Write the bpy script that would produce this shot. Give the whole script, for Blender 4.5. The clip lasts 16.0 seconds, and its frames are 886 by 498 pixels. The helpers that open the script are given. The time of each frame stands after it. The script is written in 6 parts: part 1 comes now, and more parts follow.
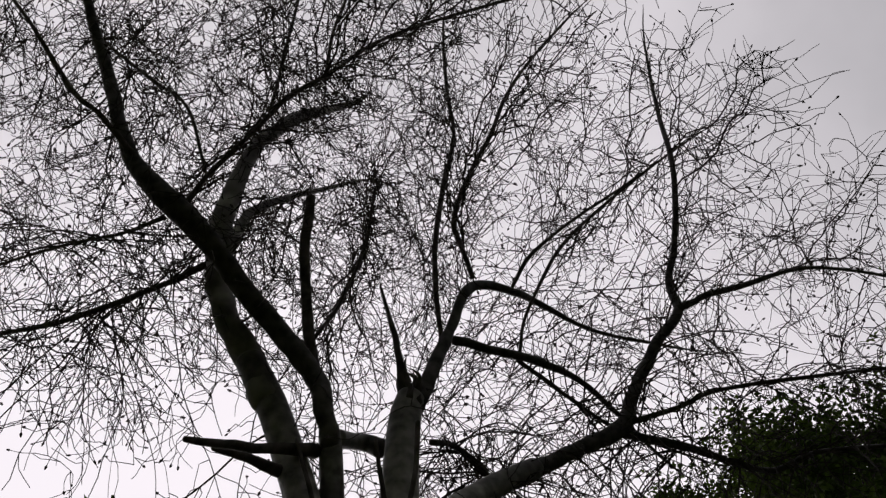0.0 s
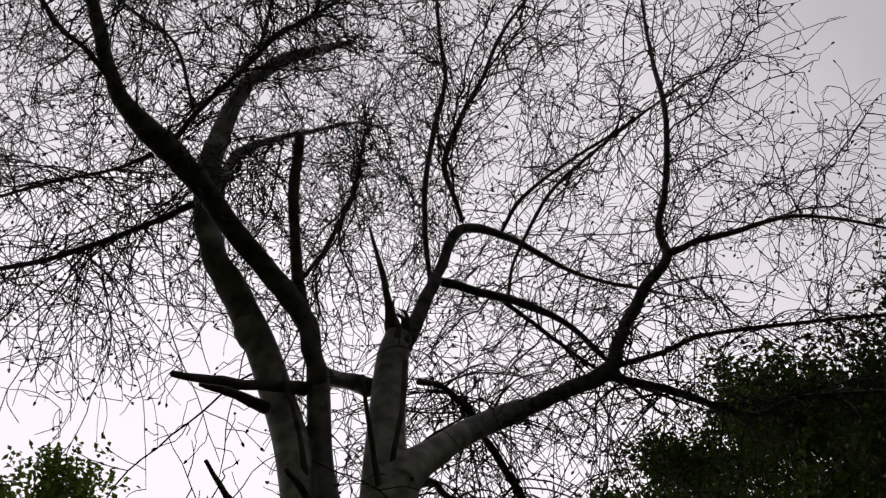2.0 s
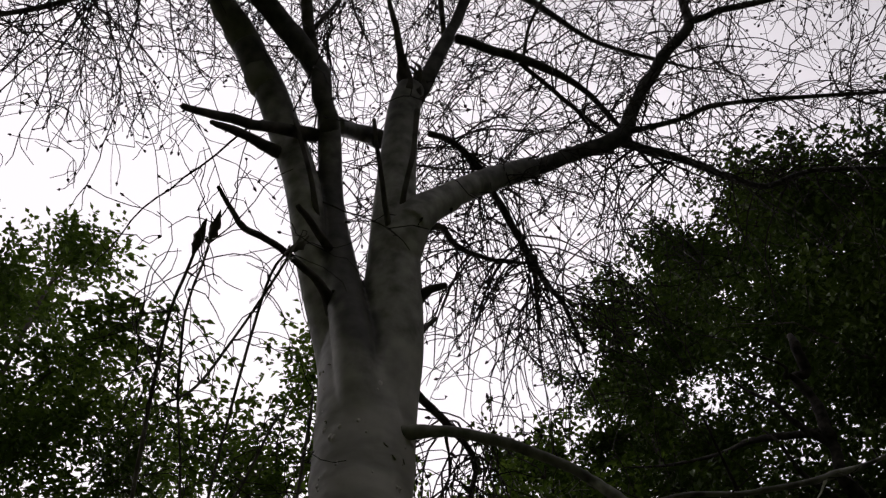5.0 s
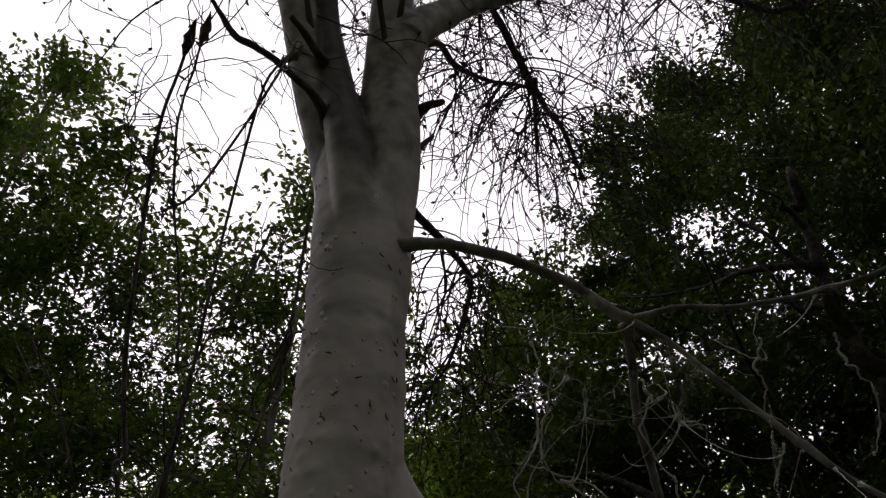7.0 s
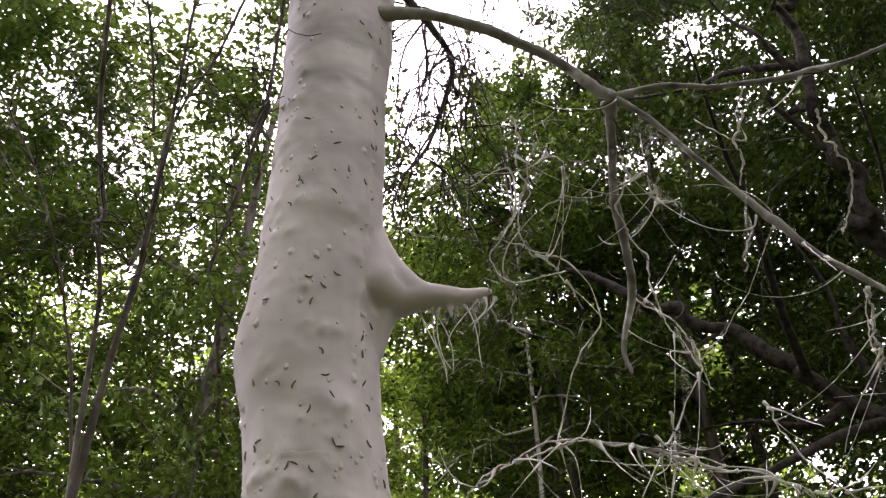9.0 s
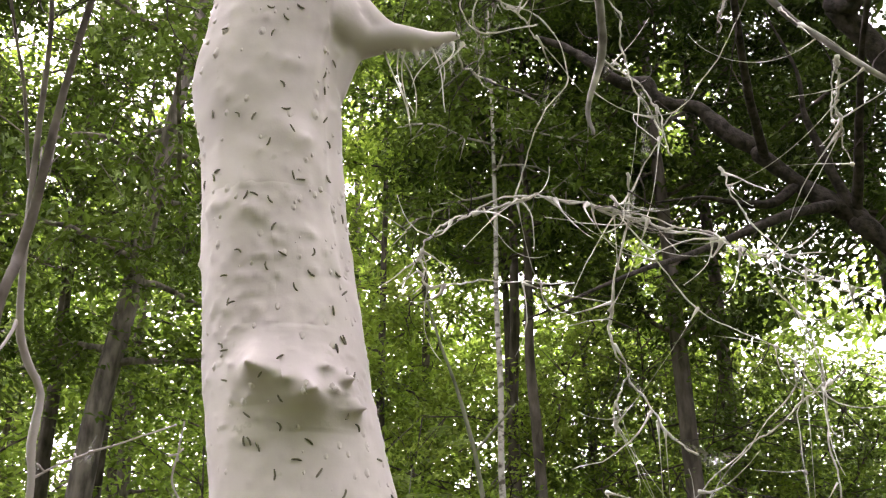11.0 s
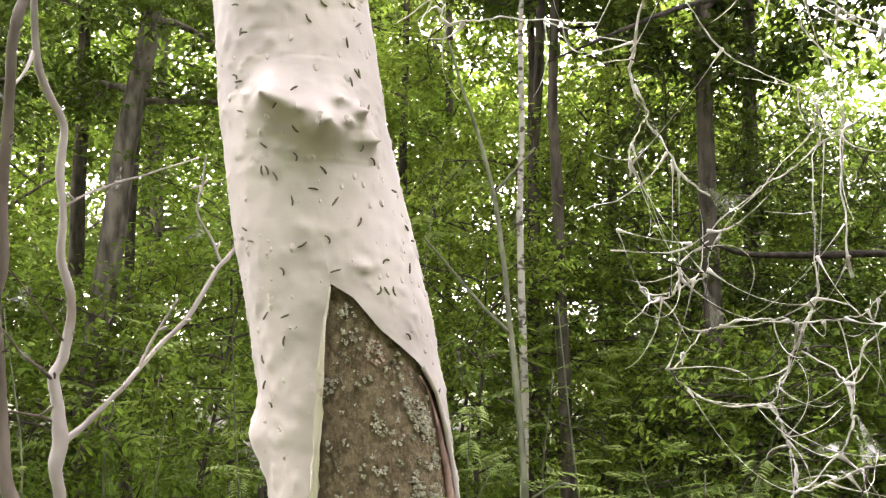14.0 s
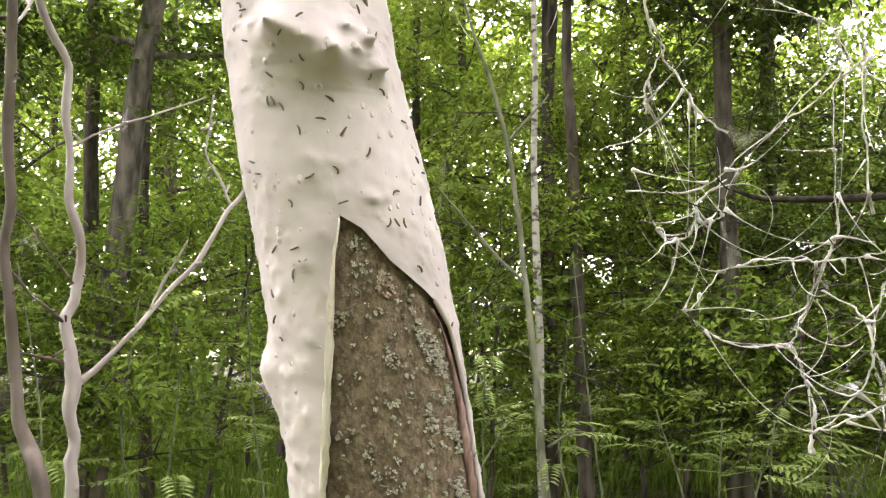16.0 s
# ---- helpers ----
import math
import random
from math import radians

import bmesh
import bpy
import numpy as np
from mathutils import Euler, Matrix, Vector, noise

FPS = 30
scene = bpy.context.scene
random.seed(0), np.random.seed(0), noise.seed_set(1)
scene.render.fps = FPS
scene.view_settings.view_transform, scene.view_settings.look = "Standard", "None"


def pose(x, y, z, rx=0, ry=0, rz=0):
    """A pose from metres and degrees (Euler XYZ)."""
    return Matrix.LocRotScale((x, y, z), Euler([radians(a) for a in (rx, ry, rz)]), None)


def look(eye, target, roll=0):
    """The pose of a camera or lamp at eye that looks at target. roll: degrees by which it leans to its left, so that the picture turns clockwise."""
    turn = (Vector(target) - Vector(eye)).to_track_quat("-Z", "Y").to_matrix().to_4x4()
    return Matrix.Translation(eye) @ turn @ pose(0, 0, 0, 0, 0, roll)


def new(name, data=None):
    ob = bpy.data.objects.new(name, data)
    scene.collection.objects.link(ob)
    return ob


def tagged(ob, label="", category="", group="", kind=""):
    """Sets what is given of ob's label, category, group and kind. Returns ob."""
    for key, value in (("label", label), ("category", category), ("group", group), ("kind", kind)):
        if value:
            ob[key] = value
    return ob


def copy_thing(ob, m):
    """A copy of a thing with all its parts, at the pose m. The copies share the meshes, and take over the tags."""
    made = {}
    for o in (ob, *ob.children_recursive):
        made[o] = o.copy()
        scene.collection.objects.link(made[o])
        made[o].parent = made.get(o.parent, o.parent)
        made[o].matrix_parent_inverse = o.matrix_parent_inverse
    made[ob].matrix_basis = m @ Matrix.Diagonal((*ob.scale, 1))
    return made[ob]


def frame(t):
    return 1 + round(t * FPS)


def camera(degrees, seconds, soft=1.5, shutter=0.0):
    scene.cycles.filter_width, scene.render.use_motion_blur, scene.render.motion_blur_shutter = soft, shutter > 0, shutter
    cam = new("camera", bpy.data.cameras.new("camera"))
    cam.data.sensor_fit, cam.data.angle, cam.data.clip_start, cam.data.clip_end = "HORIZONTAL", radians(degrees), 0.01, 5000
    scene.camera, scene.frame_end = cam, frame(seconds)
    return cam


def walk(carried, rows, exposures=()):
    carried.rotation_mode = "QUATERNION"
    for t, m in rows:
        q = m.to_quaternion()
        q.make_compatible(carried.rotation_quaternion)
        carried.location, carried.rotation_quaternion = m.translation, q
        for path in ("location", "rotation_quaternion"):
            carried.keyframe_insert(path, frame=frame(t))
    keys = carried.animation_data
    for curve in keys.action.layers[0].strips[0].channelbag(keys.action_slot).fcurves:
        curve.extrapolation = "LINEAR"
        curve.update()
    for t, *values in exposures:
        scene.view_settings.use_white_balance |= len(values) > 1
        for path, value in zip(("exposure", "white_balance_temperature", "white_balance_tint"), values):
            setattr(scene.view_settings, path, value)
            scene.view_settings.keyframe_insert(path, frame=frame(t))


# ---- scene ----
# Path of the hand-held camera: seconds, eye, heading, pitch, lean
cam = camera(50.5, 16.0, soft=1.3)
PATH = [
    (0.0, 0.132, -0.240, 1.885, -5.93, 70.49, 12.06),
    (0.5, 0.128, -0.239, 1.885, -5.57, 70.18, 11.42),
    (1.0, 0.136, -0.233, 1.880, -5.92, 69.65, 11.54),
    (1.5, 0.137, -0.219, 1.881, -6.15, 68.94, 11.74),
    (2.0, 0.137, -0.205, 1.881, -5.66, 67.39, 11.10),
    (2.5, 0.130, -0.188, 1.879, -5.27, 66.17, 10.54),
    (3.0, 0.132, -0.159, 1.864, -4.33, 64.16, 9.14),
    (3.5, 0.122, -0.128, 1.852, -3.27, 61.39, 7.83),
    (4.0, 0.110, -0.111, 1.842, -2.53, 58.81, 6.80),
    (4.2, 0.116, -0.096, 1.831, -2.04, 58.33, 6.55),
    (6.3, 0.120, 0.009, 1.800, 0.24, 49.30, 3.87),
    (6.5, 0.115, 0.013, 1.794, 0.09, 48.46, 4.10),
    (7.0, 0.115, 0.032, 1.784, 0.21, 45.92, 3.74),
    (7.5, 0.110, 0.036, 1.789, 0.19, 42.79, 3.66),
    (8.0, 0.102, 0.055, 1.774, -0.04, 40.20, 3.60),
    (8.5, 0.117, 0.083, 1.745, -0.06, 37.45, 3.21),
    (9.0, 0.109, 0.104, 1.720, -0.53, 34.45, 2.96),
    (9.5, 0.101, 0.119, 1.690, -0.48, 31.77, 1.89),
    (10.0, 0.101, 0.145, 1.662, -1.91, 28.76, 1.47),
    (10.2, 0.099, 0.154, 1.649, -2.58, 27.37, 1.09),
    (12.3, 0.136, 0.104, 1.719, -1.99, 10.81, -0.11),
    (12.5, 0.134, 0.109, 1.711, -1.91, 9.93, -0.27),
    (13.0, 0.136, 0.116, 1.689, -1.47, 8.38, -0.03),
    (13.5, 0.135, 0.123, 1.668, -1.13, 6.85, -0.06),
    (14.0, 0.129, 0.132, 1.648, -0.92, 5.39, -0.43),
    (14.5, 0.125, 0.141, 1.640, -0.63, 5.25, -0.67),
    (15.0, 0.127, 0.145, 1.636, -0.38, 5.11, -0.90),
    (15.5, 0.131, 0.154, 1.622, -0.19, 4.20, -0.34),
    (16.0, 0.135, 0.166, 1.603, -0.02, 3.01, 0.11),
]
EXPOSURE = [(0.0, -0.02, 6500, 18), (4.2, 0.1, 6500, 19), (6.8, 0.36, 6500, 23), (7.5, 0.85, 6500, 26), (8.1, 1.5, 6500, 29), (9.0, 3.08, 6480, 31), (9.6, 3.5, 6520, 31), (10.2, 3.68, 6550, 30), (12.3, 4.14, 6680, 27), (13.0, 4.26, 6720, 26), (16.0, 4.42, 6800, 25)]
walk(cam, [(t, pose(x, y, z, 90 + pitch, 0, yaw) @ pose(0, 0, 0, 0, 0, -lean)) for t, x, y, z, yaw, pitch, lean in PATH], EXPOSURE)


# ---------------------------------------------------------------- light
def overcast_sky():
    world = bpy.data.worlds.new("overcast_sky")
    scene.world = world
    world.use_nodes = True
    nt = world.node_tree
    nt.nodes.clear()
    out = nt.nodes.new("ShaderNodeOutputWorld")
    mix = nt.nodes.new("ShaderNodeMixShader")
    clear = nt.nodes.new("ShaderNodeBackground")
    cloud = nt.nodes.new("ShaderNodeBackground")
    sky = nt.nodes.new("ShaderNodeTexSky")
    sky.sky_type, sky.sun_disc = "NISHITA", False
    sky.sun_elevation, sky.sun_rotation = radians(41), radians(-17)
    clear.inputs["Strength"].default_value = 0.06
    co = nt.nodes.new("ShaderNodeTexCoord")
    noise_tex = nt.nodes.new("ShaderNodeTexNoise")
    noise_tex.inputs["Scale"].default_value = 2.4
    noise_tex.inputs["Detail"].default_value = 5
    noise_tex.inputs["Roughness"].default_value = 0.5
    # the cloud is thinnest and brightest round the hidden sun
    dot = nt.nodes.new("ShaderNodeVectorMath")
    dot.operation = "DOT_PRODUCT"
    dot.inputs[1].default_value = Vector((-0.22, 0.73, 0.65)).normalized()
    add = nt.nodes.new("ShaderNodeMath")
    add.operation = "MULTIPLY_ADD"
    add.inputs[1].default_value = 0.55
    ramp = nt.nodes.new("ShaderNodeValToRGB")
    ramp.color_ramp.elements[0].position, ramp.color_ramp.elements[0].color = 0.72, (0.40, 0.407, 0.407, 1)
    ramp.color_ramp.elements[1].position, ramp.color_ramp.elements[1].color = 1.18, (1.0, 0.98, 0.99, 1)
    cloud.inputs["Strength"].default_value = 1.0
    nt.links.new(co.outputs["Generated"], noise_tex.inputs["Vector"])
    nt.links.new(co.outputs["Generated"], dot.inputs[0])
    nt.links.new(noise_tex.outputs["Fac"], add.inputs[0])
    nt.links.new(dot.outputs["Value"], add.inputs[2])
    shift = nt.nodes.new("ShaderNodeMapRange")
    shift.inputs["From Min"].default_value, shift.inputs["From Max"].default_value = 0.75, 1.18
    nt.links.new(add.outputs[0], shift.inputs["Value"])
    ramp.color_ramp.elements[0].position, ramp.color_ramp.elements[1].position = 0.0, 1.0
    nt.links.new(shift.outputs[0], ramp.inputs["Fac"])
    nt.links.new(ramp.outputs["Color"], cloud.inputs["Color"])
    nt.links.new(sky.outputs["Color"], clear.inputs["Color"])
    mix.inputs["Fac"].default_value = 0.92
    nt.links.new(clear.outputs[0], mix.inputs[1])
    nt.links.new(cloud.outputs[0], mix.inputs[2])
    nt.links.new(mix.outputs[0], out.inputs["Surface"])
    lamp = bpy.data.lights.new("sun", "SUN")
    lamp.energy, lamp.angle, lamp.color = 0.6, radians(30), (1.0, 0.97, 0.92)
    sun = new("sun", lamp)
    sun.matrix_basis = look((-2.2, 7.3, 6.5), (0, 0, 0))


overcast_sky()


# ---------------------------------------------------------------- materials
def material(name, dark, light, scale=20.0, rough=0.85, bump=0.3, detail=6, stretch=(1, 1, 1), spec=0.3, lo=0.35, hi=0.65, bump_dist=0.004, per_object=0.0, through_light=0.0, spots=None):
    m = bpy.data.materials.new(name)
    m.use_nodes = True
    nt = m.node_tree
    b = nt.nodes["Principled BSDF"]
    co = nt.nodes.new("ShaderNodeTexCoord")
    mp = nt.nodes.new("ShaderNodeMapping")
    mp.inputs["Scale"].default_value = stretch
    nt.links.new(co.outputs["Object"], mp.inputs["Vector"])
    n1 = nt.nodes.new("ShaderNodeTexNoise")
    n1.inputs["Scale"].default_value, n1.inputs["Detail"].default_value = scale, detail
    nt.links.new(mp.outputs[0], n1.inputs["Vector"])
    ramp = nt.nodes.new("ShaderNodeValToRGB")
    ramp.color_ramp.elements[0].position, ramp.color_ramp.elements[0].color = lo, (*dark, 1)
    ramp.color_ramp.elements[1].position, ramp.color_ramp.elements[1].color = hi, (*light, 1)
    nt.links.new(n1.outputs["Fac"], ramp.inputs["Fac"])
    colour = ramp.outputs["Color"]
    if spots:
        n3 = nt.nodes.new("ShaderNodeTexNoise")
        n3.inputs["Scale"].default_value, n3.inputs["Detail"].default_value = spots[0], 4
        nt.links.new(co.outputs["Object"], n3.inputs["Vector"])
        r3 = nt.nodes.new("ShaderNodeValToRGB")
        r3.color_ramp.elements[0].position, r3.color_ramp.elements[0].color = spots[1], (0, 0, 0, 1)
        r3.color_ramp.elements[1].position, r3.color_ramp.elements[1].color = spots[2], (1, 1, 1, 1)
        nt.links.new(n3.outputs["Fac"], r3.inputs["Fac"])
        mx = nt.nodes.new("ShaderNodeMixRGB")
        mx.inputs[2].default_value = (*spots[3], 1)
        nt.links.new(r3.outputs["Color"], mx.inputs[0])
        nt.links.new(colour, mx.inputs[1])
        colour = mx.outputs[0]
    if per_object:
        geo = nt.nodes.new("ShaderNodeNewGeometry")
        hsv = nt.nodes.new("ShaderNodeHueSaturation")
        mr = nt.nodes.new("ShaderNodeMapRange")
        mr.inputs["To Min"].default_value, mr.inputs["To Max"].default_value = 1 - per_object, 1 + per_object
        nt.links.new(geo.outputs["Random Per Island"], mr.inputs["Value"])
        nt.links.new(mr.outputs[0], hsv.inputs["Value"])
        nt.links.new(colour, hsv.inputs["Color"])
        colour = hsv.outputs["Color"]
    nt.links.new(colour, b.inputs["Base Color"])
    b.inputs["Roughness"].default_value = rough
    b.inputs["Specular IOR Level"].default_value = spec
    if bump:
        n2 = nt.nodes.new("ShaderNodeTexNoise")
        n2.inputs["Scale"].default_value, n2.inputs["Detail"].default_value = scale * 2.2, 8
        nt.links.new(mp.outputs[0], n2.inputs["Vector"])
        bp = nt.nodes.new("ShaderNodeBump")
        bp.inputs["Strength"].default_value, bp.inputs["Distance"].default_value = bump, bump_dist
        nt.links.new(n2.outputs["Fac"], bp.inputs["Height"])
        nt.links.new(bp.outputs[0], b.inputs["Normal"])
    if through_light:
        tr = nt.nodes.new("ShaderNodeBsdfTranslucent")
        nt.links.new(colour, tr.inputs["Color"])
        mix = nt.nodes.new("ShaderNodeMixShader")
        mix.inputs["Fac"].default_value = through_light
        nt.links.new(b.outputs[0], mix.inputs[1])
        nt.links.new(tr.outputs[0], mix.inputs[2])
        nt.links.new(mix.outputs[0], nt.nodes["Material Output"].inputs["Surface"])
    return m


M_WEB = material("trunk_silk", (0.385, 0.338, 0.331), (0.54, 0.483, 0.474), 4.0, 0.55, 0.0, 7, (1, 1, 0.8), 0.35, 0.34, 0.62, spots=(38, 0.66, 0.74, (0.41, 0.372, 0.335)))
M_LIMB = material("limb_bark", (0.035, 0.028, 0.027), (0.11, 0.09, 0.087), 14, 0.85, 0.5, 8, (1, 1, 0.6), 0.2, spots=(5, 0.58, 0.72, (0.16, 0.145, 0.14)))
M_LIMB_MID = material("half_webbed_limb", (0.09, 0.08, 0.077), (0.26, 0.24, 0.23), 9, 0.75, 0.4, 7, (1, 1, 0.6), 0.25, spots=(4.5, 0.55, 0.68, (0.42, 0.40, 0.385)))
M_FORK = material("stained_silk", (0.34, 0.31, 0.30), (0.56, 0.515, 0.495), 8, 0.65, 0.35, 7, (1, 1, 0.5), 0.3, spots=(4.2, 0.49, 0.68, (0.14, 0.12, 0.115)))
M_BRANCH = material("thinly_webbed_branch", (0.08, 0.073, 0.07), (0.30, 0.28, 0.27), 16, 0.75, 0.4, 7, (1, 1, 0.6), 0.25, spots=(9, 0.58, 0.70, (0.62, 0.59, 0.56)))
M_TWIG = material("twig_bark", (0.02, 0.015, 0.015), (0.06, 0.045, 0.043), 30, 0.85, 0.0, 3)
M_SILK = material("silk_strand", (0.44, 0.42, 0.385), (0.76, 0.74, 0.70), 22, 0.65, 0.3, 6, spots=(11, 0.58, 0.68, (0.19, 0.16, 0.13)), through_light=0.15)
M_SAPLING = material("silk_covered_sapling", (0.25, 0.215, 0.21), (0.46, 0.415, 0.41), 12, 0.65, 0.3, 6, (1, 1, 0.35), spots=(5, 0.58, 0.70, (0.24, 0.19, 0.17)))
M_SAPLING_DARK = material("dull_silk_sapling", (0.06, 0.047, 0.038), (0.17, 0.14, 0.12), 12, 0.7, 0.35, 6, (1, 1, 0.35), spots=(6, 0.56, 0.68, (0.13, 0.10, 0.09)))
M_BARK = material("bare_trunk_bark", (0.07, 0.052, 0.034), (0.245, 0.187, 0.13), 95, 0.9, 0.9, 12, (1, 1, 0.75), 0.2, 0.3, 0.72, 0.004, spots=(150, 0.60, 0.70, (0.26, 0.225, 0.18)))
M_LICHEN = material("grey_lichen", (0.28, 0.265, 0.215), (0.52, 0.49, 0.42), 200, 0.95, 0.6, 6, bump_dist=0.002)
M_LICHEN_ROSE = material("rosy_lichen", (0.34, 0.22, 0.19), (0.6, 0.47, 0.43), 90, 0.95, 0.6, 6, bump_dist=0.002)
M_TORN = material("torn_silk_roll", (0.50, 0.46, 0.37), (0.68, 0.64, 0.56), 60, 0.7, 0.8, 6, (1, 1, 0.12), bump_dist=0.003, spots=(55, 0.60, 0.72, (0.34, 0.27, 0.19)))
M_RUST = material("rusty_torn_edge", (0.09, 0.04, 0.035), (0.36, 0.24, 0.215), 70, 0.8, 0.5, 6, (1, 1, 0.15))
M_CATERPILLAR = material("caterpillar_skin", (0.06, 0.053, 0.037), (0.19, 0.17, 0.115), 300, 0.5, 0.0, 3)
M_HEAD = material("caterpillar_head", (0.01, 0.01, 0.01), (0.03, 0.03, 0.03), 200, 0.3, 0.0, 2)
M_TRUNK = material("forest_bark", (0.045, 0.038, 0.032), (0.14, 0.12, 0.103), 22, 0.92, 0.7, 9, (1, 1, 0.3), 0.2, bump_dist=0.01)
M_GREY = material("grey_forest_bark", (0.07, 0.062, 0.054), (0.24, 0.21, 0.185), 22, 0.92, 0.7, 9, (1, 1, 0.3), 0.2, bump_dist=0.01)
M_OLD = material("old_dark_bark", (0.012, 0.010, 0.008), (0.048, 0.04, 0.034), 26, 0.92, 0.7, 9, (1, 1, 1), 0.2, bump_dist=0.01)
M_BIRCH = material("birch_bark", (0.08, 0.07, 0.06), (0.40, 0.38, 0.345), 14, 0.8, 0.4, 8, (1.3, 1.3, 2.4), 0.2, 0.38, 0.5)
M_STEM = material("green_grey_stem", (0.10, 0.11, 0.075), (0.22, 0.225, 0.165), 25, 0.85, 0.3, 6, (1, 1, 0.3))
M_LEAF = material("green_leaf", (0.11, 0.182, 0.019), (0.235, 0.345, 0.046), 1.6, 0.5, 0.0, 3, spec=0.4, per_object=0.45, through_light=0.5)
# brighter copy: sky backlight is partly put into the leaf colour
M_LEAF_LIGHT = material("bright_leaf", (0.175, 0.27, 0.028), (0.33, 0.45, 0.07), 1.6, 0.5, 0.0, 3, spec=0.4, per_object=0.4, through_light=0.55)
# two darker copies: shade inside and under the crowns is put into the colour
M_LEAF_SHADED = material("shaded_leaf", (0.034, 0.062, 0.009), (0.08, 0.12, 0.019), 1.4, 0.55, 0.0, 3, spec=0.2, per_object=0.45, through_light=0.16)
M_LEAF_HALF_SHADED = material("half_shaded_leaf", (0.066, 0.115, 0.014), (0.15, 0.225, 0.033), 1.5, 0.5, 0.0, 3, spec=0.3, per_object=0.45, through_light=0.28)
M_ROWAN = material("rowan_leaf", (0.135, 0.20, 0.045), (0.24, 0.325, 0.09), 2.5, 0.5, 0.0, 3, spec=0.35, per_object=0.25, through_light=0.35)
M_GRASS = material("grass_blade", (0.12, 0.20, 0.028), (0.25, 0.37, 0.065), 2.0, 0.55, 0.0, 3, per_object=0.35, through_light=0.4)
M_GROUND = material("forest_floor", (0.045, 0.05, 0.018), (0.12, 0.135, 0.048), 2.2, 0.95, 0.6, 10, bump_dist=0.03)


def membrane_material():
    m = material("silk_membrane", (0.7, 0.68, 0.65), (0.84, 0.82, 0.79), 40, 0.6, 0.2, 6)
    nt = m.node_tree
    out, b = nt.nodes["Material Output"], nt.nodes["Principled BSDF"]
    co = nt.nodes.new("ShaderNodeTexCoord")
    n = nt.nodes.new("ShaderNodeTexNoise")
    n.inputs["Scale"].default_value, n.inputs["Detail"].default_value = 55, 7
    ramp = nt.nodes.new("ShaderNodeValToRGB")
    ramp.color_ramp.elements[0].position, ramp.color_ramp.elements[0].color = 0.38, (0.04, 0.04, 0.04, 1)
    ramp.color_ramp.elements[1].position, ramp.color_ramp.elements[1].color = 0.70, (0.42, 0.42, 0.42, 1)
    clear = nt.nodes.new("ShaderNodeBsdfTransparent")
    mix = nt.nodes.new("ShaderNodeMixShader")
    nt.links.new(co.outputs["Object"], n.inputs["Vector"])
    nt.links.new(n.outputs["Fac"], ramp.inputs["Fac"])
    nt.links.new(ramp.outputs["Color"], mix.inputs["Fac"])
    nt.links.new(clear.outputs[0], mix.inputs[1])
    nt.links.new(b.outputs[0], mix.inputs[2])
    nt.links.new(mix.outputs[0], out.inputs["Surface"])
    return m


M_MEMBRANE = membrane_material()


def crease(mat, scale, strength, distance):
    """Fine wrinkles and knots in the stretched silk."""
    nt = mat.node_tree
    co = nt.nodes.new("ShaderNodeTexCoord")
    n = nt.nodes.new("ShaderNodeTexNoise")
    n.inputs["Scale"].default_value, n.inputs["Detail"].default_value, n.inputs["Roughness"].default_value = scale, 7, 0.62
    bp = nt.nodes.new("ShaderNodeBump")
    bp.inputs["Strength"].default_value, bp.inputs["Distance"].default_value = strength, distance
    nt.links.new(co.outputs["Object"], n.inputs["Vector"])
    nt.links.new(n.outputs["Fac"], bp.inputs["Height"])
    nt.links.new(bp.outputs[0], nt.nodes["Principled BSDF"].inputs["Normal"])


crease(M_WEB, 30, 0.13, 0.005)


def darken_upward(mat, low, high, dark, light):
    """Silk that gives way to a darker tone higher up, in ragged patches."""
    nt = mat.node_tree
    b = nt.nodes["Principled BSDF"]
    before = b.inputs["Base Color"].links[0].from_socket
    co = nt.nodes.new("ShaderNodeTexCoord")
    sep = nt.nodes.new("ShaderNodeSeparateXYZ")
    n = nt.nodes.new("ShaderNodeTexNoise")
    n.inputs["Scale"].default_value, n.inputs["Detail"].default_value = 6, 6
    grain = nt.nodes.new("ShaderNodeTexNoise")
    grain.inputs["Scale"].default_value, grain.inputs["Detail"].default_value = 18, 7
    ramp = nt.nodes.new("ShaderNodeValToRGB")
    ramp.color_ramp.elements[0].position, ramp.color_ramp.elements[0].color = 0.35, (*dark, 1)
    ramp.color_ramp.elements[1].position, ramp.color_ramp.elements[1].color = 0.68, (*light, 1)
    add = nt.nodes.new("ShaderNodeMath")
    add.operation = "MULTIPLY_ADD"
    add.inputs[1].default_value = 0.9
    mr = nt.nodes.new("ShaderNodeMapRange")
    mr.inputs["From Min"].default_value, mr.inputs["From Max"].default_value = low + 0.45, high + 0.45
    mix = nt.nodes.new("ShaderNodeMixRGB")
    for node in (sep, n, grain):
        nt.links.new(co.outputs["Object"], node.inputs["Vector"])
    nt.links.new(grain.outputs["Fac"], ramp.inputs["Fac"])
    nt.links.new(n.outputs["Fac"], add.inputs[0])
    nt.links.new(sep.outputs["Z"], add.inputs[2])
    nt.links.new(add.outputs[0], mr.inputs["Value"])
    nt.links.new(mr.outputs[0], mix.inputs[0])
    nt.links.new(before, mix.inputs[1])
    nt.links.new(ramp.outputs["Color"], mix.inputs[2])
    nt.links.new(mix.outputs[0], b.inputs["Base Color"])


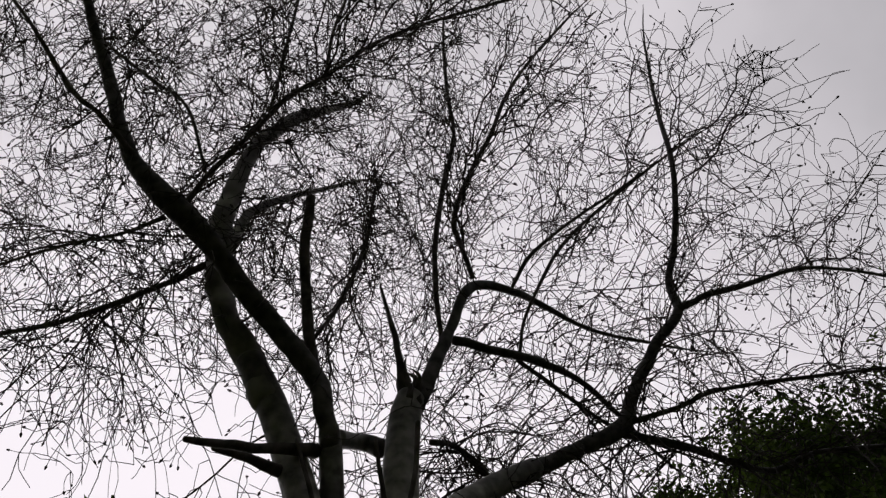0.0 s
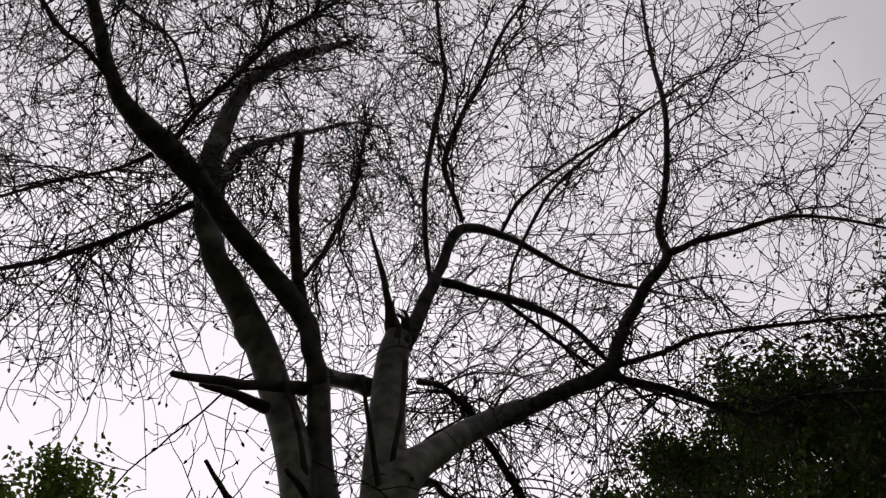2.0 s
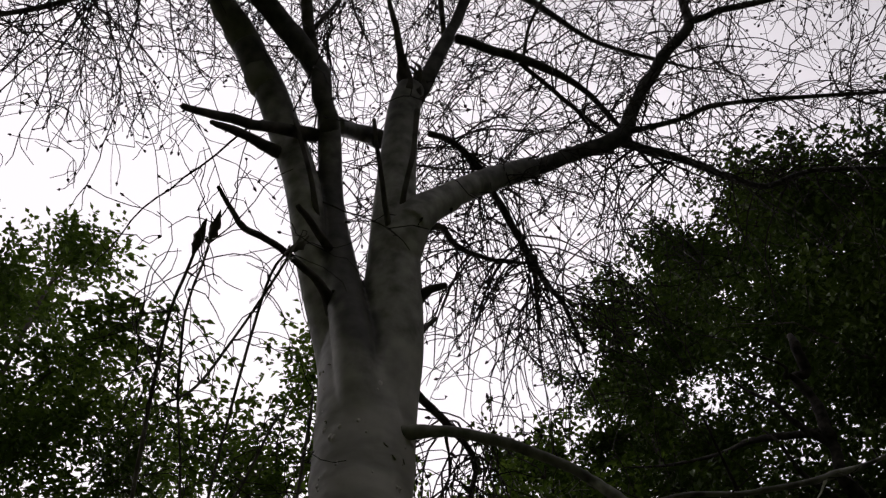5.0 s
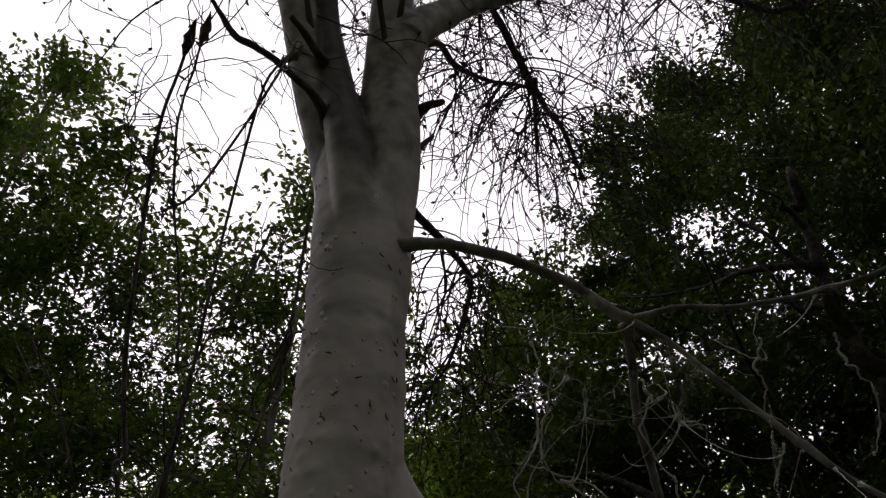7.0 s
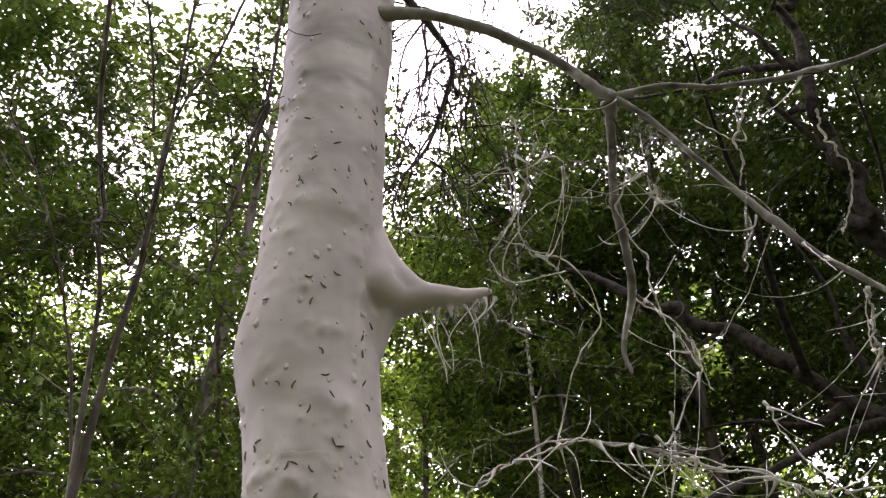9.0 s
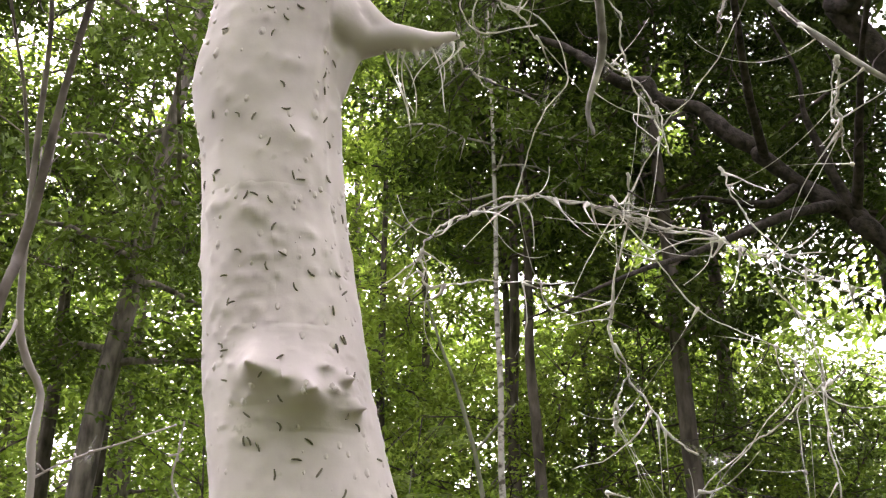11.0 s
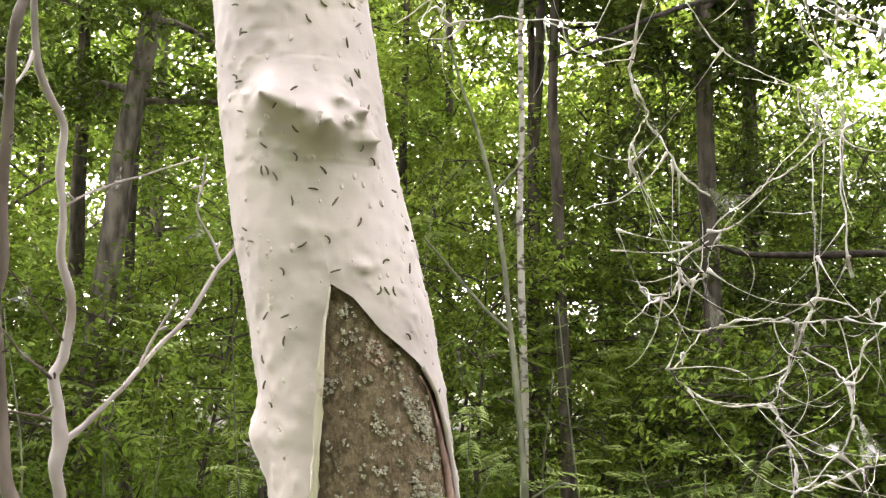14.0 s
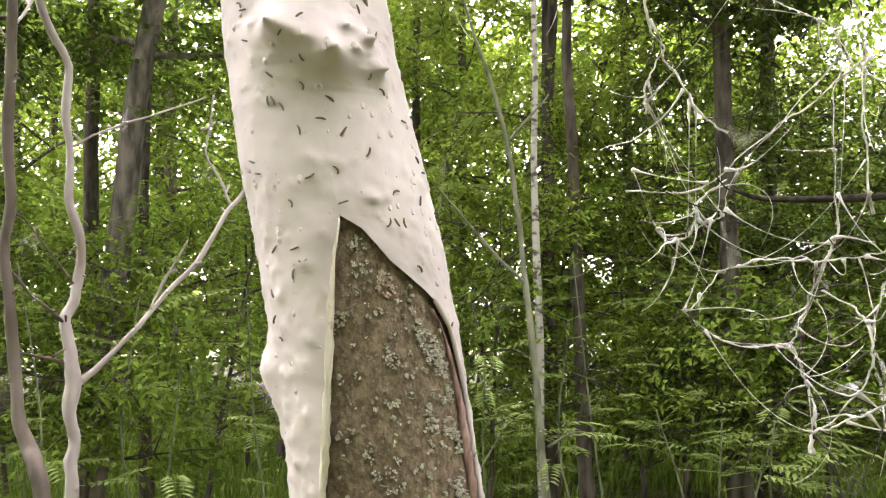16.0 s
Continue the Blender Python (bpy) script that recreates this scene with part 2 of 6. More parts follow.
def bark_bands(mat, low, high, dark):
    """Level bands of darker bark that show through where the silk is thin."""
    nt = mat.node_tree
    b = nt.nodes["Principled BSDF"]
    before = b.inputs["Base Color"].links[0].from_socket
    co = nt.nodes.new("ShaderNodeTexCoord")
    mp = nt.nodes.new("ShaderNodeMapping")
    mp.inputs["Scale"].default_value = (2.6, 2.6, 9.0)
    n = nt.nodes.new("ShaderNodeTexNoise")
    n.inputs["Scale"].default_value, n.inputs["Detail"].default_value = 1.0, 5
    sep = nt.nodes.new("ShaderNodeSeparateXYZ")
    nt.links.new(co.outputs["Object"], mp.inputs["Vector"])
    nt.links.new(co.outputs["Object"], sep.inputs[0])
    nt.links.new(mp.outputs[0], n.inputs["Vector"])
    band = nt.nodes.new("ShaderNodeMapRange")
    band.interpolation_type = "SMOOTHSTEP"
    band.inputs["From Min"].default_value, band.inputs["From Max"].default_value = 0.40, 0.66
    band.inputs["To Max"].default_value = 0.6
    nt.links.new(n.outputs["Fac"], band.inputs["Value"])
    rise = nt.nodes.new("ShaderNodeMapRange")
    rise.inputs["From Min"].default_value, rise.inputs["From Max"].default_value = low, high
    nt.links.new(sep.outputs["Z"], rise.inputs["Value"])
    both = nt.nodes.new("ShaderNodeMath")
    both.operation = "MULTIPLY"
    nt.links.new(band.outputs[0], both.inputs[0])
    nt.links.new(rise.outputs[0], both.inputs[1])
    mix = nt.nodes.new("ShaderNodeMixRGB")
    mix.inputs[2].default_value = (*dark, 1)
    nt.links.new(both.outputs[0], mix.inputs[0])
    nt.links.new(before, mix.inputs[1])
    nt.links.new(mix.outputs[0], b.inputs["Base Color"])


def shaded_bark_patch(mat, low, high, reach, dark, light):
    """Dark bark and painted shade along a limb between two points, with a ragged border to the silk."""
    nt = mat.node_tree
    b = nt.nodes["Principled BSDF"]
    before = b.inputs["Base Color"].links[0].from_socket
    co = nt.nodes.new("ShaderNodeTexCoord")
    sep = nt.nodes.new("ShaderNodeSeparateXYZ")
    nt.links.new(co.outputs["Object"], sep.inputs[0])
    sides = []
    for axis in (0, 1):
        mr = nt.nodes.new("ShaderNodeMapRange")
        mr.clamp = False
        mr.inputs["From Min"].default_value, mr.inputs["From Max"].default_value = low[2], high[2]
        mr.inputs["To Min"].default_value, mr.inputs["To Max"].default_value = low[axis], high[axis]
        nt.links.new(sep.outputs["Z"], mr.inputs["Value"])
        gap = nt.nodes.new("ShaderNodeMath")
        gap.operation = "SUBTRACT"
        nt.links.new(sep.outputs[axis], gap.inputs[0])
        nt.links.new(mr.outputs[0], gap.inputs[1])
        sides.append(gap)
    flat = nt.nodes.new("ShaderNodeCombineXYZ")
    for k in (0, 1):
        nt.links.new(sides[k].outputs[0], flat.inputs[k])
    # below its lower end the painted shade fades out
    under = nt.nodes.new("ShaderNodeMapRange")
    under.inputs["From Min"].default_value, under.inputs["From Max"].default_value = low[2], low[2] - 0.30
    under.inputs["To Min"].default_value, under.inputs["To Max"].default_value = 0.0, reach * 1.5
    nt.links.new(sep.outputs["Z"], under.inputs["Value"])
    nt.links.new(under.outputs[0], flat.inputs[2])
    far = nt.nodes.new("ShaderNodeVectorMath")
    far.operation = "LENGTH"
    nt.links.new(flat.outputs[0], far.inputs[0])
    n = nt.nodes.new("ShaderNodeTexNoise")
    n.inputs["Scale"].default_value, n.inputs["Detail"].default_value = 9, 6
    nt.links.new(co.outputs["Object"], n.inputs["Vector"])
    rough = nt.nodes.new("ShaderNodeMath")
    rough.operation = "MULTIPLY_ADD"
    rough.inputs[1].default_value = reach * 0.7
    nt.links.new(n.outputs["Fac"], rough.inputs[0])
    nt.links.new(far.outputs["Value"], rough.inputs[2])
    mask = nt.nodes.new("ShaderNodeMapRange")
    mask.interpolation_type = "SMOOTHSTEP"
    mask.inputs["From Min"].default_value, mask.inputs["From Max"].default_value = reach * 1.55, reach * 1.05
    nt.links.new(rough.outputs[0], mask.inputs["Value"])
    grain = nt.nodes.new("ShaderNodeTexNoise")
    grain.inputs["Scale"].default_value, grain.inputs["Detail"].default_value = 16, 8
    nt.links.new(co.outputs["Object"], grain.inputs["Vector"])
    ramp = nt.nodes.new("ShaderNodeValToRGB")
    ramp.color_ramp.elements[0].position, ramp.color_ramp.elements[0].color = 0.35, (*dark, 1)
    ramp.color_ramp.elements[1].position, ramp.color_ramp.elements[1].color = 0.68, (*light, 1)
    nt.links.new(grain.outputs["Fac"], ramp.inputs["Fac"])
    mix = nt.nodes.new("ShaderNodeMixRGB")
    nt.links.new(mask.outputs[0], mix.inputs[0])
    nt.links.new(before, mix.inputs[1])
    nt.links.new(ramp.outputs["Color"], mix.inputs[2])
    nt.links.new(mix.outputs[0], b.inputs["Base Color"])


for silk in (M_WEB,):
    silk.node_tree.nodes["Principled BSDF"].inputs["Sheen Weight"].default_value = 0.22
    silk.node_tree.nodes["Principled BSDF"].inputs["Sheen Roughness"].default_value = 0.35
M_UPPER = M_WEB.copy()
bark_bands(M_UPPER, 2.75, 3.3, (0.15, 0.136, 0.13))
darken_upward(M_UPPER, 3.35, 4.0, (0.14, 0.125, 0.12), (0.40, 0.365, 0.35))
# limb bark, darkened further to paint in the shade of the undersides
darken_upward(M_UPPER, 4.5, 5.1, (0.02, 0.017, 0.016), (0.09, 0.076, 0.073))
# dark limb foot, with the shade of its underside and hollow painted in
shaded_bark_patch(M_UPPER, (-0.125, 1.625, 3.88), (-0.215, 1.60, 4.52), 0.072, (0.025, 0.021, 0.02), (0.10, 0.085, 0.081))
# high limbs: underside shade is put into the bark tone
darken_upward(M_FORK, 4.3, 4.9, (0.02, 0.017, 0.016), (0.085, 0.072, 0.07))
darken_upward(M_SAPLING, 2.05, 2.7, (0.06, 0.05, 0.045), (0.20, 0.17, 0.155))
darken_upward(M_SAPLING_DARK, 2.0, 2.6, (0.05, 0.04, 0.035), (0.17, 0.145, 0.13))


# ---------------------------------------------------------------- mesh helpers
def mesh_from(name, verts, faces, mat, smooth=True):
    me = bpy.data.meshes.new(name)
    me.from_pydata([tuple(v) for v in verts], [], faces)
    me.materials.append(mat)
    me.polygons.foreach_set("use_smooth", [smooth] * len(me.polygons))
    me.update()
    return me


def mesh_arrays(name, verts, tris, mat, smooth=False):
    """A triangle mesh from numpy arrays."""
    me = bpy.data.meshes.new(name)
    k = len(tris)
    me.vertices.add(len(verts))
    me.vertices.foreach_set("co", np.asarray(verts, np.float32).ravel())
    me.loops.add(3 * k)
    me.loops.foreach_set("vertex_index", np.asarray(tris, np.int32).ravel())
    me.polygons.add(k)
    me.polygons.foreach_set("loop_start", np.arange(0, 3 * k, 3, dtype=np.int32))
    me.polygons.foreach_set("use_smooth", np.full(k, smooth))
    me.update(calc_edges=True)
    me.materials.append(mat)
    return me


def put(name, me, parent=None, label=""):
    ob = new(name, me)
    ob.parent = parent
    return tagged(ob, label) if label else ob


def spline(points, steps):
    """Catmull-Rom through the control points, which may carry a radius."""
    p = np.array(points, float)
    p = np.vstack([2 * p[0] - p[1], p, 2 * p[-1] - p[-2]])
    out = []
    for i in range(1, len(p) - 2):
        for s in range(steps):
            u = s / steps
            a, b, c, d = p[i - 1], p[i], p[i + 1], p[i + 2]
            out.append(0.5 * (2 * b + (c - a) * u + (2 * a - 5 * b + 4 * c - d) * u * u + (3 * b - a - 3 * c + d) * u ** 3))
    out.append(p[-2])
    return np.array(out)


def tube_arrays(path, radii, sides, start=0, rough=0.0, rng=None):
    """Vertices and triangles of a closed tube."""
    path = np.asarray(path, float)
    n = len(path)
    tan = np.gradient(path, axis=0)
    tan /= np.linalg.norm(tan, axis=1)[:, None] + 1e-9
    side = np.cross(tan[0], (0.31, 0.17, 0.93))
    side /= np.linalg.norm(side) + 1e-9
    ang = np.linspace(0, 2 * np.pi, sides, endpoint=False)
    verts = np.empty((n, sides, 3))
    for i in range(n):
        side = side - tan[i] * (side @ tan[i])
        side /= np.linalg.norm(side) + 1e-9
        up = np.cross(tan[i], side)
        r = radii[i] * (1 + (rng.normal(0, rough, sides) if rough else 0))
        verts[i] = path[i] + np.outer(np.cos(ang) * r, side) + np.outer(np.sin(ang) * r, up)
    idx = np.arange(n * sides).reshape(n, sides) + start
    a, b = idx[:-1], np.roll(idx[:-1], -1, 1)
    c, d = np.roll(idx[1:], -1, 1), idx[1:]
    tris = np.concatenate([np.stack([a, b, c], -1).reshape(-1, 3), np.stack([a, c, d], -1).reshape(-1, 3)])
    verts = verts.reshape(-1, 3)
    tip = np.array([path[0] - tan[0] * radii[0] * 0.4, path[-1] + tan[-1] * radii[-1] * 0.6])
    e = start + n * sides
    f0 = np.stack([np.full(sides, e), np.roll(idx[0], -1), idx[0]], -1)
    f1 = np.stack([np.full(sides, e + 1), idx[-1], np.roll(idx[-1], -1)], -1)
    return np.vstack([verts, tip]), np.concatenate([tris, f0, f1])


def limb_mesh(name, points, mat, sides=12, steps=6, knots=0.06, seed=1):
    """A tapered limb with uneven girth and slight kinks."""
    rng = np.random.default_rng(seed)
    s = spline(points, steps)
    path, rad = s[:, :3], np.maximum(s[:, 3], 0.0012)
    wob = rng.normal(0, 1, path.shape)
    wob = (wob + np.roll(wob, 1, 0) + np.roll(wob, -1, 0)) / 3
    wob[0] = wob[-1] = 0
    path = path + wob * rad[:, None] * 0.16
    swell = np.convolve(rng.normal(0, knots * 2.2, len(rad) + 6), np.ones(7) / 7, "valid")
    rad = rad * (1 + swell)
    v, t = tube_arrays(path, rad, sides, 0, 0.025, rng)
    return mesh_arrays(name, v, t, mat, True)


# ---------------------------------------------------------------- ground
def ground():
    n = 60
    xs = np.sign(np.linspace(-1, 1, n)) * np.abs(np.linspace(-1, 1, n)) ** 3 * 260
    verts, faces = [], []
    for j in range(n):
        for i in range(n):
            x, y = xs[i], xs[j] + 6
            far = min(1, math.hypot(x, y - 6) / 4)
            verts.append((x, y, 0.05 * noise.noise((x * 0.8, y * 0.8, 0)) * far))
    for j in range(n - 1):
        for i in range(n - 1):
            a = j * n + i
            faces.append((a, a + 1, a + n + 1, a + n))
    ob = put("ground", mesh_from("ground", verts, faces, M_GROUND))
    tagged(ob, "forest floor of dark soil, moss and short grass", "ground", kind="structure")


ground()


def grass():
    rng = np.random.default_rng(21)
    k = 52000
    x = np.concatenate([rng.uniform(-7, 7.5, 28000), rng.uniform(-4.5, 4.0, 24000)])
    y = np.concatenate([rng.uniform(5.2, 15, 28000), rng.uniform(6.2, 10.5, 24000)])
    lush = np.array([noise.noise((a * 0.7, b * 0.7, 3)) for a, b in zip(x, y)]) + rng.uniform(0, 0.5, k)
    keep = lush > 0.05
    x, y = x[keep], y[keep]
    k = len(x)
    h = rng.uniform(0.08, 0.26, k)
    a = rng.uniform(0, 2 * np.pi, k)
    bend = rng.uniform(0.05, 0.6, k) * h
    w = rng.uniform(0.004, 0.009, k)
    base = np.stack([x, y, np.full(k, -0.03)], 1)
    side = np.stack([np.cos(a), np.sin(a), 0 * a], 1) * w[:, None]
    lean = np.stack([-np.sin(a), np.cos(a), 0 * a], 1) * bend[:, None]
    up = np.stack([0 * h, 0 * h, h], 1)
    v = np.stack([base - side, base + side, base + up * 0.6 + lean * 0.4 + side * 0.7, base + up * 0.6 + lean * 0.4 - side * 0.7, base + up + lean], 1).reshape(-1, 3)
    i = np.arange(k)[:, None] * 5
    t = np.concatenate([i + [0, 1, 2], i + [0, 2, 3], i + [3, 2, 4]])
    ob = put("grass", mesh_arrays("grass", v, t, M_GRASS))
    tagged(ob, "fresh green grass blades between the shrubs", "grass", kind="stuff")


grass()

# ---------------------------------------------------------------- the webbed tree
tree = tagged(new("bird_cherry_tree"), "leafless bird cherry tree wrapped in white silk by caterpillars", "tree")

# Trunk axis: height, sideways place, radius
AXIS = [(-0.1, 0.215, 0.21), (0.6, 0.13, 0.175), (1.27, 0.044, 0.160), (1.54, 0.006, 0.157), (1.69, -0.021, 0.156), (1.82, -0.05, 0.154),
        (2.02, -0.09, 0.144), (2.31, -0.125, 0.132), (2.46, -0.136, 0.128), (2.6, -0.145, 0.131), (3.0, -0.128, 0.127), (3.3, -0.118, 0.124),
        (3.7, -0.113, 0.126), (3.92, -0.115, 0.128), (4.02, -0.115, 0.11), (4.12, -0.11, 0.07), (4.2, -0.11, 0.02)]
AXIS_Y = 1.75
AZ, AX, AR = (np.array(c) for c in zip(*AXIS))
# Swellings of the silk: height, bearing, half height, half width in degrees, depth
LUMPS = [(2.015, -10, 0.040, 8.5, 0.072), (1.975, 15, 0.040, 8.5, 0.074), (1.998, 3, 0.03, 8, 0.022), (2.005, 38, 0.02, 5, 0.042), (1.96, 43, 0.02, 5, 0.040), (2.022, 26, 0.014, 4, 0.022), (1.985, 29, 0.014, 4, 0.026), (1.985, 16, 0.085, 28, 0.016),
         (2.60, -78, 0.10, 26, 0.022), (1.48, -80, 0.035, 13, 0.022), (2.44, 26, 0.03, 10, 0.006), (2.47, 10, 0.02, 9, 0.006), (3.98, 0, 0.05, 50, 0.008),
         (3.47, 80, 0.07, 26, 0.018), (3.2, -30, 0.02, 40, 0.004), (2.9, 10, 0.02, 40, 0.004)]


def trunk_radius(z, deg):
    r = float(np.interp(z, AZ, AR))
    for lz, ld, hz, hd, depth in LUMPS:
        dd = (deg - ld + 180) % 360 - 180
        u, v = (z - lz) / hz, dd / hd
        if lz < 2.06 and lz > 1.95 and z < lz:
            u *= 2.5
        if abs(u) < 3 and abs(v) < 3:
            r += depth * (math.exp(-1.25 * math.hypot(u, v)) if hz < 0.05 and 1.95 < lz < 2.06 else math.exp(-0.5 * (u * u + v * v)))
    # long flutes on the upper trunk
    if z > 2.2:
        r += 0.004 * math.exp(-((deg - 48) / 7) ** 2) - 0.004 * math.exp(-((deg - 62) / 7) ** 2)
    return r


def on_trunk(z, deg, out=0.0):
    r = trunk_radius(z, deg) + out
    a = radians(deg)
    return Vector((float(np.interp(z, AZ, AX)) + r * math.sin(a), AXIS_Y - r * math.cos(a), z))


# Edges of the tear in the silk: height, bearing
TEAR_LEFT = [(0.0, -62), (0.9, -50), (1.30, -34), (1.42, -25), (1.54, -17), (1.67, -5), (1.73, 3)]
TEAR_RIGHT = [(0.0, 88), (0.9, 82), (1.29, 73), (1.43, 74), (1.49, 72), (1.56, 65), (1.60, 55), (1.64, 36), (1.66, 27), (1.71, 14), (1.73, 3)]


def tear(edge, z):
    zs, ds = zip(*edge)
    return float(np.interp(z, zs, ds))


def pimples():
    """Buds, droppings and knots under the sheet: height, bearing, half size, depth, sorted into bands."""
    rng = np.random.default_rng(91)
    bands = {}
    for i in range(130):
        z0, d0 = rng.uniform(1.2, 3.45), rng.uniform(-100, 100)
        if i % 4 == 0:
            z0, d0 = rng.normal(2.17, 0.1), rng.uniform(-60, 60)
        elif i % 4 == 1:
            z0, d0 = rng.uniform(1.22, 1.8), rng.uniform(-85, -20)
        elif i % 8 == 6:
            z0, d0 = rng.uniform(2.25, 3.1), rng.uniform(-80, 75)
        elif i % 8 == 2:
            z0, d0 = rng.normal(1.76, 0.05), rng.uniform(-60, 70)
        for k in range(int(rng.integers(1, 7))):
            z, deg = z0 + rng.normal(0, 0.028), d0 + rng.normal(0, 12)
            size = rng.uniform(0.0035, 0.0095) * (1.5 if z0 > 2.25 else 1)
            row = (z, deg, size, size * rng.uniform(0.35, 0.75))
            for band in range(int((z - 0.04) / 0.04), int((z + 0.04) / 0.04) + 1):
                bands.setdefault(band, []).append(row)
    return bands


PIMPLES = pimples()


def silk_relief(z, deg):
    p = on_trunk(z, deg)
    d = 0.0028 * noise.noise(p * 14) + 0.0017 * noise.noise(p * 34) + 0.006 * max(0, noise.noise(p * 62) - 0.36)
    if z < 1.8:
        d += 0.006 * max(0, noise.noise(p * 45 + Vector((9, 3, 1))) - 0.3)
    # horizontal creases of the bark show through higher up
    if z > 2.7:
        d += 0.0022 * noise.noise(Vector((deg * 0.012, 3.1, z * 15)))
    for pz, pd, size, deep in PIMPLES.get(int(z / 0.04), ()):
        u = (z - pz) / size
        v = ((deg - pd + 180) % 360 - 180) * 0.0026 / size
        if u < 0:
            u *= 2.0
        q = u * u + v * v
        if q < 9:
            d += deep * math.exp(-1.3 * math.sqrt(q + 0.04))
    return d


def silk_sleeve():
    cols, dz = 170, 0.0065
    zs = np.concatenate([np.arange(0.02, 1.9, dz), np.arange(1.9, 2.1, 0.0035), np.arange(2.1, 2.41, dz)])
    verts, faces = [], []
    for j, z in enumerate(zs):
        a, b = tear(TEAR_RIGHT, z), tear(TEAR_LEFT, z) + 360
        for i in range(cols + 1):
            deg = a + (b - a) * i / cols
            verts.append(on_trunk(z, deg, silk_relief(z, deg) - 0.25 * max(0, z - 2.355)))
    w = cols + 1
    for j in range(len(zs) - 1):
        for i in range(cols):
            k = j * w + i
            faces.append((k, k + 1, k + w + 1, k + w))
    put("silk_sleeve", mesh_from("silk_sleeve", verts, faces, M_WEB), tree, "smooth white silk sheet spun tightly round the trunk")


def bark_trunk():
    cols = 90
    zs = np.arange(-0.1, 3.5, 0.02)
    verts, faces = [], []
    for z in zs:
        for i in range(cols):
            deg = 360 * i / cols
            p = on_trunk(z, deg)
            d = -0.012 + 0.003 * noise.noise(p * 30) + 0.002 * noise.noise(p * 80)
            verts.append(on_trunk(z, deg, d))
    for j in range(len(zs) - 1):
        for i in range(cols):
            a, b = j * cols + i, j * cols + (i + 1) % cols
            faces.append((a, b, b + cols, a + cols))
    put("trunk", mesh_from("trunk", verts, faces, M_BARK), tree, "brown bark bared where the silk is torn open")


def silk_tents():
    """Small peaks where the sheet is drawn over buds and droppings."""
    rng = np.random.default_rng(44)
    verts, tris = [], []
    for i in range(440):
        z = rng.uniform(1.2, 3.7) if i < 160 or i >= 420 else rng.uniform(2.15, 3.2) if i >= 340 else rng.choice((rng.normal(1.78, 0.07), rng.normal(1.55, 0.14), rng.normal(2.2, 0.15)))
        deg = rng.uniform(-95, 95)
        if tear(TEAR_LEFT, z) - 4 < deg < tear(TEAR_RIGHT, z) + 4 and z < 1.74:
            continue
        c = on_trunk(z, deg, 0)
        nrm = (on_trunk(z, deg, 0.1) - c).normalized()
        side = nrm.cross(Vector((0, 0, 1))).normalized()
        up = side.cross(nrm)
        size, tall = rng.uniform(0.0025, 0.0062) * (1.3 if z > 2.3 else 1), rng.uniform(0.0016, 0.0042) * (1.5 if z > 2.3 else 1)
        k = len(verts)
        for ring, (w, h) in enumerate(((1.25, -0.35), (0.62, 0.16), (0.24, 0.5))):
            for q in range(8):
                a = 2 * math.pi * q / 8
                verts.append(c + side * math.cos(a) * size * w + up * (math.sin(a) * size * w * 1.5 - h * tall * 0.9) + nrm * h * tall)
        verts.append(c + nrm * tall - up * tall * 1.1)
        for ring in range(2):
            for q in range(8):
                a, e = k + ring * 8 + q, k + ring * 8 + (q + 1) % 8
                tris += [(a, e, e + 8), (a, e + 8, a + 8)]
        for q in range(8):
            tris.append((k + 16 + q, k + 16 + (q + 1) % 8, k + 24))
    ob = put("silk_tents", mesh_arrays("silk_tents", np.array([tuple(v) for v in verts]), np.array(tris), M_WEB, True), tree, "small peaks in the silk sheet")
    ob["kind"] = "stuff"


silk_sleeve()
silk_tents()
bark_trunk()


def torn_edges():
    rng = np.random.default_rng(4)
    # pale roll of silk along one edge
    pts, rad = [], []
    for z in np.linspace(0.3, 1.725, 90):
        p = on_trunk(z, tear(TEAR_LEFT, z) + 2.0 * min(1, (1.73 - z) * 5), 0.006 + 0.003 * noise.noise((z * 9, 0, 0)))
        pts.append(p)
        rad.append(0.0013 + 0.0058 * min(1, max(0.0, (1.73 - z) * 5)) * (0.85 + 0.35 * noise.noise((z * 14, 2, 0))))
    v, t = tube_arrays(np.array(pts), np.array(rad), 14, 0, 0.2, rng)
    put("torn_silk_roll", mesh_arrays("torn_silk_roll", v, t, M_TORN, True), tree, "cream roll of torn silk")
    for z0, z1, width, mat, name in ((0.3, 1.60, 0.004, M_WEB, "torn_silk_lip"), (1.16, 1.585, 0.0095, M_RUST, "rusty_silk_strip")):
        pts, rad = [], []
        for z in np.linspace(z0, z1, 60):
            inward = -6 if mat is M_RUST else 0
            pts.append(on_trunk(z, tear(TEAR_RIGHT, z) + inward, 0.0 if inward == 0 else -0.006))
            u = (z - z0) / (z1 - z0)
            rad.append(width * (0.25 + 0.75 * math.sin(math.pi * min(1, u + 0.1)) * (0.8 + 0.4 * noise.noise((z * 30, 1, 0)))) if mat is M_RUST else width)
        v, t = tube_arrays(np.array(pts), np.array(rad), 8, 0, 0.12, rng)
        put(name, mesh_arrays(name, v, t, mat, True), tree)


torn_edges()


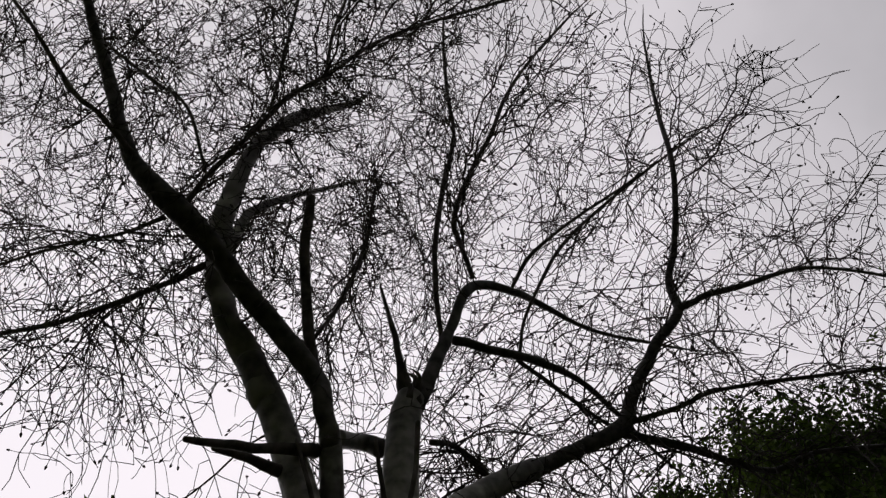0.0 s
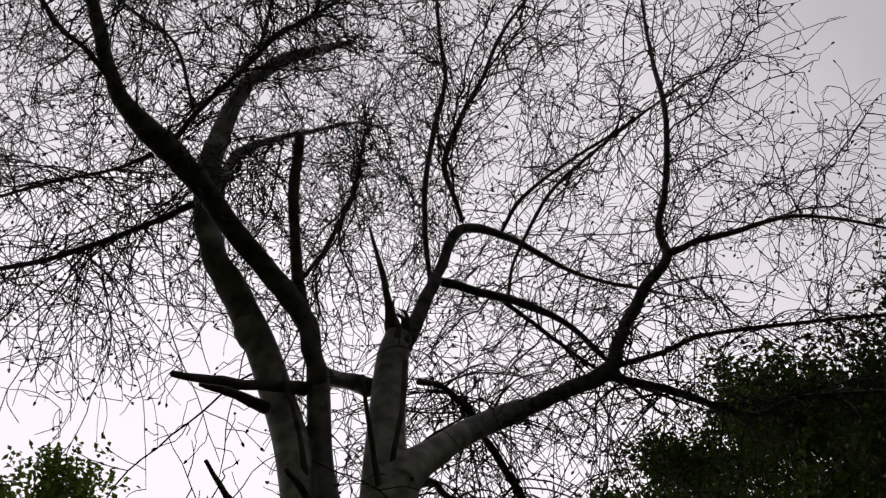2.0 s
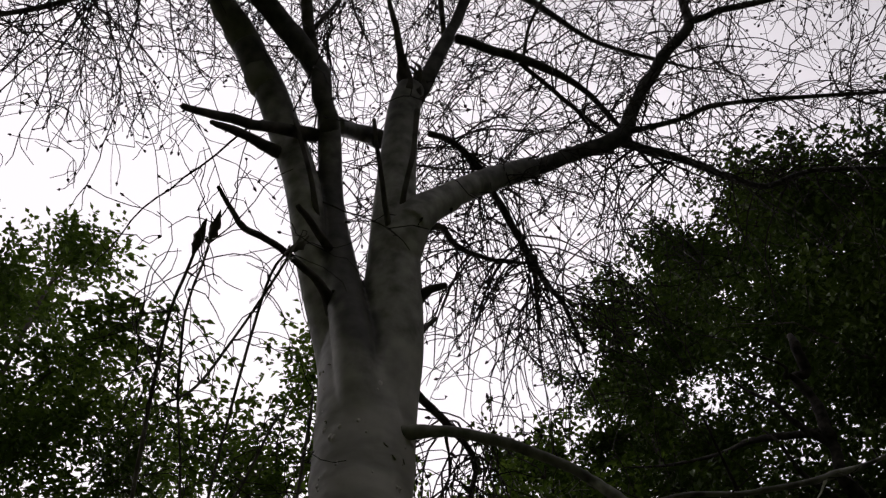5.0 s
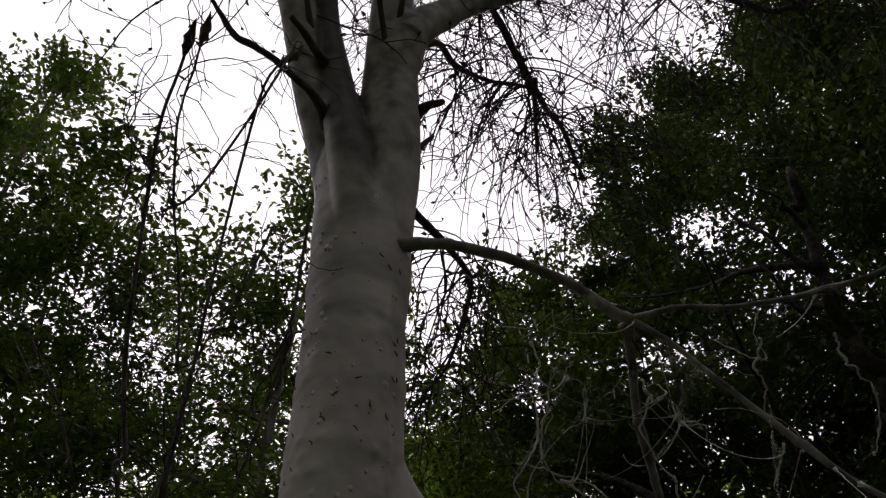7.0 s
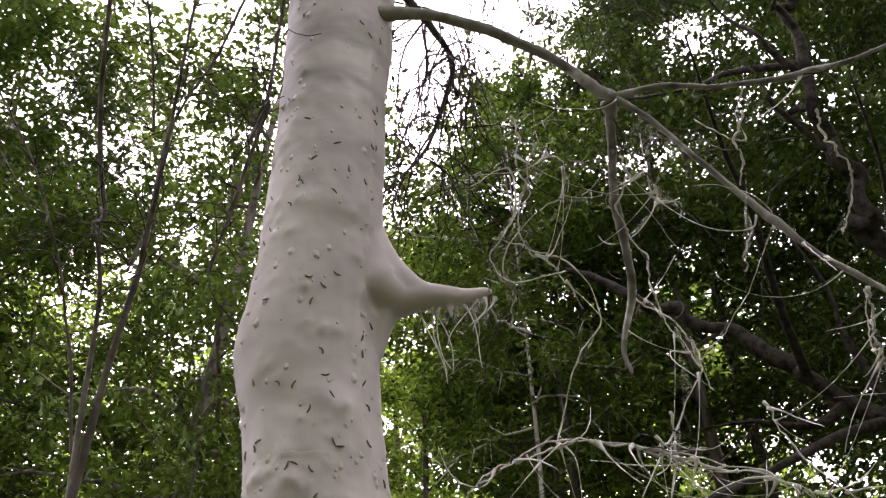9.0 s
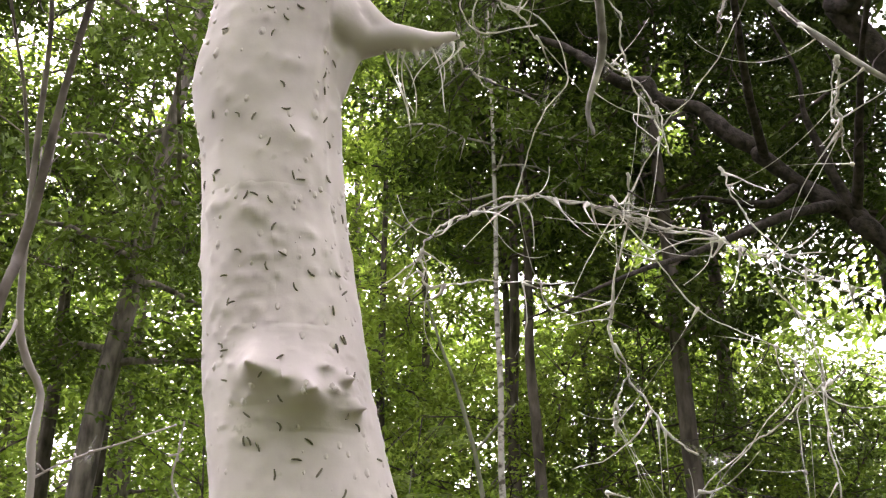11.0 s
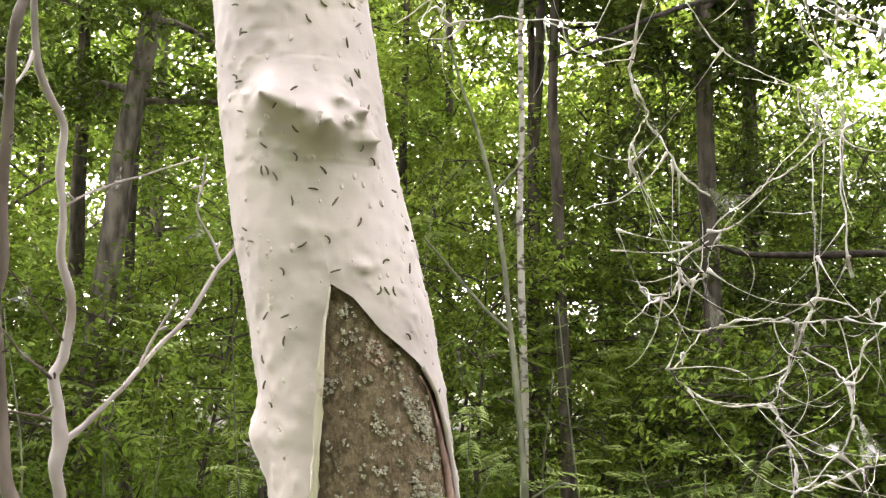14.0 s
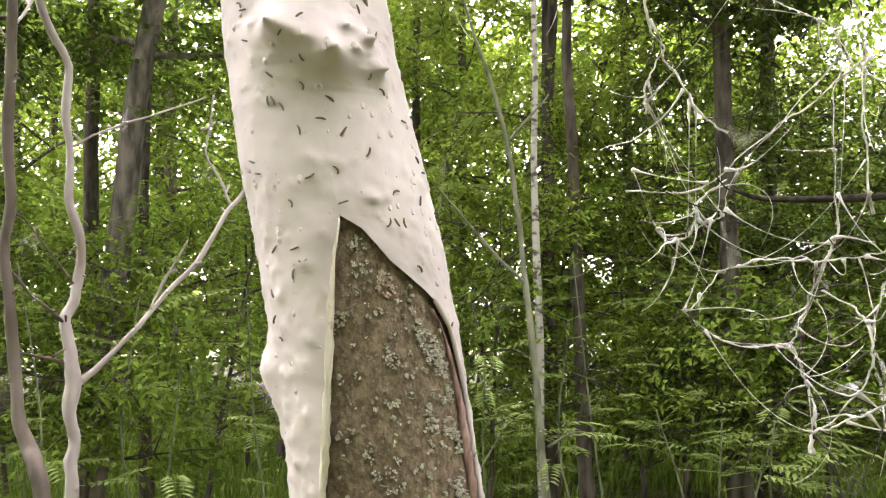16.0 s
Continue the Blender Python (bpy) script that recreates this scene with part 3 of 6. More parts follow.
def lichen(z, deg, size, count, mat, rng):
    """A crust of small upturned scales."""
    verts, tris = [], []
    for i in range(count):
        rr = size * math.sqrt(rng.uniform(0, 1))
        a = rng.uniform(0, 2 * math.pi)
        zz = z + rr * math.sin(a) * 1.15
        dd = deg + math.degrees(rr * math.cos(a) / 0.15)
        c = on_trunk(zz, dd, -0.0085)
        nrm = (on_trunk(zz, dd, 0.1) - c).normalized()
        side = nrm.cross(Vector((0, 0, 1))).normalized()
        up = side.cross(nrm)
        s = rng.uniform(0.0011, 0.0027)
        k = len(verts)
        ring = 6
        lift = rng.uniform(0.0008, 0.0026)
        for q in range(ring):
            b = 2 * math.pi * q / ring + rng.uniform(-0.3, 0.3)
            sr = s * rng.uniform(0.6, 1.2)
            verts.append(c + side * math.cos(b) * sr + up * math.sin(b) * sr + nrm * lift * rng.uniform(0.3, 1.6))
        for q in range(ring):
            b = 2 * math.pi * q / ring
            verts.append(c + side * math.cos(b) * s * 0.5 + up * math.sin(b) * s * 0.5 - nrm * 0.004)
        verts.append(c + nrm * lift * 0.6)
        for q in range(ring):
            r2 = (q + 1) % ring
            tris += [(k + q, k + r2, k + 2 * ring), (k + q, k + ring + q, k + ring + r2), (k + q, k + ring + r2, k + r2)]
    put("lichen", mesh_arrays("lichen", np.array(verts), np.array(tris), mat), tree)


def lichens():
    rng = np.random.default_rng(8)
    big = [(1.625, 22, 0.018, 60, M_LICHEN_ROSE), (1.572, -10, 0.013, 40, M_LICHEN), (1.555, -15, 0.008, 16, M_LICHEN), (1.56, 40, 0.012, 34, M_LICHEN), (1.535, 46, 0.02, 80, M_LICHEN),
           (1.515, 52, 0.018, 70, M_LICHEN), (1.49, 55, 0.013, 34, M_LICHEN), (1.51, 18, 0.013, 40, M_LICHEN), (1.40, 54, 0.018, 55, M_LICHEN), (1.415, 38, 0.016, 44, M_LICHEN), (1.45, 58, 0.012, 28, M_LICHEN),
           (1.375, 62, 0.016, 40, M_LICHEN), (1.34, 8, 0.010, 20, M_LICHEN), (1.335, 0, 0.008, 16, M_LICHEN), (1.69, 10, 0.010, 18, M_LICHEN), (1.30, 55, 0.02, 60, M_LICHEN), (1.36, 15, 0.010, 18, M_LICHEN)]
    for row in big:
        lichen(*row, rng)
    for i in range(190):
        z = rng.uniform(1.15, 1.69)
        lo, hi = tear(TEAR_LEFT, z) + 6, tear(TEAR_RIGHT, z) - 6
        if hi > lo:
            lichen(z, rng.uniform(lo, hi), rng.uniform(0.001, 0.0065), int(rng.integers(2, 14)), M_LICHEN, rng)


lichens()

# Limbs: place and radius along each
LIMB_DARK = [(-0.12, 1.70, 3.50, 0.055), (-0.12, 1.68, 3.70, 0.062), (-0.14, 1.66, 3.88, 0.062), (-0.18, 1.65, 4.19, 0.055), (-0.22, 1.61, 4.52, 0.050), (-0.23, 1.51, 4.81, 0.051), (-0.23, 1.43, 4.88, 0.054), (-0.28, 1.34, 5.09, 0.063), (-0.44, 1.20, 5.30, 0.061), (-0.61, 0.98, 5.46, 0.065), (-0.78, 0.78, 5.59, 0.074), (-0.96, 0.60, 5.75, 0.059), (-1.05, 0.45, 5.96, 0.049), (-1.11, 0.30, 6.17, 0.043), (-1.19, 0.09, 6.38, 0.037), (-1.27, -0.18, 6.63, 0.030)]
LIMB_PALE = [(-0.13, 1.77, 3.45, 0.095), (-0.15, 1.76, 3.70, 0.090), (-0.18, 1.75, 3.90, 0.076), (-0.26, 1.64, 4.19, 0.055), (-0.31, 1.55, 4.54, 0.060), (-0.37, 1.51, 4.79, 0.061), (-0.45, 1.41, 5.05, 0.060), (-0.54, 1.31, 5.25, 0.056), (-0.64, 1.17, 5.44, 0.049), (-0.69, 1.08, 5.68, 0.057), (-0.69, 0.98, 5.92, 0.054), (-0.66, 0.85, 6.49, 0.043), (-0.58, 0.79, 6.93, 0.038), (-0.39, 0.78, 7.37, 0.034), (-0.07, 0.80, 7.79, 0.016)]
LIMB_STEM = [(-0.09, 1.76, 3.45, 0.105), (-0.07, 1.75, 3.70, 0.108), (-0.04, 1.72, 3.90, 0.102), (-0.02, 1.66, 4.15, 0.088), (-0.01, 1.61, 4.42, 0.075), (0.01, 1.55, 4.69, 0.065), (0.04, 1.49, 4.95, 0.061), (0.07, 1.46, 5.07, 0.054)]
LIMB_CENTRE = [(0.08, 1.50, 5.00, 0.028), (0.13, 1.46, 5.13, 0.037), (0.21, 1.42, 5.37, 0.039), (0.27, 1.39, 5.54, 0.031), (0.39, 1.34, 5.82, 0.031), (0.59, 1.47, 6.02, 0.023), (0.75, 1.62, 6.16, 0.020), (1.02, 1.83, 6.24, 0.013), (1.36, 1.98, 6.31, 0.011)]
LIMB_RIGHT = [(0.04, 1.58, 4.32, 0.056), (0.12, 1.61, 4.48, 0.049), (0.32, 1.73, 4.81, 0.046), (0.52, 1.84, 5.07, 0.046), (0.75, 1.91, 5.29, 0.044), (0.98, 1.96, 5.51, 0.047), (1.08, 1.90, 5.69, 0.040), (1.20, 1.84, 5.86, 0.039), (1.29, 1.78, 5.98, 0.035), (1.43, 1.73, 6.13, 0.035), (1.44, 1.65, 6.33, 0.026), (1.53, 1.51, 6.52, 0.023), (1.60, 1.35, 6.72, 0.022), (1.66, 1.17, 6.98, 0.020), (1.69, 0.98, 7.34, 0.016), (1.73, 0.73, 7.69, 0.011)]
LIMB_RIGHT_SPREAD = [(1.43, 1.71, 6.13, 0.026), (1.61, 1.71, 6.25, 0.023), (1.85, 1.71, 6.33, 0.020), (2.18, 1.72, 6.48, 0.015), (2.54, 1.82, 6.62, 0.012), (2.97, 1.97, 6.68, 0.009)]
LIMB_RIGHT_LOW = [(0.97, 1.98, 5.50, 0.031), (1.07, 2.03, 5.50, 0.029), (1.26, 2.11, 5.52, 0.027), (1.45, 2.21, 5.52, 0.023), (1.67, 2.29, 5.51, 0.018), (1.85, 2.27, 5.57, 0.016), (2.07, 2.27, 5.58, 0.015), (2.58, 2.37, 5.69, 0.011)]
LIMB_RIGHT_MID = [(0.99, 1.95, 5.51, 0.018), (1.24, 1.94, 5.57, 0.016), (1.46, 1.91, 5.63, 0.015), (1.94, 1.97, 5.76, 0.013), (2.56, 2.05, 5.89, 0.011)]
LIMB_CROSS = [(0.27, 1.45, 5.51, 0.029), (0.46, 1.55, 5.56, 0.025), (0.65, 1.65, 5.60, 0.023), (0.81, 1.77, 5.63, 0.018), (0.94, 1.91, 5.63, 0.016), (1.14, 2.18, 5.66, 0.011)]
LIMB_CROSS_LOW = [(0.54, 1.61, 5.58, 0.014), (0.74, 1.80, 5.56, 0.013), (0.95, 2.00, 5.58, 0.011), (1.26, 2.20, 5.62, 0.008)]
RISER_TALL = [(0.40, 1.32, 5.88, 0.016), (0.37, 1.23, 6.13, 0.015), (0.36, 1.15, 6.26, 0.018), (0.48, 1.03, 6.60, 0.016), (0.64, 0.91, 6.93, 0.016), (0.77, 0.78, 7.25, 0.015), (0.95, 0.65, 7.56, 0.012), (1.23, 0.50, 7.94, 0.011)]
RISER_LEFT = [(0.22, 1.44, 5.51, 0.014), (0.23, 1.33, 5.89, 0.016), (0.26, 1.23, 6.24, 0.017), (0.35, 1.08, 6.70, 0.017), (0.45, 0.94, 7.14, 0.016), (0.46, 0.72, 7.59, 0.014), (0.49, 0.49, 7.93, 0.011)]
RISER_RIGHT = [(0.59, 1.46, 6.03, 0.012), (0.73, 1.38, 6.26, 0.013), (0.99, 1.33, 6.55, 0.012), (1.30, 1.28, 6.83, 0.011), (1.69, 1.20, 7.17, 0.009)]
RISER_MID = [(0.56, 1.61, 5.63, 0.010), (0.64, 1.52, 5.88, 0.011), (0.88, 1.40, 6.33, 0.012), (1.18, 1.34, 6.73, 0.011), (1.60, 1.22, 7.09, 0.008)]
STUB_UPRIGHT = [(-0.28, 1.33, 5.12, 0.022), (-0.30, 1.23, 5.31, 0.023), (-0.31, 1.12, 5.51, 0.022), (-0.31, 1.02, 5.66, 0.022), (-0.28, 0.87, 5.91, 0.023)]
RISER_THIN = [(-0.30, 1.33, 5.43, 0.012), (-0.21, 1.33, 5.76, 0.011), (-0.11, 1.26, 6.12, 0.012), (-0.06, 1.20, 6.46, 0.012), (-0.03, 1.12, 6.69, 0.011)]
SPIKE = [(0.04, 1.45, 5.06, 0.024), (0.04, 1.36, 5.22, 0.016), (0.02, 1.27, 5.37, 0.011), (-0.01, 1.19, 5.56, 0.006)]
LIMB_LEFT_LONG = [(-0.73, 1.03, 5.63, 0.024), (-0.84, 1.08, 5.64, 0.017), (-0.97, 1.12, 5.65, 0.016), (-1.21, 1.20, 5.71, 0.016), (-1.50, 1.28, 5.79, 0.015), (-1.92, 1.35, 5.92, 0.012)]
LIMB_LEFT_UPPER = [(-0.96, 0.56, 5.75, 0.020), (-1.08, 0.41, 5.85, 0.016), (-1.22, 0.30, 5.98, 0.016), (-1.40, 0.05, 6.21, 0.012), (-1.58, -0.12, 6.48, 0.009)]
LIMB_LEFT_THIN = [(-0.84, 0.79, 5.57, 0.014), (-1.03, 0.86, 5.66, 0.010), (-1.36, 0.92, 5.75, 0.009), (-1.77, 1.03, 5.88, 0.007)]
LIMB_LONG_OVER = [(-0.76, 0.76, 5.60, 0.017), (-0.68, 0.69, 5.79, 0.015), (-0.53, 0.60, 6.05, 0.016), (-0.38, 0.50, 6.29, 0.015), (-0.15, 0.43, 6.63, 0.014), (0.18, 0.33, 7.05, 0.014), (0.98, 0.24, 7.60, 0.012)]
LIMB_OVER_B = [(-0.44, 0.53, 6.23, 0.012), (-0.40, 0.37, 6.72, 0.012), (-0.35, 0.19, 7.14, 0.011), (-0.27, -0.05, 7.57, 0.009)]
LIMB_OVER_C = [(-0.69, 0.68, 5.80, 0.010), (-0.83, 0.48, 6.32, 0.011), (-1.06, 0.39, 6.70, 0.011), (-1.31, 0.26, 7.06, 0.010)]
LIMB_OVER_D = [(-0.19, 0.45, 6.62, 0.012), (-0.15, 0.29, 7.05, 0.011), (-0.02, 0.07, 7.47, 0.008)]
LIMB_PALE_FORK = [(-0.67, 1.06, 5.90, 0.028), (-0.65, 1.05, 6.34, 0.025), (-0.56, 1.08, 6.66, 0.021), (-0.41, 1.16, 7.07, 0.016), (-0.12, 1.23, 7.49, 0.010)]
STUB_LEFT_A = [(-0.28, 1.49, 4.81, 0.027), (-0.40, 1.36, 4.64, 0.019), (-0.49, 1.25, 4.50, 0.016), (-0.59, 1.13, 4.36, 0.010)]
STUB_LEFT_B = [(-0.38, 1.52, 4.73, 0.028), (-0.47, 1.40, 4.65, 0.018), (-0.53, 1.31, 4.57, 0.013), (-0.56, 1.27, 4.53, 0.008)]
TWIG_LEFT = [(-0.19, 1.67, 3.99, 0.025), (-0.22, 1.56, 4.00, 0.015), (-0.26, 1.49, 4.00, 0.011), (-0.34, 1.40, 4.01, 0.010), (-0.40, 1.34, 4.00, 0.009), (-0.43, 1.28, 4.01, 0.007), (-0.45, 1.21, 4.01, 0.005)]
STUB_CROSS = [(-0.21, 1.49, 4.88, 0.037), (-0.16, 1.58, 5.00, 0.032), (-0.11, 1.62, 5.04, 0.035), (-0.06, 1.62, 4.99, 0.039)]
STICK_STEM = [(-0.02, 1.61, 4.27, 0.013), (-0.03, 1.48, 4.32, 0.010), (-0.04, 1.40, 4.43, 0.009), (-0.05, 1.33, 4.58, 0.007)]
STICK_STEM_B = [(0.01, 1.58, 4.37, 0.013), (0.04, 1.49, 4.43, 0.010), (0.07, 1.45, 4.58, 0.009), (0.09, 1.40, 4.77, 0.009)]
STICK_PALE = [(-0.21, 1.59, 4.23, 0.014), (-0.26, 1.50, 4.26, 0.011), (-0.29, 1.44, 4.26, 0.008)]
STICK_PALE_B = [(-0.25, 1.58, 4.35, 0.011), (-0.27, 1.47, 4.48, 0.008), (-0.30, 1.42, 4.62, 0.008), (-0.33, 1.39, 4.74, 0.006)]
STUB_RIGHT = [(0.02, 1.70, 4.04, 0.026), (0.07, 1.67, 4.07, 0.017), (0.14, 1.65, 4.08, 0.010)]
STUB_RIGHT_B = [(0.02, 1.71, 3.91, 0.025), (0.06, 1.75, 4.00, 0.010), (0.10, 1.79, 4.10, 0.007)]
BRANCH_RIGHT_SMALL = [(0.07, 1.62, 4.35, 0.022), (0.14, 1.70, 4.48, 0.012), (0.19, 1.87, 4.61, 0.012), (0.32, 2.03, 4.73, 0.009), (0.47, 2.16, 4.87, 0.006)]
BRANCH_HANG_A = [(0.33, 1.79, 4.89, 0.013), (0.40, 1.98, 5.00, 0.016), (0.49, 2.18, 4.98, 0.015), (0.56, 2.31, 4.93, 0.014), (0.63, 2.39, 4.86, 0.012), (0.69, 2.50, 4.69, 0.008)]
BRANCH_HANG_B = [(0.52, 2.19, 4.96, 0.012), (0.51, 2.27, 4.84, 0.010), (0.50, 2.33, 4.66, 0.008)]
BRANCH_HANG_C = [(0.13, 1.57, 4.91, 0.013), (0.21, 1.69, 5.07, 0.013), (0.30, 1.82, 5.11, 0.014), (0.38, 1.91, 5.05, 0.010)]
BRANCH_BEHIND = [(-0.00, 1.81, 3.87, 0.013), (0.03, 1.93, 3.91, 0.013), (0.11, 2.10, 3.95, 0.012), (0.19, 2.29, 3.97, 0.009), (0.17, 2.32, 3.86, 0.008), (0.10, 2.40, 3.70, 0.006), (0.04, 2.40, 3.61, 0.005)]
BRANCH_LOW = [(-0.03, 1.70, 3.53, 0.025), (0.04, 1.69, 3.52, 0.022), (0.13, 1.71, 3.53, 0.017), (0.25, 1.74, 3.51, 0.017), (0.35, 1.78, 3.49, 0.016), (0.45, 1.81, 3.44, 0.016), (0.52, 1.83, 3.38, 0.018), (0.57, 1.83, 3.34, 0.017)]
BRANCH_LOW_SIDE = [(0.57, 1.83, 3.34, 0.011), (0.69, 1.82, 3.36, 0.007), (0.84, 1.83, 3.36, 0.007), (1.00, 1.82, 3.37, 0.008), (1.07, 1.81, 3.38, 0.010), (1.17, 1.80, 3.40, 0.006), (1.34, 1.76, 3.45, 0.005)]
BRANCH_LOW_OUT = [(0.57, 1.83, 3.34, 0.012), (0.65, 1.84, 3.27, 0.009), (0.76, 1.87, 3.15, 0.009), (0.87, 1.88, 3.01, 0.011), (0.90, 1.87, 2.96, 0.012), (0.96, 1.87, 2.88, 0.009), (1.05, 1.86, 2.79, 0.008)]
BRANCH_LOW_HANG = [(0.56, 1.85, 3.34, 0.022), (0.57, 1.91, 3.31, 0.013), (0.58, 2.04, 3.23, 0.012), (0.59, 2.10, 3.18, 0.014), (0.62, 2.19, 3.09, 0.012), (0.63, 2.27, 3.02, 0.011), (0.60, 2.34, 2.91, 0.007), (0.61, 2.34, 2.83, 0.005)]
BIG_BOLE = [(2.56, 4.23, 3.12, 0.099), (2.21, 4.29, 3.48, 0.093), (1.84, 4.30, 3.82, 0.087), (1.50, 4.38, 4.13, 0.071), (1.16, 4.47, 4.34, 0.050), (0.84, 4.60, 4.62, 0.029)]
BIG_BOLE_B = [(2.43, 4.06, 4.17, 0.094), (2.30, 3.97, 4.42, 0.088), (2.23, 3.87, 4.79, 0.083), (2.12, 3.75, 5.16, 0.075), (2.10, 3.64, 5.58, 0.061), (2.12, 3.57, 5.91, 0.042)]

BRANCH_LOW_OUT = BRANCH_LOW_OUT + [(1.16, 1.85, 2.70, 0.007), (1.30, 1.84, 2.63, 0.006), (1.46, 1.83, 2.50, 0.004)]
BRANCH_LOW = [(x, y, z, r * 0.84) for x, y, z, r in BRANCH_LOW]
BRANCH_LOW_OUT = [(x, y, z, r * 0.82) for x, y, z, r in BRANCH_LOW_OUT]
LIMB_DARK = [(x, y - (0.03 if 3.6 < z < 4.0 else 0.015 if z < 4.3 else 0), z, r * (0.95 if z < 4.3 else 0.84 if z < 4.85 else 0.67)) for x, y, z, r in LIMB_DARK]
DARK_LIMB = LIMB_DARK[5:]


def slimmer(lines, share):
    """Thinner limbs, each drawn out into a tapering end."""
    out = []
    for line in lines:
        a, b = np.array(line[-2]), np.array(line[-1])
        tail = [tuple((b + (b - a) * k)[:3] + np.array((0.04, 0.0, 0.03)) * k * k) + (b[3] * w,) for k, w in ((0.6, 0.6), (1.2, 0.25))]
        out.append([(x, y, z, r * share) for x, y, z, r in line + tail])
    return out


BARE = dict(limb=[DARK_LIMB] + slimmer([LIMB_CENTRE, LIMB_RIGHT[2:], LIMB_RIGHT_SPREAD, LIMB_RIGHT_LOW, LIMB_RIGHT_MID, LIMB_CROSS, LIMB_CROSS_LOW, LIMB_LEFT_LONG, LIMB_LEFT_UPPER, LIMB_LEFT_THIN, LIMB_LONG_OVER, LIMB_OVER_B, LIMB_OVER_C, LIMB_OVER_D], 0.78),
            riser=slimmer([RISER_TALL, RISER_LEFT, RISER_RIGHT, RISER_MID, RISER_THIN], 0.8),
            stub=[STUB_UPRIGHT, SPIKE, STUB_LEFT_A, STUB_LEFT_B, STUB_RIGHT, STUB_RIGHT_B],
            stick=[TWIG_LEFT, STICK_STEM, STICK_STEM_B, STICK_PALE, STICK_PALE_B],
            branch=[BRANCH_RIGHT_SMALL, BRANCH_HANG_A, BRANCH_HANG_B, BRANCH_HANG_C, BRANCH_BEHIND])
PALE = dict(limb=[LIMB_PALE[6:], LIMB_PALE_FORK], branch=[BRANCH_LOW, BRANCH_LOW_SIDE, BRANCH_LOW_OUT, BRANCH_LOW_HANG])


def upper_trunk():
    """The sheathed higher trunk, drawn out over a branch stub, and the feet of its limbs, grown together."""
    cols, dz = 170, 0.0065
    zs = np.arange(2.31, 3.88, dz)
    verts, tris = [], []
    for z in zs:
        for i in range(cols):
            deg = 360 * i / cols
            verts.append(tuple(on_trunk(z, deg, silk_relief(z, deg) * min(1, max(0, (3.86 - z) * 5)) - 0.25 * max(0, 2.35 - z))))
    for j in range(len(zs) - 1):
        for i in range(cols):
            a, b = j * cols + i, j * cols + (i + 1) % cols
            tris += [(a, b, b + cols), (a, b + cols, a + cols)]
    verts += [(float(np.interp(z, AZ, AX)), AXIS_Y, z) for z in (2.30, 3.885)]
    k, last = len(verts) - 2, (len(zs) - 1) * cols
    for i in range(cols):
        tris += [(k, (i + 1) % cols, i), (k + 1, last + i, last + (i + 1) % cols)]
    spur = [(-0.06, 1.745, 2.70, 0.03), (0.0, 1.742, 2.712, 0.036), (0.05, 1.741, 2.722, 0.032), (0.09, 1.74, 2.726, 0.028), (0.13, 1.74, 2.722, 0.024), (0.16, 1.74, 2.72, 0.02), (0.185, 1.74, 2.725, 0.015), (0.205, 1.74, 2.731, 0.011), (0.222, 1.74, 2.731, 0.005)]
    shoulder = [(-0.055, 1.745, 3.06, 0.02), (-0.042, 1.745, 2.96, 0.027), (-0.024, 1.744, 2.88, 0.031), (0.001, 1.743, 2.815, 0.033), (0.035, 1.742, 2.765, 0.033), (0.075, 1.741, 2.735, 0.027), (0.12, 1.74, 2.728, 0.022)]
    web = [(-0.045, 1.735, 2.92, 0.035), (-0.03, 1.73, 2.80, 0.045), (-0.01, 1.725, 2.74, 0.05), (0.03, 1.735, 2.725, 0.03)]
    heel = [(-0.035, 1.745, 2.60, 0.03), (-0.02, 1.745, 2.66, 0.034), (0.0, 1.745, 2.70, 0.03)]
    drape = [(0.115, 1.74, 2.715, 0.012), (0.13, 1.737, 2.695, 0.008), (0.135, 1.735, 2.672, 0.004)]
    verts, tris, count = [np.array(verts)], [np.array(tris)], len(verts)
    right_flare = [(-0.03, 1.66, 4.10, 0.055), (0.0, 1.625, 4.24, 0.075), (0.04, 1.60, 4.36, 0.070), (0.10, 1.61, 4.46, 0.057), (0.18, 1.65, 4.58, 0.050)]
    top = [(-0.113, 1.75, 3.6, 0.115), (-0.114, 1.75, 3.75, 0.122), (-0.114, 1.745, 3.95, 0.122), (-0.11, 1.73, 4.1, 0.07)]
    for line in (spur, shoulder, web, heel, drape, top, LIMB_STEM, LIMB_PALE[:8], LIMB_DARK[:7], right_flare, LIMB_RIGHT[:4], STUB_CROSS):
        s = spline(line, 6)
        v, t = tube_arrays(s[:, :3], s[:, 3], 24, count)
        verts.append(v), tris.append(t)
        count += len(v)
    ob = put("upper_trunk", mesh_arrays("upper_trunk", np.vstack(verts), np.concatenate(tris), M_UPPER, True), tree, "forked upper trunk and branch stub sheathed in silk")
    grown = ob.modifiers.new("grown_together", "REMESH")
    grown.mode, grown.voxel_size, grown.use_smooth_shade = "VOXEL", 0.0055, True
    soft = ob.modifiers.new("soft", "SMOOTH")
    soft.factor, soft.iterations = 0.5, 5


upper_trunk()
seed = 10
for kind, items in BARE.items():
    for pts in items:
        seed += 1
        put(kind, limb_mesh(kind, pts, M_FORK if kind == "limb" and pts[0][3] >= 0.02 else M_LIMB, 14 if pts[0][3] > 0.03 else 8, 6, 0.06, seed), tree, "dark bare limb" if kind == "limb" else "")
for kind, items in PALE.items():
    for pts in items:
        seed += 1
        put(kind, limb_mesh(kind, pts, M_LIMB_MID if kind == "limb" else M_BRANCH, 16 if pts[0][3] > 0.03 else 10, 7, 0.05, seed), tree, "limb half covered in grey silk")


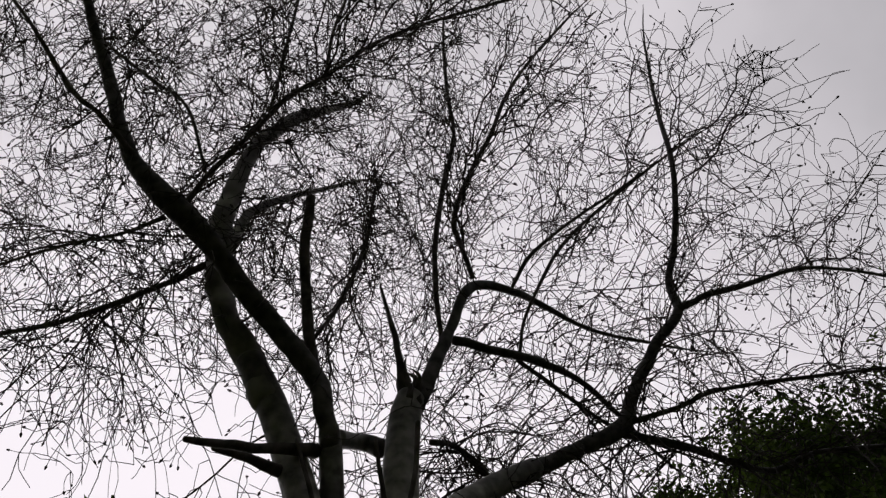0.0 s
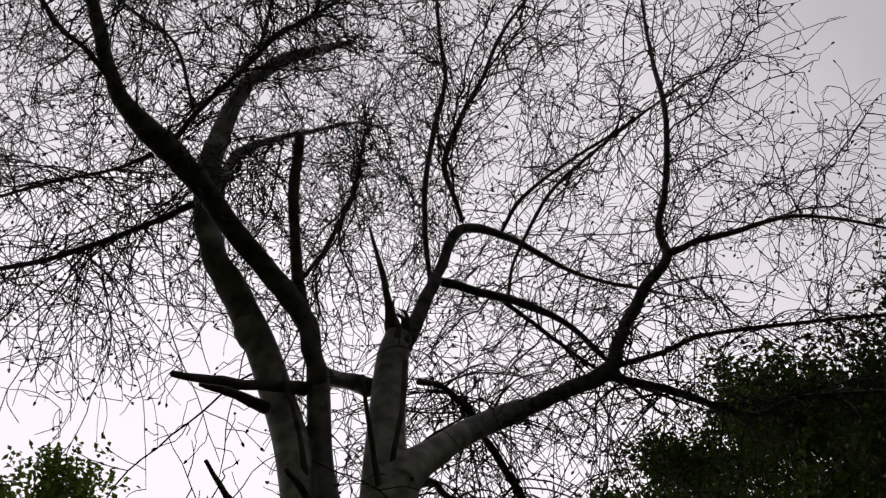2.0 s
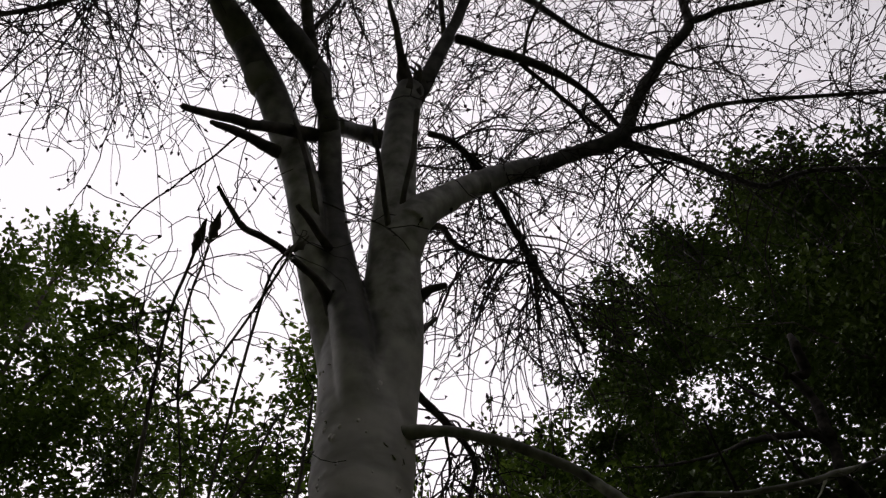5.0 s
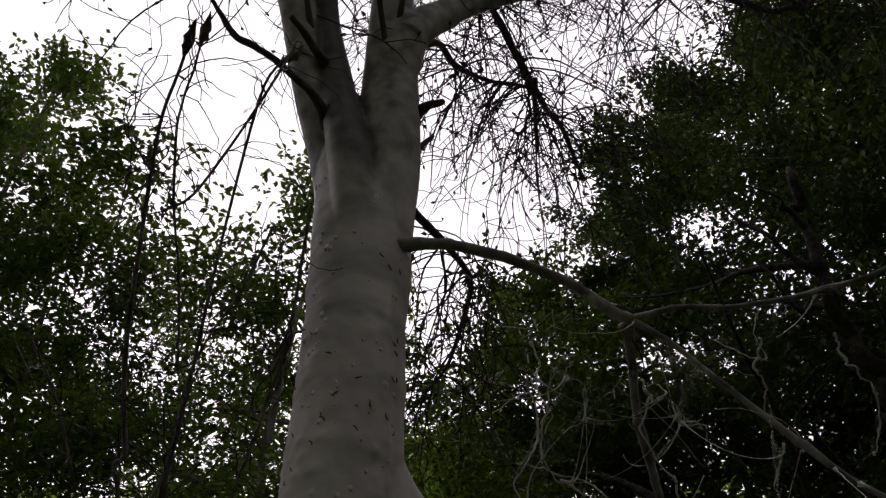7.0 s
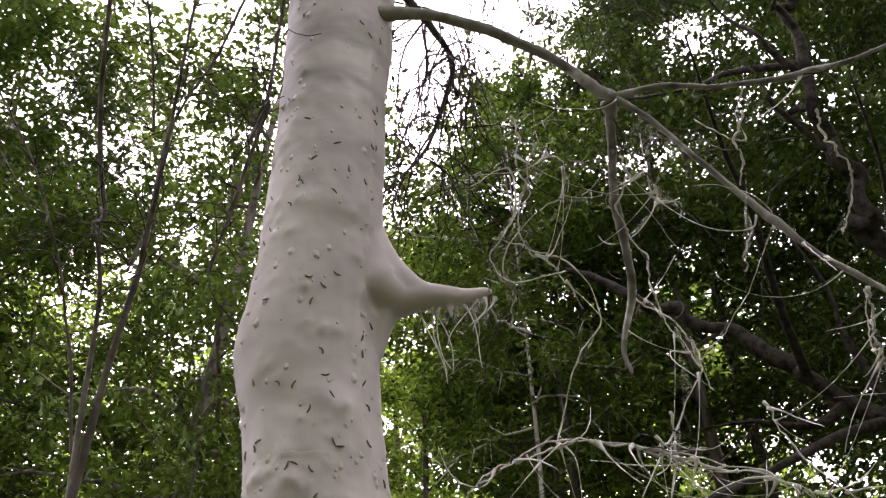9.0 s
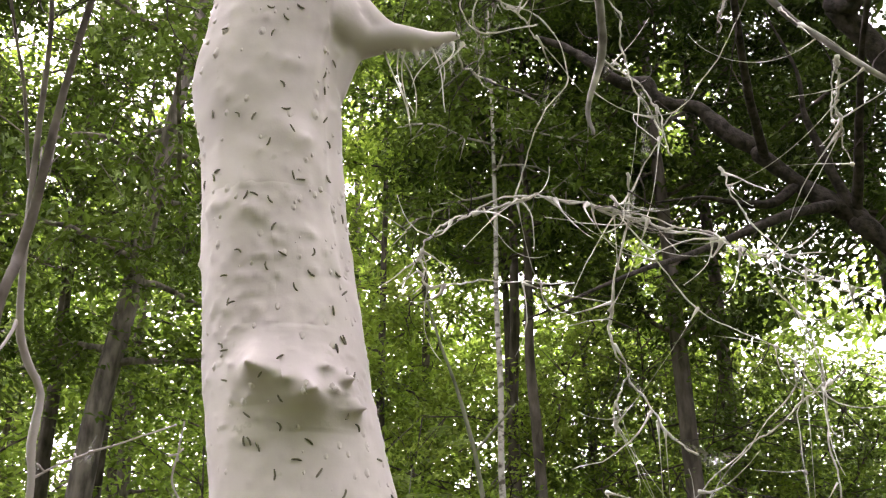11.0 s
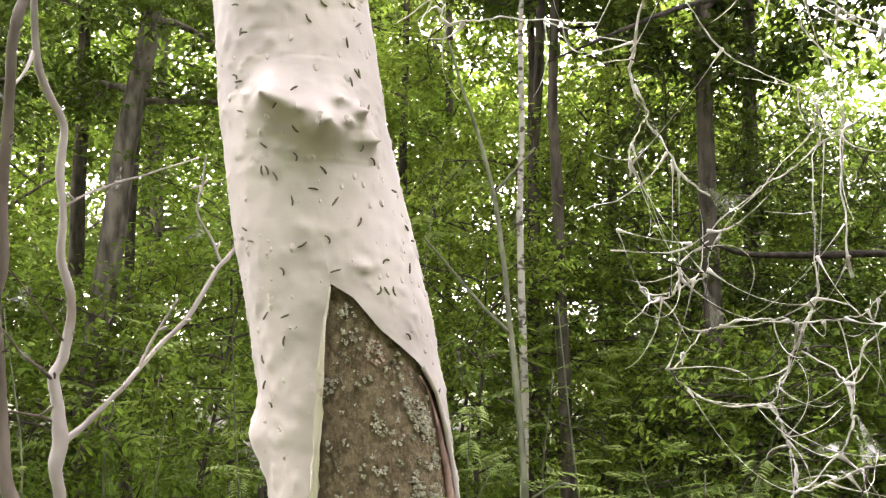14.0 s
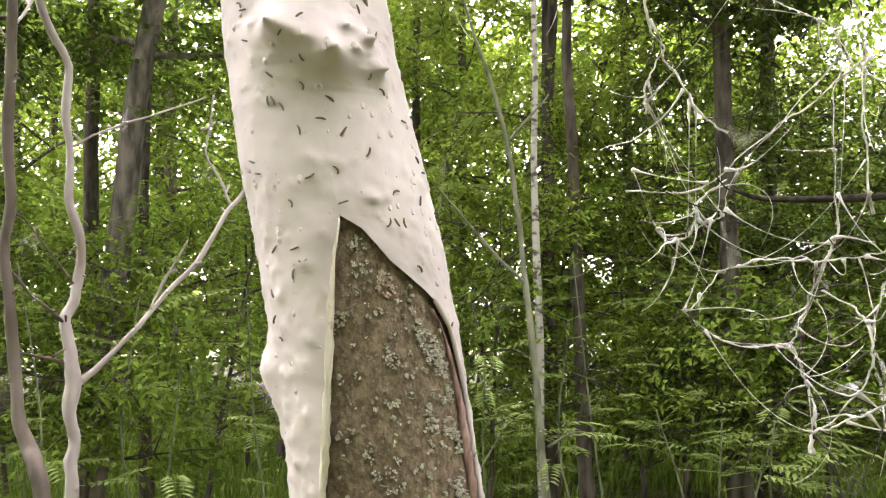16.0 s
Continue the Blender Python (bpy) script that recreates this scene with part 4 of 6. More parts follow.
def snags():
    """Splinters on the broken top of the middle stem."""
    rng = np.random.default_rng(23)
    for i in range(7):
        a = i * 0.9 + rng.uniform(0, 0.4)
        x, y = 0.065 + 0.035 * math.cos(a), 1.465 + 0.035 * math.sin(a)
        tall = rng.uniform(0.05, 0.15)
        put("splinter", limb_mesh("splinter", [(x, y, 5.0, 0.016), (x + 0.005, y - 0.012, 5.07, 0.014), (x + rng.normal(0, 0.012), y - 0.05, 5.07 + tall * 0.6, 0.008), (x + rng.normal(0, 0.02), y - 0.07, 5.07 + tall, 0.002)], M_LIMB, 7, 4, 0.1, 600 + i), tree)


snags()


def spur_drape():
    """Tattered film and threads under the stub."""
    rng = np.random.default_rng(24)
    for i in range(7):
        x = 0.075 + 0.02 * i
        n = 6
        verts, faces = [], []
        fall = rng.uniform(0.03, 0.075)
        for j in range(n + 1):
            w = 0.017 * (1 - (j / n) ** 1.5) + 0.001
            for k in range(5):
                verts.append((x + w * (k - 2) / 2 + 0.008 * j / n, 1.738 + 0.006 * math.sin(2 * k + i + 0.8 * j), 2.712 - fall * j / n))
        for j in range(n):
            for k in range(4):
                a = j * 5 + k
                faces.append((a, a + 1, a + 6, a + 5))
        put("silk_film", mesh_from("silk_film", verts, faces, M_MEMBRANE), tree)
    for i in range(9):
        p = np.array((rng.uniform(0.07, 0.235), 1.74, 2.715))
        e = p + np.array((rng.uniform(-0.03, 0.07), rng.uniform(-0.03, 0.03), -rng.uniform(0.05, 0.20)))
        u = np.linspace(0, 1, 9)[:, None]
        path = p + (e - p) * u + np.array((0.02, 0, 0)) * np.sin(u * 3 + i)
        v, t = tube_arrays(path, 0.0012 + 0.006 * np.exp(-u[:, 0] * 9), 5)
        put("silk_thread", mesh_arrays("silk_thread", v, t, M_SILK, True), tree)


# ---------------------------------------------------------------- the crown of twigs
def inside(p, blobs):
    hit = np.zeros(len(p), bool)
    for (cx, cy, cz), (rx, ry, rz) in blobs:
        hit |= ((p[:, 0] - cx) / rx) ** 2 + ((p[:, 1] - cy) / ry) ** 2 + ((p[:, 2] - cz) / rz) ** 2 < 1
    return hit


CROWN = [((-0.3, 0.6, 6.7), (1.8, 1.3, 1.2)), ((1.1, 1.3, 6.75), (1.45, 1.05, 1.05)), ((2.1, 1.75, 6.35), (1.05, 0.85, 0.85)), ((0.8, 0.6, 7.3), (1.0, 0.8, 0.6)), ((-1.5, 1.1, 5.9), (0.9, 0.9, 0.8)), ((0.4, 2.0, 6.0), (1.1, 0.5, 0.5)), ((1.8, 2.0, 5.7), (0.9, 0.4, 0.3)), ((-0.35, 1.7, 6.6), (0.8, 0.5, 0.9)), ((-0.1, 1.75, 5.8), (0.5, 0.35, 0.4)), ((0.1, 2.1, 5.3), (0.6, 0.35, 0.6))]


def grow_crown(rng, count, step=0.07, kill=0.11):
    """Twigs that grow from the limbs towards the free space of the crown."""
    nodes, owner = [], []
    for items in (BARE["limb"], BARE["riser"], PALE["limb"], [BRANCH_HANG_A, BRANCH_HANG_C]):
        for pts in items:
            s = spline(pts, 6)
            start = len(s) // 5 if pts is DARK_LIMB else 1
            for q in s[start:]:
                nodes.append(q[:3])
    base = len(nodes)
    nodes = np.array(nodes)
    parent = np.full(base, -1)
    box = rng.uniform((-2.7, -0.8, 4.6), (3.2, 3.0, 8.0), (count * 4, 3))
    core = rng.normal((-0.35, 0.6, 6.7), (0.75, 0.55, 0.5), (3200, 3))
    rear = np.vstack([rng.normal((-0.3, 1.65, 6.5), (0.45, 0.3, 0.5), (1000, 3)), rng.normal((0.05, 2.05, 5.35), (0.35, 0.2, 0.35), (420, 3))])
    att = np.vstack([box[inside(box, CROWN)][:count], core[inside(core, CROWN)], rear[inside(rear, CROWN)]])
    d = np.full(len(att), 1e9)
    near = np.zeros(len(att), int)
    fresh = np.arange(base)
    for it in range(70):
        for chunk in np.array_split(fresh, max(1, len(fresh) // 400)):
            if len(chunk) == 0:
                continue
            dist = np.linalg.norm(att[:, None] - nodes[chunk][None], axis=2)
            k = dist.argmin(1)
            m = dist[np.arange(len(att)), k]
            better = m < d
            d[better], near[better] = m[better], chunk[k[better]]
        keep = d > kill
        att, d, near = att[keep], d[keep], near[keep]
        if len(att) == 0:
            break
        pull = (att - nodes[near]) / d[:, None]
        tips, inv = np.unique(near, return_inverse=True)
        total = np.zeros((len(tips), 3))
        np.add.at(total, inv, pull)
        total /= np.linalg.norm(total, axis=1)[:, None] + 1e-9
        total += rng.normal(0, 0.34, total.shape)
        back = parent[tips]
        ahead = np.where(back[:, None] >= 0, nodes[tips] - nodes[np.maximum(back, 0)], 0)
        ahead /= np.linalg.norm(ahead, axis=1)[:, None] + 1e-9
        total += ahead * 0.5
        total /= np.linalg.norm(total, axis=1)[:, None] + 1e-9
        fresh = np.arange(len(nodes), len(nodes) + len(tips))
        nodes = np.vstack([nodes, nodes[tips] + total * step])
        parent = np.concatenate([parent, tips])
    return nodes, parent, base


def crown_twigs():
    rng = np.random.default_rng(5)
    nodes, parent, base = grow_crown(rng, 4300)
    n = len(nodes)
    weight = np.zeros(n)
    kids = [[] for _ in range(n)]
    for i in range(n - 1, base - 1, -1):
        weight[i] = max(weight[i], 1) if not kids[i] else weight[i]
        weight[parent[i]] += weight[i]
        kids[parent[i]].append(i)
    rad = np.minimum(0.0022 * np.maximum(weight, 1) ** 0.42, 0.015)
    verts, tris, count = [], [], 0

    def add(path, radii, sides):
        nonlocal count
        v, t = tube_arrays(path, radii, sides, count)
        verts.append(v)
        tris.append(t)
        count += len(v)

    # chains from every fork to the next tip, along the heaviest child
    for i in range(base, n):
        p = parent[i]
        if p >= base and max(kids[p], key=lambda c: weight[c]) == i:
            continue
        chain = [p, i]
        while kids[chain[-1]]:
            chain.append(max(kids[chain[-1]], key=lambda c: weight[c]))
        r = rad[chain].copy()
        r[0] = r[1]
        add(nodes[chain], r, 4 if r.max() < 0.004 else 6)
    # short bent side twigs with buds
    ends = [i for i in range(base, n)]
    high = [i for i in ends if nodes[i][0] < 0.5 and nodes[i][2] > 6.3]
    for i in np.concatenate([rng.choice(ends, 9000), rng.choice(high, 3800)]):
        p = nodes[i].copy()
        d = rng.normal(0, 1, 3)
        out = p - np.array((0.2, 1.2, 5.2))
        d = d / np.linalg.norm(d) + 0.5 * out / np.linalg.norm(out)
        d /= np.linalg.norm(d)
        k = int(rng.integers(3, 6))
        seg = rng.uniform(0.025, 0.065)
        path = [p]
        for q in range(k):
            d = d + rng.normal(0, 0.26, 3) + np.array((0, 0, -0.05))
            d /= np.linalg.norm(d)
            p = p + d * seg
            path.append(p)
        r = np.linspace(0.0022, 0.0016, k + 1)
        if rng.random() < 0.4:
            path.append(p + d * 0.007)
            path.append(p + d * 0.018)
            r = np.append(r, (rng.uniform(0.005, 0.009), 0.003))
        add(np.array(path), r, 3)
    put("twigs", mesh_arrays("twigs", np.vstack(verts), np.concatenate(tris), M_TWIG), tree, "tangle of thin bare dark twigs with buds")
    tree.children[-1]["kind"] = "stuff"


crown_twigs()


def hanging_twigs():
    """Long whips that droop from the outer limbs."""
    rng = np.random.default_rng(6)
    verts, tris, count = [], [], 0
    sources = [(LIMB_LEFT_LONG, 55, (0.5, 1.2), 0.5), (LIMB_LEFT_THIN, 24, (0.4, 1.0), 0.5), (LIMB_PALE, 20, (0.5, 1.0), 0.6), (LIMB_RIGHT, 55, (0.5, 1.3), 0.5), (LIMB_RIGHT_LOW, 36, (0.35, 0.9), 0.5), (BRANCH_HANG_A, 42, (0.4, 1.0), 0.4),
               (BRANCH_HANG_B, 18, (0.3, 0.8), 0.3), (BRANCH_HANG_C, 40, (0.4, 1.0), 0.5), (LIMB_CROSS_LOW, 34, (0.4, 1.0), 0.5), (LIMB_RIGHT_MID, 30, (0.35, 0.9), 0.4), (BRANCH_BEHIND, 36, (0.25, 0.6), 0.3), (BRANCH_RIGHT_SMALL, 30, (0.3, 0.7), 0.3)]
    for pts, many, (lo, hi), spread in sources:
        s = spline(pts, 12)[:, :3]
        for i in range(many):
            p = s[int(rng.integers(len(s) // 4, len(s)))].copy()
            a = rng.uniform(0, 2 * np.pi)
            d = np.array((math.cos(a), math.sin(a) + 0.35, rng.uniform(-0.3, 0.5)))
            d /= np.linalg.norm(d)
            length = rng.uniform(lo, hi)
            k = 14
            path = [p]
            for q in range(k):
                d = d + np.array((0, 0, -0.17 / spread * 0.45)) + rng.normal(0, 0.12, 3)
                d /= np.linalg.norm(d)
                p = p + d * length / k
                path.append(p)
            path = np.array(path)
            r = np.linspace(0.0036, 0.0017, k + 1) * rng.uniform(0.7, 1.2)
            v, t = tube_arrays(path, r, 4, count)
            verts.append(v), tris.append(t)
            count += len(v)
            for q in range(int(rng.integers(3, 8))):
                c = path[int(rng.integers(3, k + 1))]
                e = rng.normal(0, 1, 3) + np.array((0, 0, -0.4))
                e /= np.linalg.norm(e)
                side = [c]
                for w in range(4):
                    e = e + rng.normal(0, 0.3, 3) + np.array((0, 0, -0.12))
                    e /= np.linalg.norm(e)
                    side.append(side[-1] + e * rng.uniform(0.025, 0.06))
                rr = [0.0021, 0.002, 0.0019, 0.0018, 0.0017]
                if rng.random() < 0.5:
                    side += [side[-1] + e * 0.008, side[-1] + e * 0.02]
                    rr += [0.007, 0.003]
                v, t = tube_arrays(np.array(side), rr, 3, count)
                verts.append(v), tris.append(t)
                count += len(v)
    ob = put("drooping_twigs", mesh_arrays("drooping_twigs", np.vstack(verts), np.concatenate(tris), M_TWIG), tree, "long drooping bare twigs with shrivelled buds")
    ob["kind"] = "stuff"


hanging_twigs()

# ---------------------------------------------------------------- silk-covered twigs and saplings
SAPLING_OUTER = [(-0.60, 1.91, 1.22, 0.0176), (-0.65, 1.96, 1.32, 0.0169), (-0.69, 1.98, 1.45, 0.0164), (-0.71, 1.99, 1.61, 0.0153), (-0.72, 2.00, 1.80, 0.0148), (-0.71, 1.98, 2.03, 0.0136), (-0.68, 1.93, 2.25, 0.0123), (-0.67, 1.97, 2.35, 0.0139), (-0.64, 1.94, 2.58, 0.0116), (-0.56, 1.85, 2.89, 0.0093), (-0.51, 1.76, 3.10, 0.0068), (-0.34, 1.42, 3.81, 0.0045), (-0.25, 1.39, 3.97, 0.0031)]
SAPLING_PALE = [(-0.62, 2.09, 1.20, 0.0167), (-0.63, 2.11, 1.31, 0.0167), (-0.63, 2.12, 1.43, 0.0179), (-0.65, 2.13, 1.55, 0.0173), (-0.63, 2.16, 1.65, 0.0155), (-0.65, 2.14, 1.81, 0.0129), (-0.65, 2.12, 1.97, 0.0123), (-0.65, 2.10, 2.09, 0.0116), (-0.68, 2.06, 2.20, 0.0104), (-0.69, 2.02, 2.30, 0.0091), (-0.64, 1.87, 2.81, 0.0060), (-0.64, 1.76, 2.96, 0.0060), (-0.63, 1.77, 3.00, 0.0074), (-0.62, 1.62, 3.20, 0.0068), (-0.56, 1.42, 3.36, 0.0060), (-0.48, 1.22, 3.48, 0.0058), (-0.39, 1.06, 3.55, 0.0057)]
SAPLING_TWIG = [(-0.53, 1.73, 3.20, 0.0055), (-0.53, 1.63, 3.38, 0.0057), (-0.53, 1.50, 3.51, 0.0057), (-0.49, 1.32, 3.59, 0.0048), (-0.43, 1.20, 3.63, 0.0041), (-0.38, 1.10, 3.65, 0.0033)]
SAPLING_ARCH = [(-0.53, 1.50, 3.51, 0.0057), (-0.49, 1.51, 3.57, 0.0058), (-0.42, 1.48, 3.69, 0.0059), (-0.32, 1.41, 3.83, 0.0053), (-0.25, 1.37, 3.98, 0.0039)]
SAPLING_FORK = [(-0.52, 1.34, 3.43, 0.0046), (-0.55, 1.29, 3.46, 0.0040), (-0.57, 1.25, 3.48, 0.0033)]
SAPLING_ARM = [(-0.63, 2.12, 1.42, 0.0115), (-0.56, 2.18, 1.50, 0.0091), (-0.50, 2.22, 1.58, 0.0085), (-0.42, 2.27, 1.68, 0.0079), (-0.36, 2.31, 1.80, 0.0080), (-0.32, 2.34, 1.86, 0.0074)]
SAPLING_ARM_B = [(-0.50, 2.22, 1.58, 0.0052), (-0.49, 2.22, 1.61, 0.0045), (-0.46, 2.21, 1.66, 0.0039), (-0.42, 2.21, 1.73, 0.0032)]
SAPLING_ARM_C = [(-0.35, 2.30, 1.82, 0.0067), (-0.37, 2.29, 1.87, 0.0047), (-0.40, 2.28, 1.93, 0.0040), (-0.39, 2.27, 1.99, 0.0033), (-0.38, 2.26, 2.06, 0.0033)]
SAPLING_ARM_D = [(-0.65, 2.13, 1.92, 0.0045), (-0.60, 2.14, 1.95, 0.0039), (-0.54, 2.16, 1.98, 0.0039), (-0.46, 2.18, 2.01, 0.0032), (-0.38, 2.19, 2.04, 0.0026)]
SAPLING_ARM_E = [(-0.69, 1.99, 1.50, 0.0036), (-0.67, 2.05, 1.49, 0.0037), (-0.65, 2.12, 1.47, 0.0058)]
SAPLING_ARM_F = [(-0.71, 2.00, 1.66, 0.0055), (-0.69, 2.06, 1.61, 0.0050), (-0.65, 2.13, 1.55, 0.0071)]
SAPLING_ARM_G = [(-0.71, 2.00, 1.79, 0.0025), (-0.69, 2.08, 1.73, 0.0025), (-0.64, 2.15, 1.63, 0.0039)]
SAPLING_TOP = [(-0.69, 2.04, 2.23, 0.0065), (-0.69, 2.00, 2.17, 0.0051), (-0.71, 1.96, 2.11, 0.0043)]
SAPLING_EXTRA = [(-0.31, 1.61, 3.54, 0.0051), (-0.39, 1.68, 3.39, 0.0057), (-0.45, 1.70, 3.28, 0.0055), (-0.51, 1.75, 3.17, 0.0055), (-0.54, 1.82, 3.03, 0.0054), (-0.57, 1.83, 2.90, 0.0060)]
SAPLING_EXTRA_B = [(-0.24, 1.68, 3.69, 0.0069), (-0.26, 1.74, 3.50, 0.0081), (-0.29, 1.79, 3.35, 0.0079), (-0.33, 1.82, 3.23, 0.0078), (-0.27, 1.74, 3.29, 0.0090), (-0.33, 1.83, 3.18, 0.0083), (-0.38, 1.90, 3.07, 0.0069), (-0.43, 1.96, 2.96, 0.0055)]
SAPLING_EXTRA_C = [(-0.83, 1.58, 3.21, 0.0042), (-0.76, 1.68, 3.07, 0.0041), (-0.71, 1.79, 2.88, 0.0046), (-0.69, 1.90, 2.70, 0.0053), (-0.69, 1.99, 2.53, 0.0060)]
BUSH_STEM = [(0.58, 4.22, 0.71, 0.0303), (0.56, 4.27, 0.96, 0.0278), (0.54, 4.31, 1.27, 0.0253), (0.51, 4.33, 1.57, 0.0227), (0.48, 4.32, 1.87, 0.0190), (0.45, 4.31, 2.12, 0.0177), (0.42, 4.28, 2.29, 0.0164), (0.35, 4.24, 2.54, 0.0139), (0.28, 4.20, 2.73, 0.0114), (0.21, 4.14, 2.94, 0.0088)]
BUSH_ARM = [(0.50, 4.33, 1.67, 0.0152), (0.37, 4.29, 1.79, 0.0125), (0.22, 4.23, 1.96, 0.0099), (0.11, 4.17, 2.08, 0.0073)]
BUSH_ARM_B = [(0.43, 4.28, 2.30, 0.0101), (0.51, 4.26, 2.39, 0.0088), (0.60, 4.23, 2.49, 0.0063)]
BUSH_ARM_C = [(0.59, 4.27, 0.96, 0.0101), (0.69, 4.21, 1.03, 0.0087), (0.77, 4.15, 1.03, 0.0062)]
STRAND_A = [(0.65, 2.30, 2.59, 0.0124), (0.51, 2.34, 2.64, 0.0081), (0.43, 2.36, 2.66, 0.0089), (0.35, 2.37, 2.63, 0.0059), (0.23, 2.36, 2.59, 0.0058), (0.17, 2.36, 2.54, 0.0065), (0.15, 2.38, 2.49, 0.0058)]
STRAND_B = [(0.15, 2.38, 2.49, 0.0072), (0.17, 2.35, 2.41, 0.0099), (0.30, 2.39, 2.44, 0.0058), (0.47, 2.57, 2.49, 0.0055), (0.61, 2.74, 2.55, 0.0051)]
STRAND_C = [(0.65, 2.30, 2.59, 0.0095), (0.75, 2.27, 2.54, 0.0079), (0.88, 2.20, 2.47, 0.0071), (0.96, 2.14, 2.40, 0.0048), (1.06, 2.12, 2.34, 0.0042), (1.21, 2.06, 2.27, 0.0035)]
STRAND_D = [(0.67, 2.26, 2.68, 0.0102), (0.67, 2.31, 2.56, 0.0073), (0.63, 2.40, 2.36, 0.0146), (0.64, 2.43, 2.27, 0.0103), (0.67, 2.44, 2.21, 0.0073), (0.64, 2.47, 2.13, 0.0074), (0.64, 2.48, 2.06, 0.0052)]
STRAND_E = [(0.64, 2.42, 2.28, 0.0073), (0.70, 2.45, 2.17, 0.0074), (0.76, 2.46, 2.07, 0.0111), (0.84, 2.47, 2.01, 0.0060)]
STRAND_F = [(0.62, 2.55, 1.93, 0.0038), (0.68, 2.57, 1.79, 0.0045), (0.73, 2.57, 1.75, 0.0091), (0.78, 2.55, 1.79, 0.0084), (0.79, 2.55, 1.85, 0.0069), (0.85, 2.52, 1.90, 0.0045)]
STRAND_G = [(0.76, 2.56, 1.76, 0.0061), (0.81, 2.54, 1.80, 0.0069), (0.84, 2.52, 1.81, 0.0053), (0.86, 2.49, 1.90, 0.0038), (0.94, 2.40, 2.02, 0.0044), (1.03, 2.30, 2.13, 0.0051), (1.03, 2.28, 2.18, 0.0043)]
STRAND_H = [(0.63, 2.29, 2.63, 0.0073), (0.70, 2.34, 2.54, 0.0059), (0.83, 2.36, 2.37, 0.0052), (0.92, 2.32, 2.29, 0.0044), (1.02, 2.28, 2.22, 0.0043), (1.06, 2.26, 2.13, 0.0036)]
STRAND_I = [(0.86, 2.14, 2.64, 0.0071), (0.92, 2.16, 2.52, 0.0056), (1.02, 2.14, 2.39, 0.0049), (1.10, 2.10, 2.33, 0.0048), (1.19, 2.07, 2.29, 0.0042)]
STRAND_J = [(0.76, 2.56, 1.57, 0.0060), (0.82, 2.55, 1.65, 0.0060), (0.90, 2.52, 1.69, 0.0068), (1.01, 2.48, 1.70, 0.0060), (1.06, 2.44, 1.69, 0.0052), (1.16, 2.37, 1.71, 0.0059), (1.20, 2.29, 1.77, 0.0051)]
STRAND_K = [(0.75, 2.57, 1.57, 0.0038), (0.83, 2.54, 1.50, 0.0045), (0.92, 2.51, 1.48, 0.0053), (0.99, 2.48, 1.48, 0.0105), (1.02, 2.47, 1.40, 0.0075), (1.03, 2.45, 1.31, 0.0120), (1.02, 2.44, 1.23, 0.0150)]
STRAND_L = [(0.99, 2.48, 1.48, 0.0068), (1.03, 2.48, 1.58, 0.0060), (1.07, 2.46, 1.69, 0.0135), (1.09, 2.43, 1.80, 0.0052), (1.06, 2.37, 2.04, 0.0044), (1.06, 2.32, 2.14, 0.0044)]
STRAND_M = [(1.06, 2.46, 1.62, 0.0075), (1.12, 2.42, 1.58, 0.0067), (1.14, 2.38, 1.53, 0.0133), (1.14, 2.37, 1.45, 0.0066), (1.10, 2.38, 1.37, 0.0059), (1.03, 2.43, 1.29, 0.0075)]
STRAND_N = [(1.02, 2.43, 1.28, 0.0090), (1.07, 2.38, 1.31, 0.0074), (1.12, 2.31, 1.35, 0.0065), (1.21, 2.27, 1.39, 0.0058)]
STRAND_O = [(1.14, 2.37, 1.52, 0.0066), (1.16, 2.33, 1.64, 0.0058), (1.20, 2.29, 1.69, 0.0051)]
STRAND_P = [(1.15, 2.37, 1.80, 0.0088), (1.12, 2.35, 2.00, 0.0059), (1.12, 2.32, 2.17, 0.0066), (1.07, 2.27, 2.29, 0.0058), (0.99, 2.25, 2.39, 0.0065)]
STRAND_Q = [(0.61, 2.59, 1.88, 0.0045), (0.78, 2.55, 1.88, 0.0053), (0.88, 2.49, 1.96, 0.0052), (0.99, 2.40, 2.05, 0.0059), (1.07, 2.32, 2.12, 0.0066), (1.14, 2.25, 2.17, 0.0051)]
STRAND_R = [(0.40, 2.40, 2.67, 0.0068), (0.46, 2.30, 2.85, 0.0060), (0.54, 2.28, 2.97, 0.0046), (0.47, 2.22, 3.10, 0.0054), (0.35, 2.20, 3.15, 0.0061), (0.26, 2.15, 3.15, 0.0045)]
STRAND_S = [(0.63, 2.27, 3.02, 0.0093), (0.71, 2.30, 2.98, 0.0078), (0.77, 2.30, 2.90, 0.0070), (0.78, 2.30, 2.82, 0.0061), (0.70, 2.34, 2.67, 0.0075), (0.63, 2.30, 2.60, 0.0146)]
STRAND_T = [(0.63, 2.30, 2.60, 0.0117), (0.52, 2.34, 2.64, 0.0074), (0.40, 2.38, 2.67, 0.0067), (0.27, 2.38, 2.61, 0.0059), (0.19, 2.37, 2.56, 0.0051)]
STRAND_U = [(0.63, 2.30, 2.60, 0.0102), (0.74, 2.25, 2.54, 0.0064), (0.85, 2.20, 2.49, 0.0064), (0.90, 2.15, 2.42, 0.0055)]
STRAND_V = [(0.78, 2.30, 2.83, 0.0054), (0.86, 2.18, 2.90, 0.0045), (0.91, 1.97, 2.99, 0.0051), (0.91, 1.90, 2.98, 0.0070)]
STRAND_W = [(1.06, 1.90, 2.79, 0.0062), (1.07, 1.97, 2.70, 0.0049), (1.11, 2.02, 2.64, 0.0042), (1.13, 2.03, 2.59, 0.0035)]
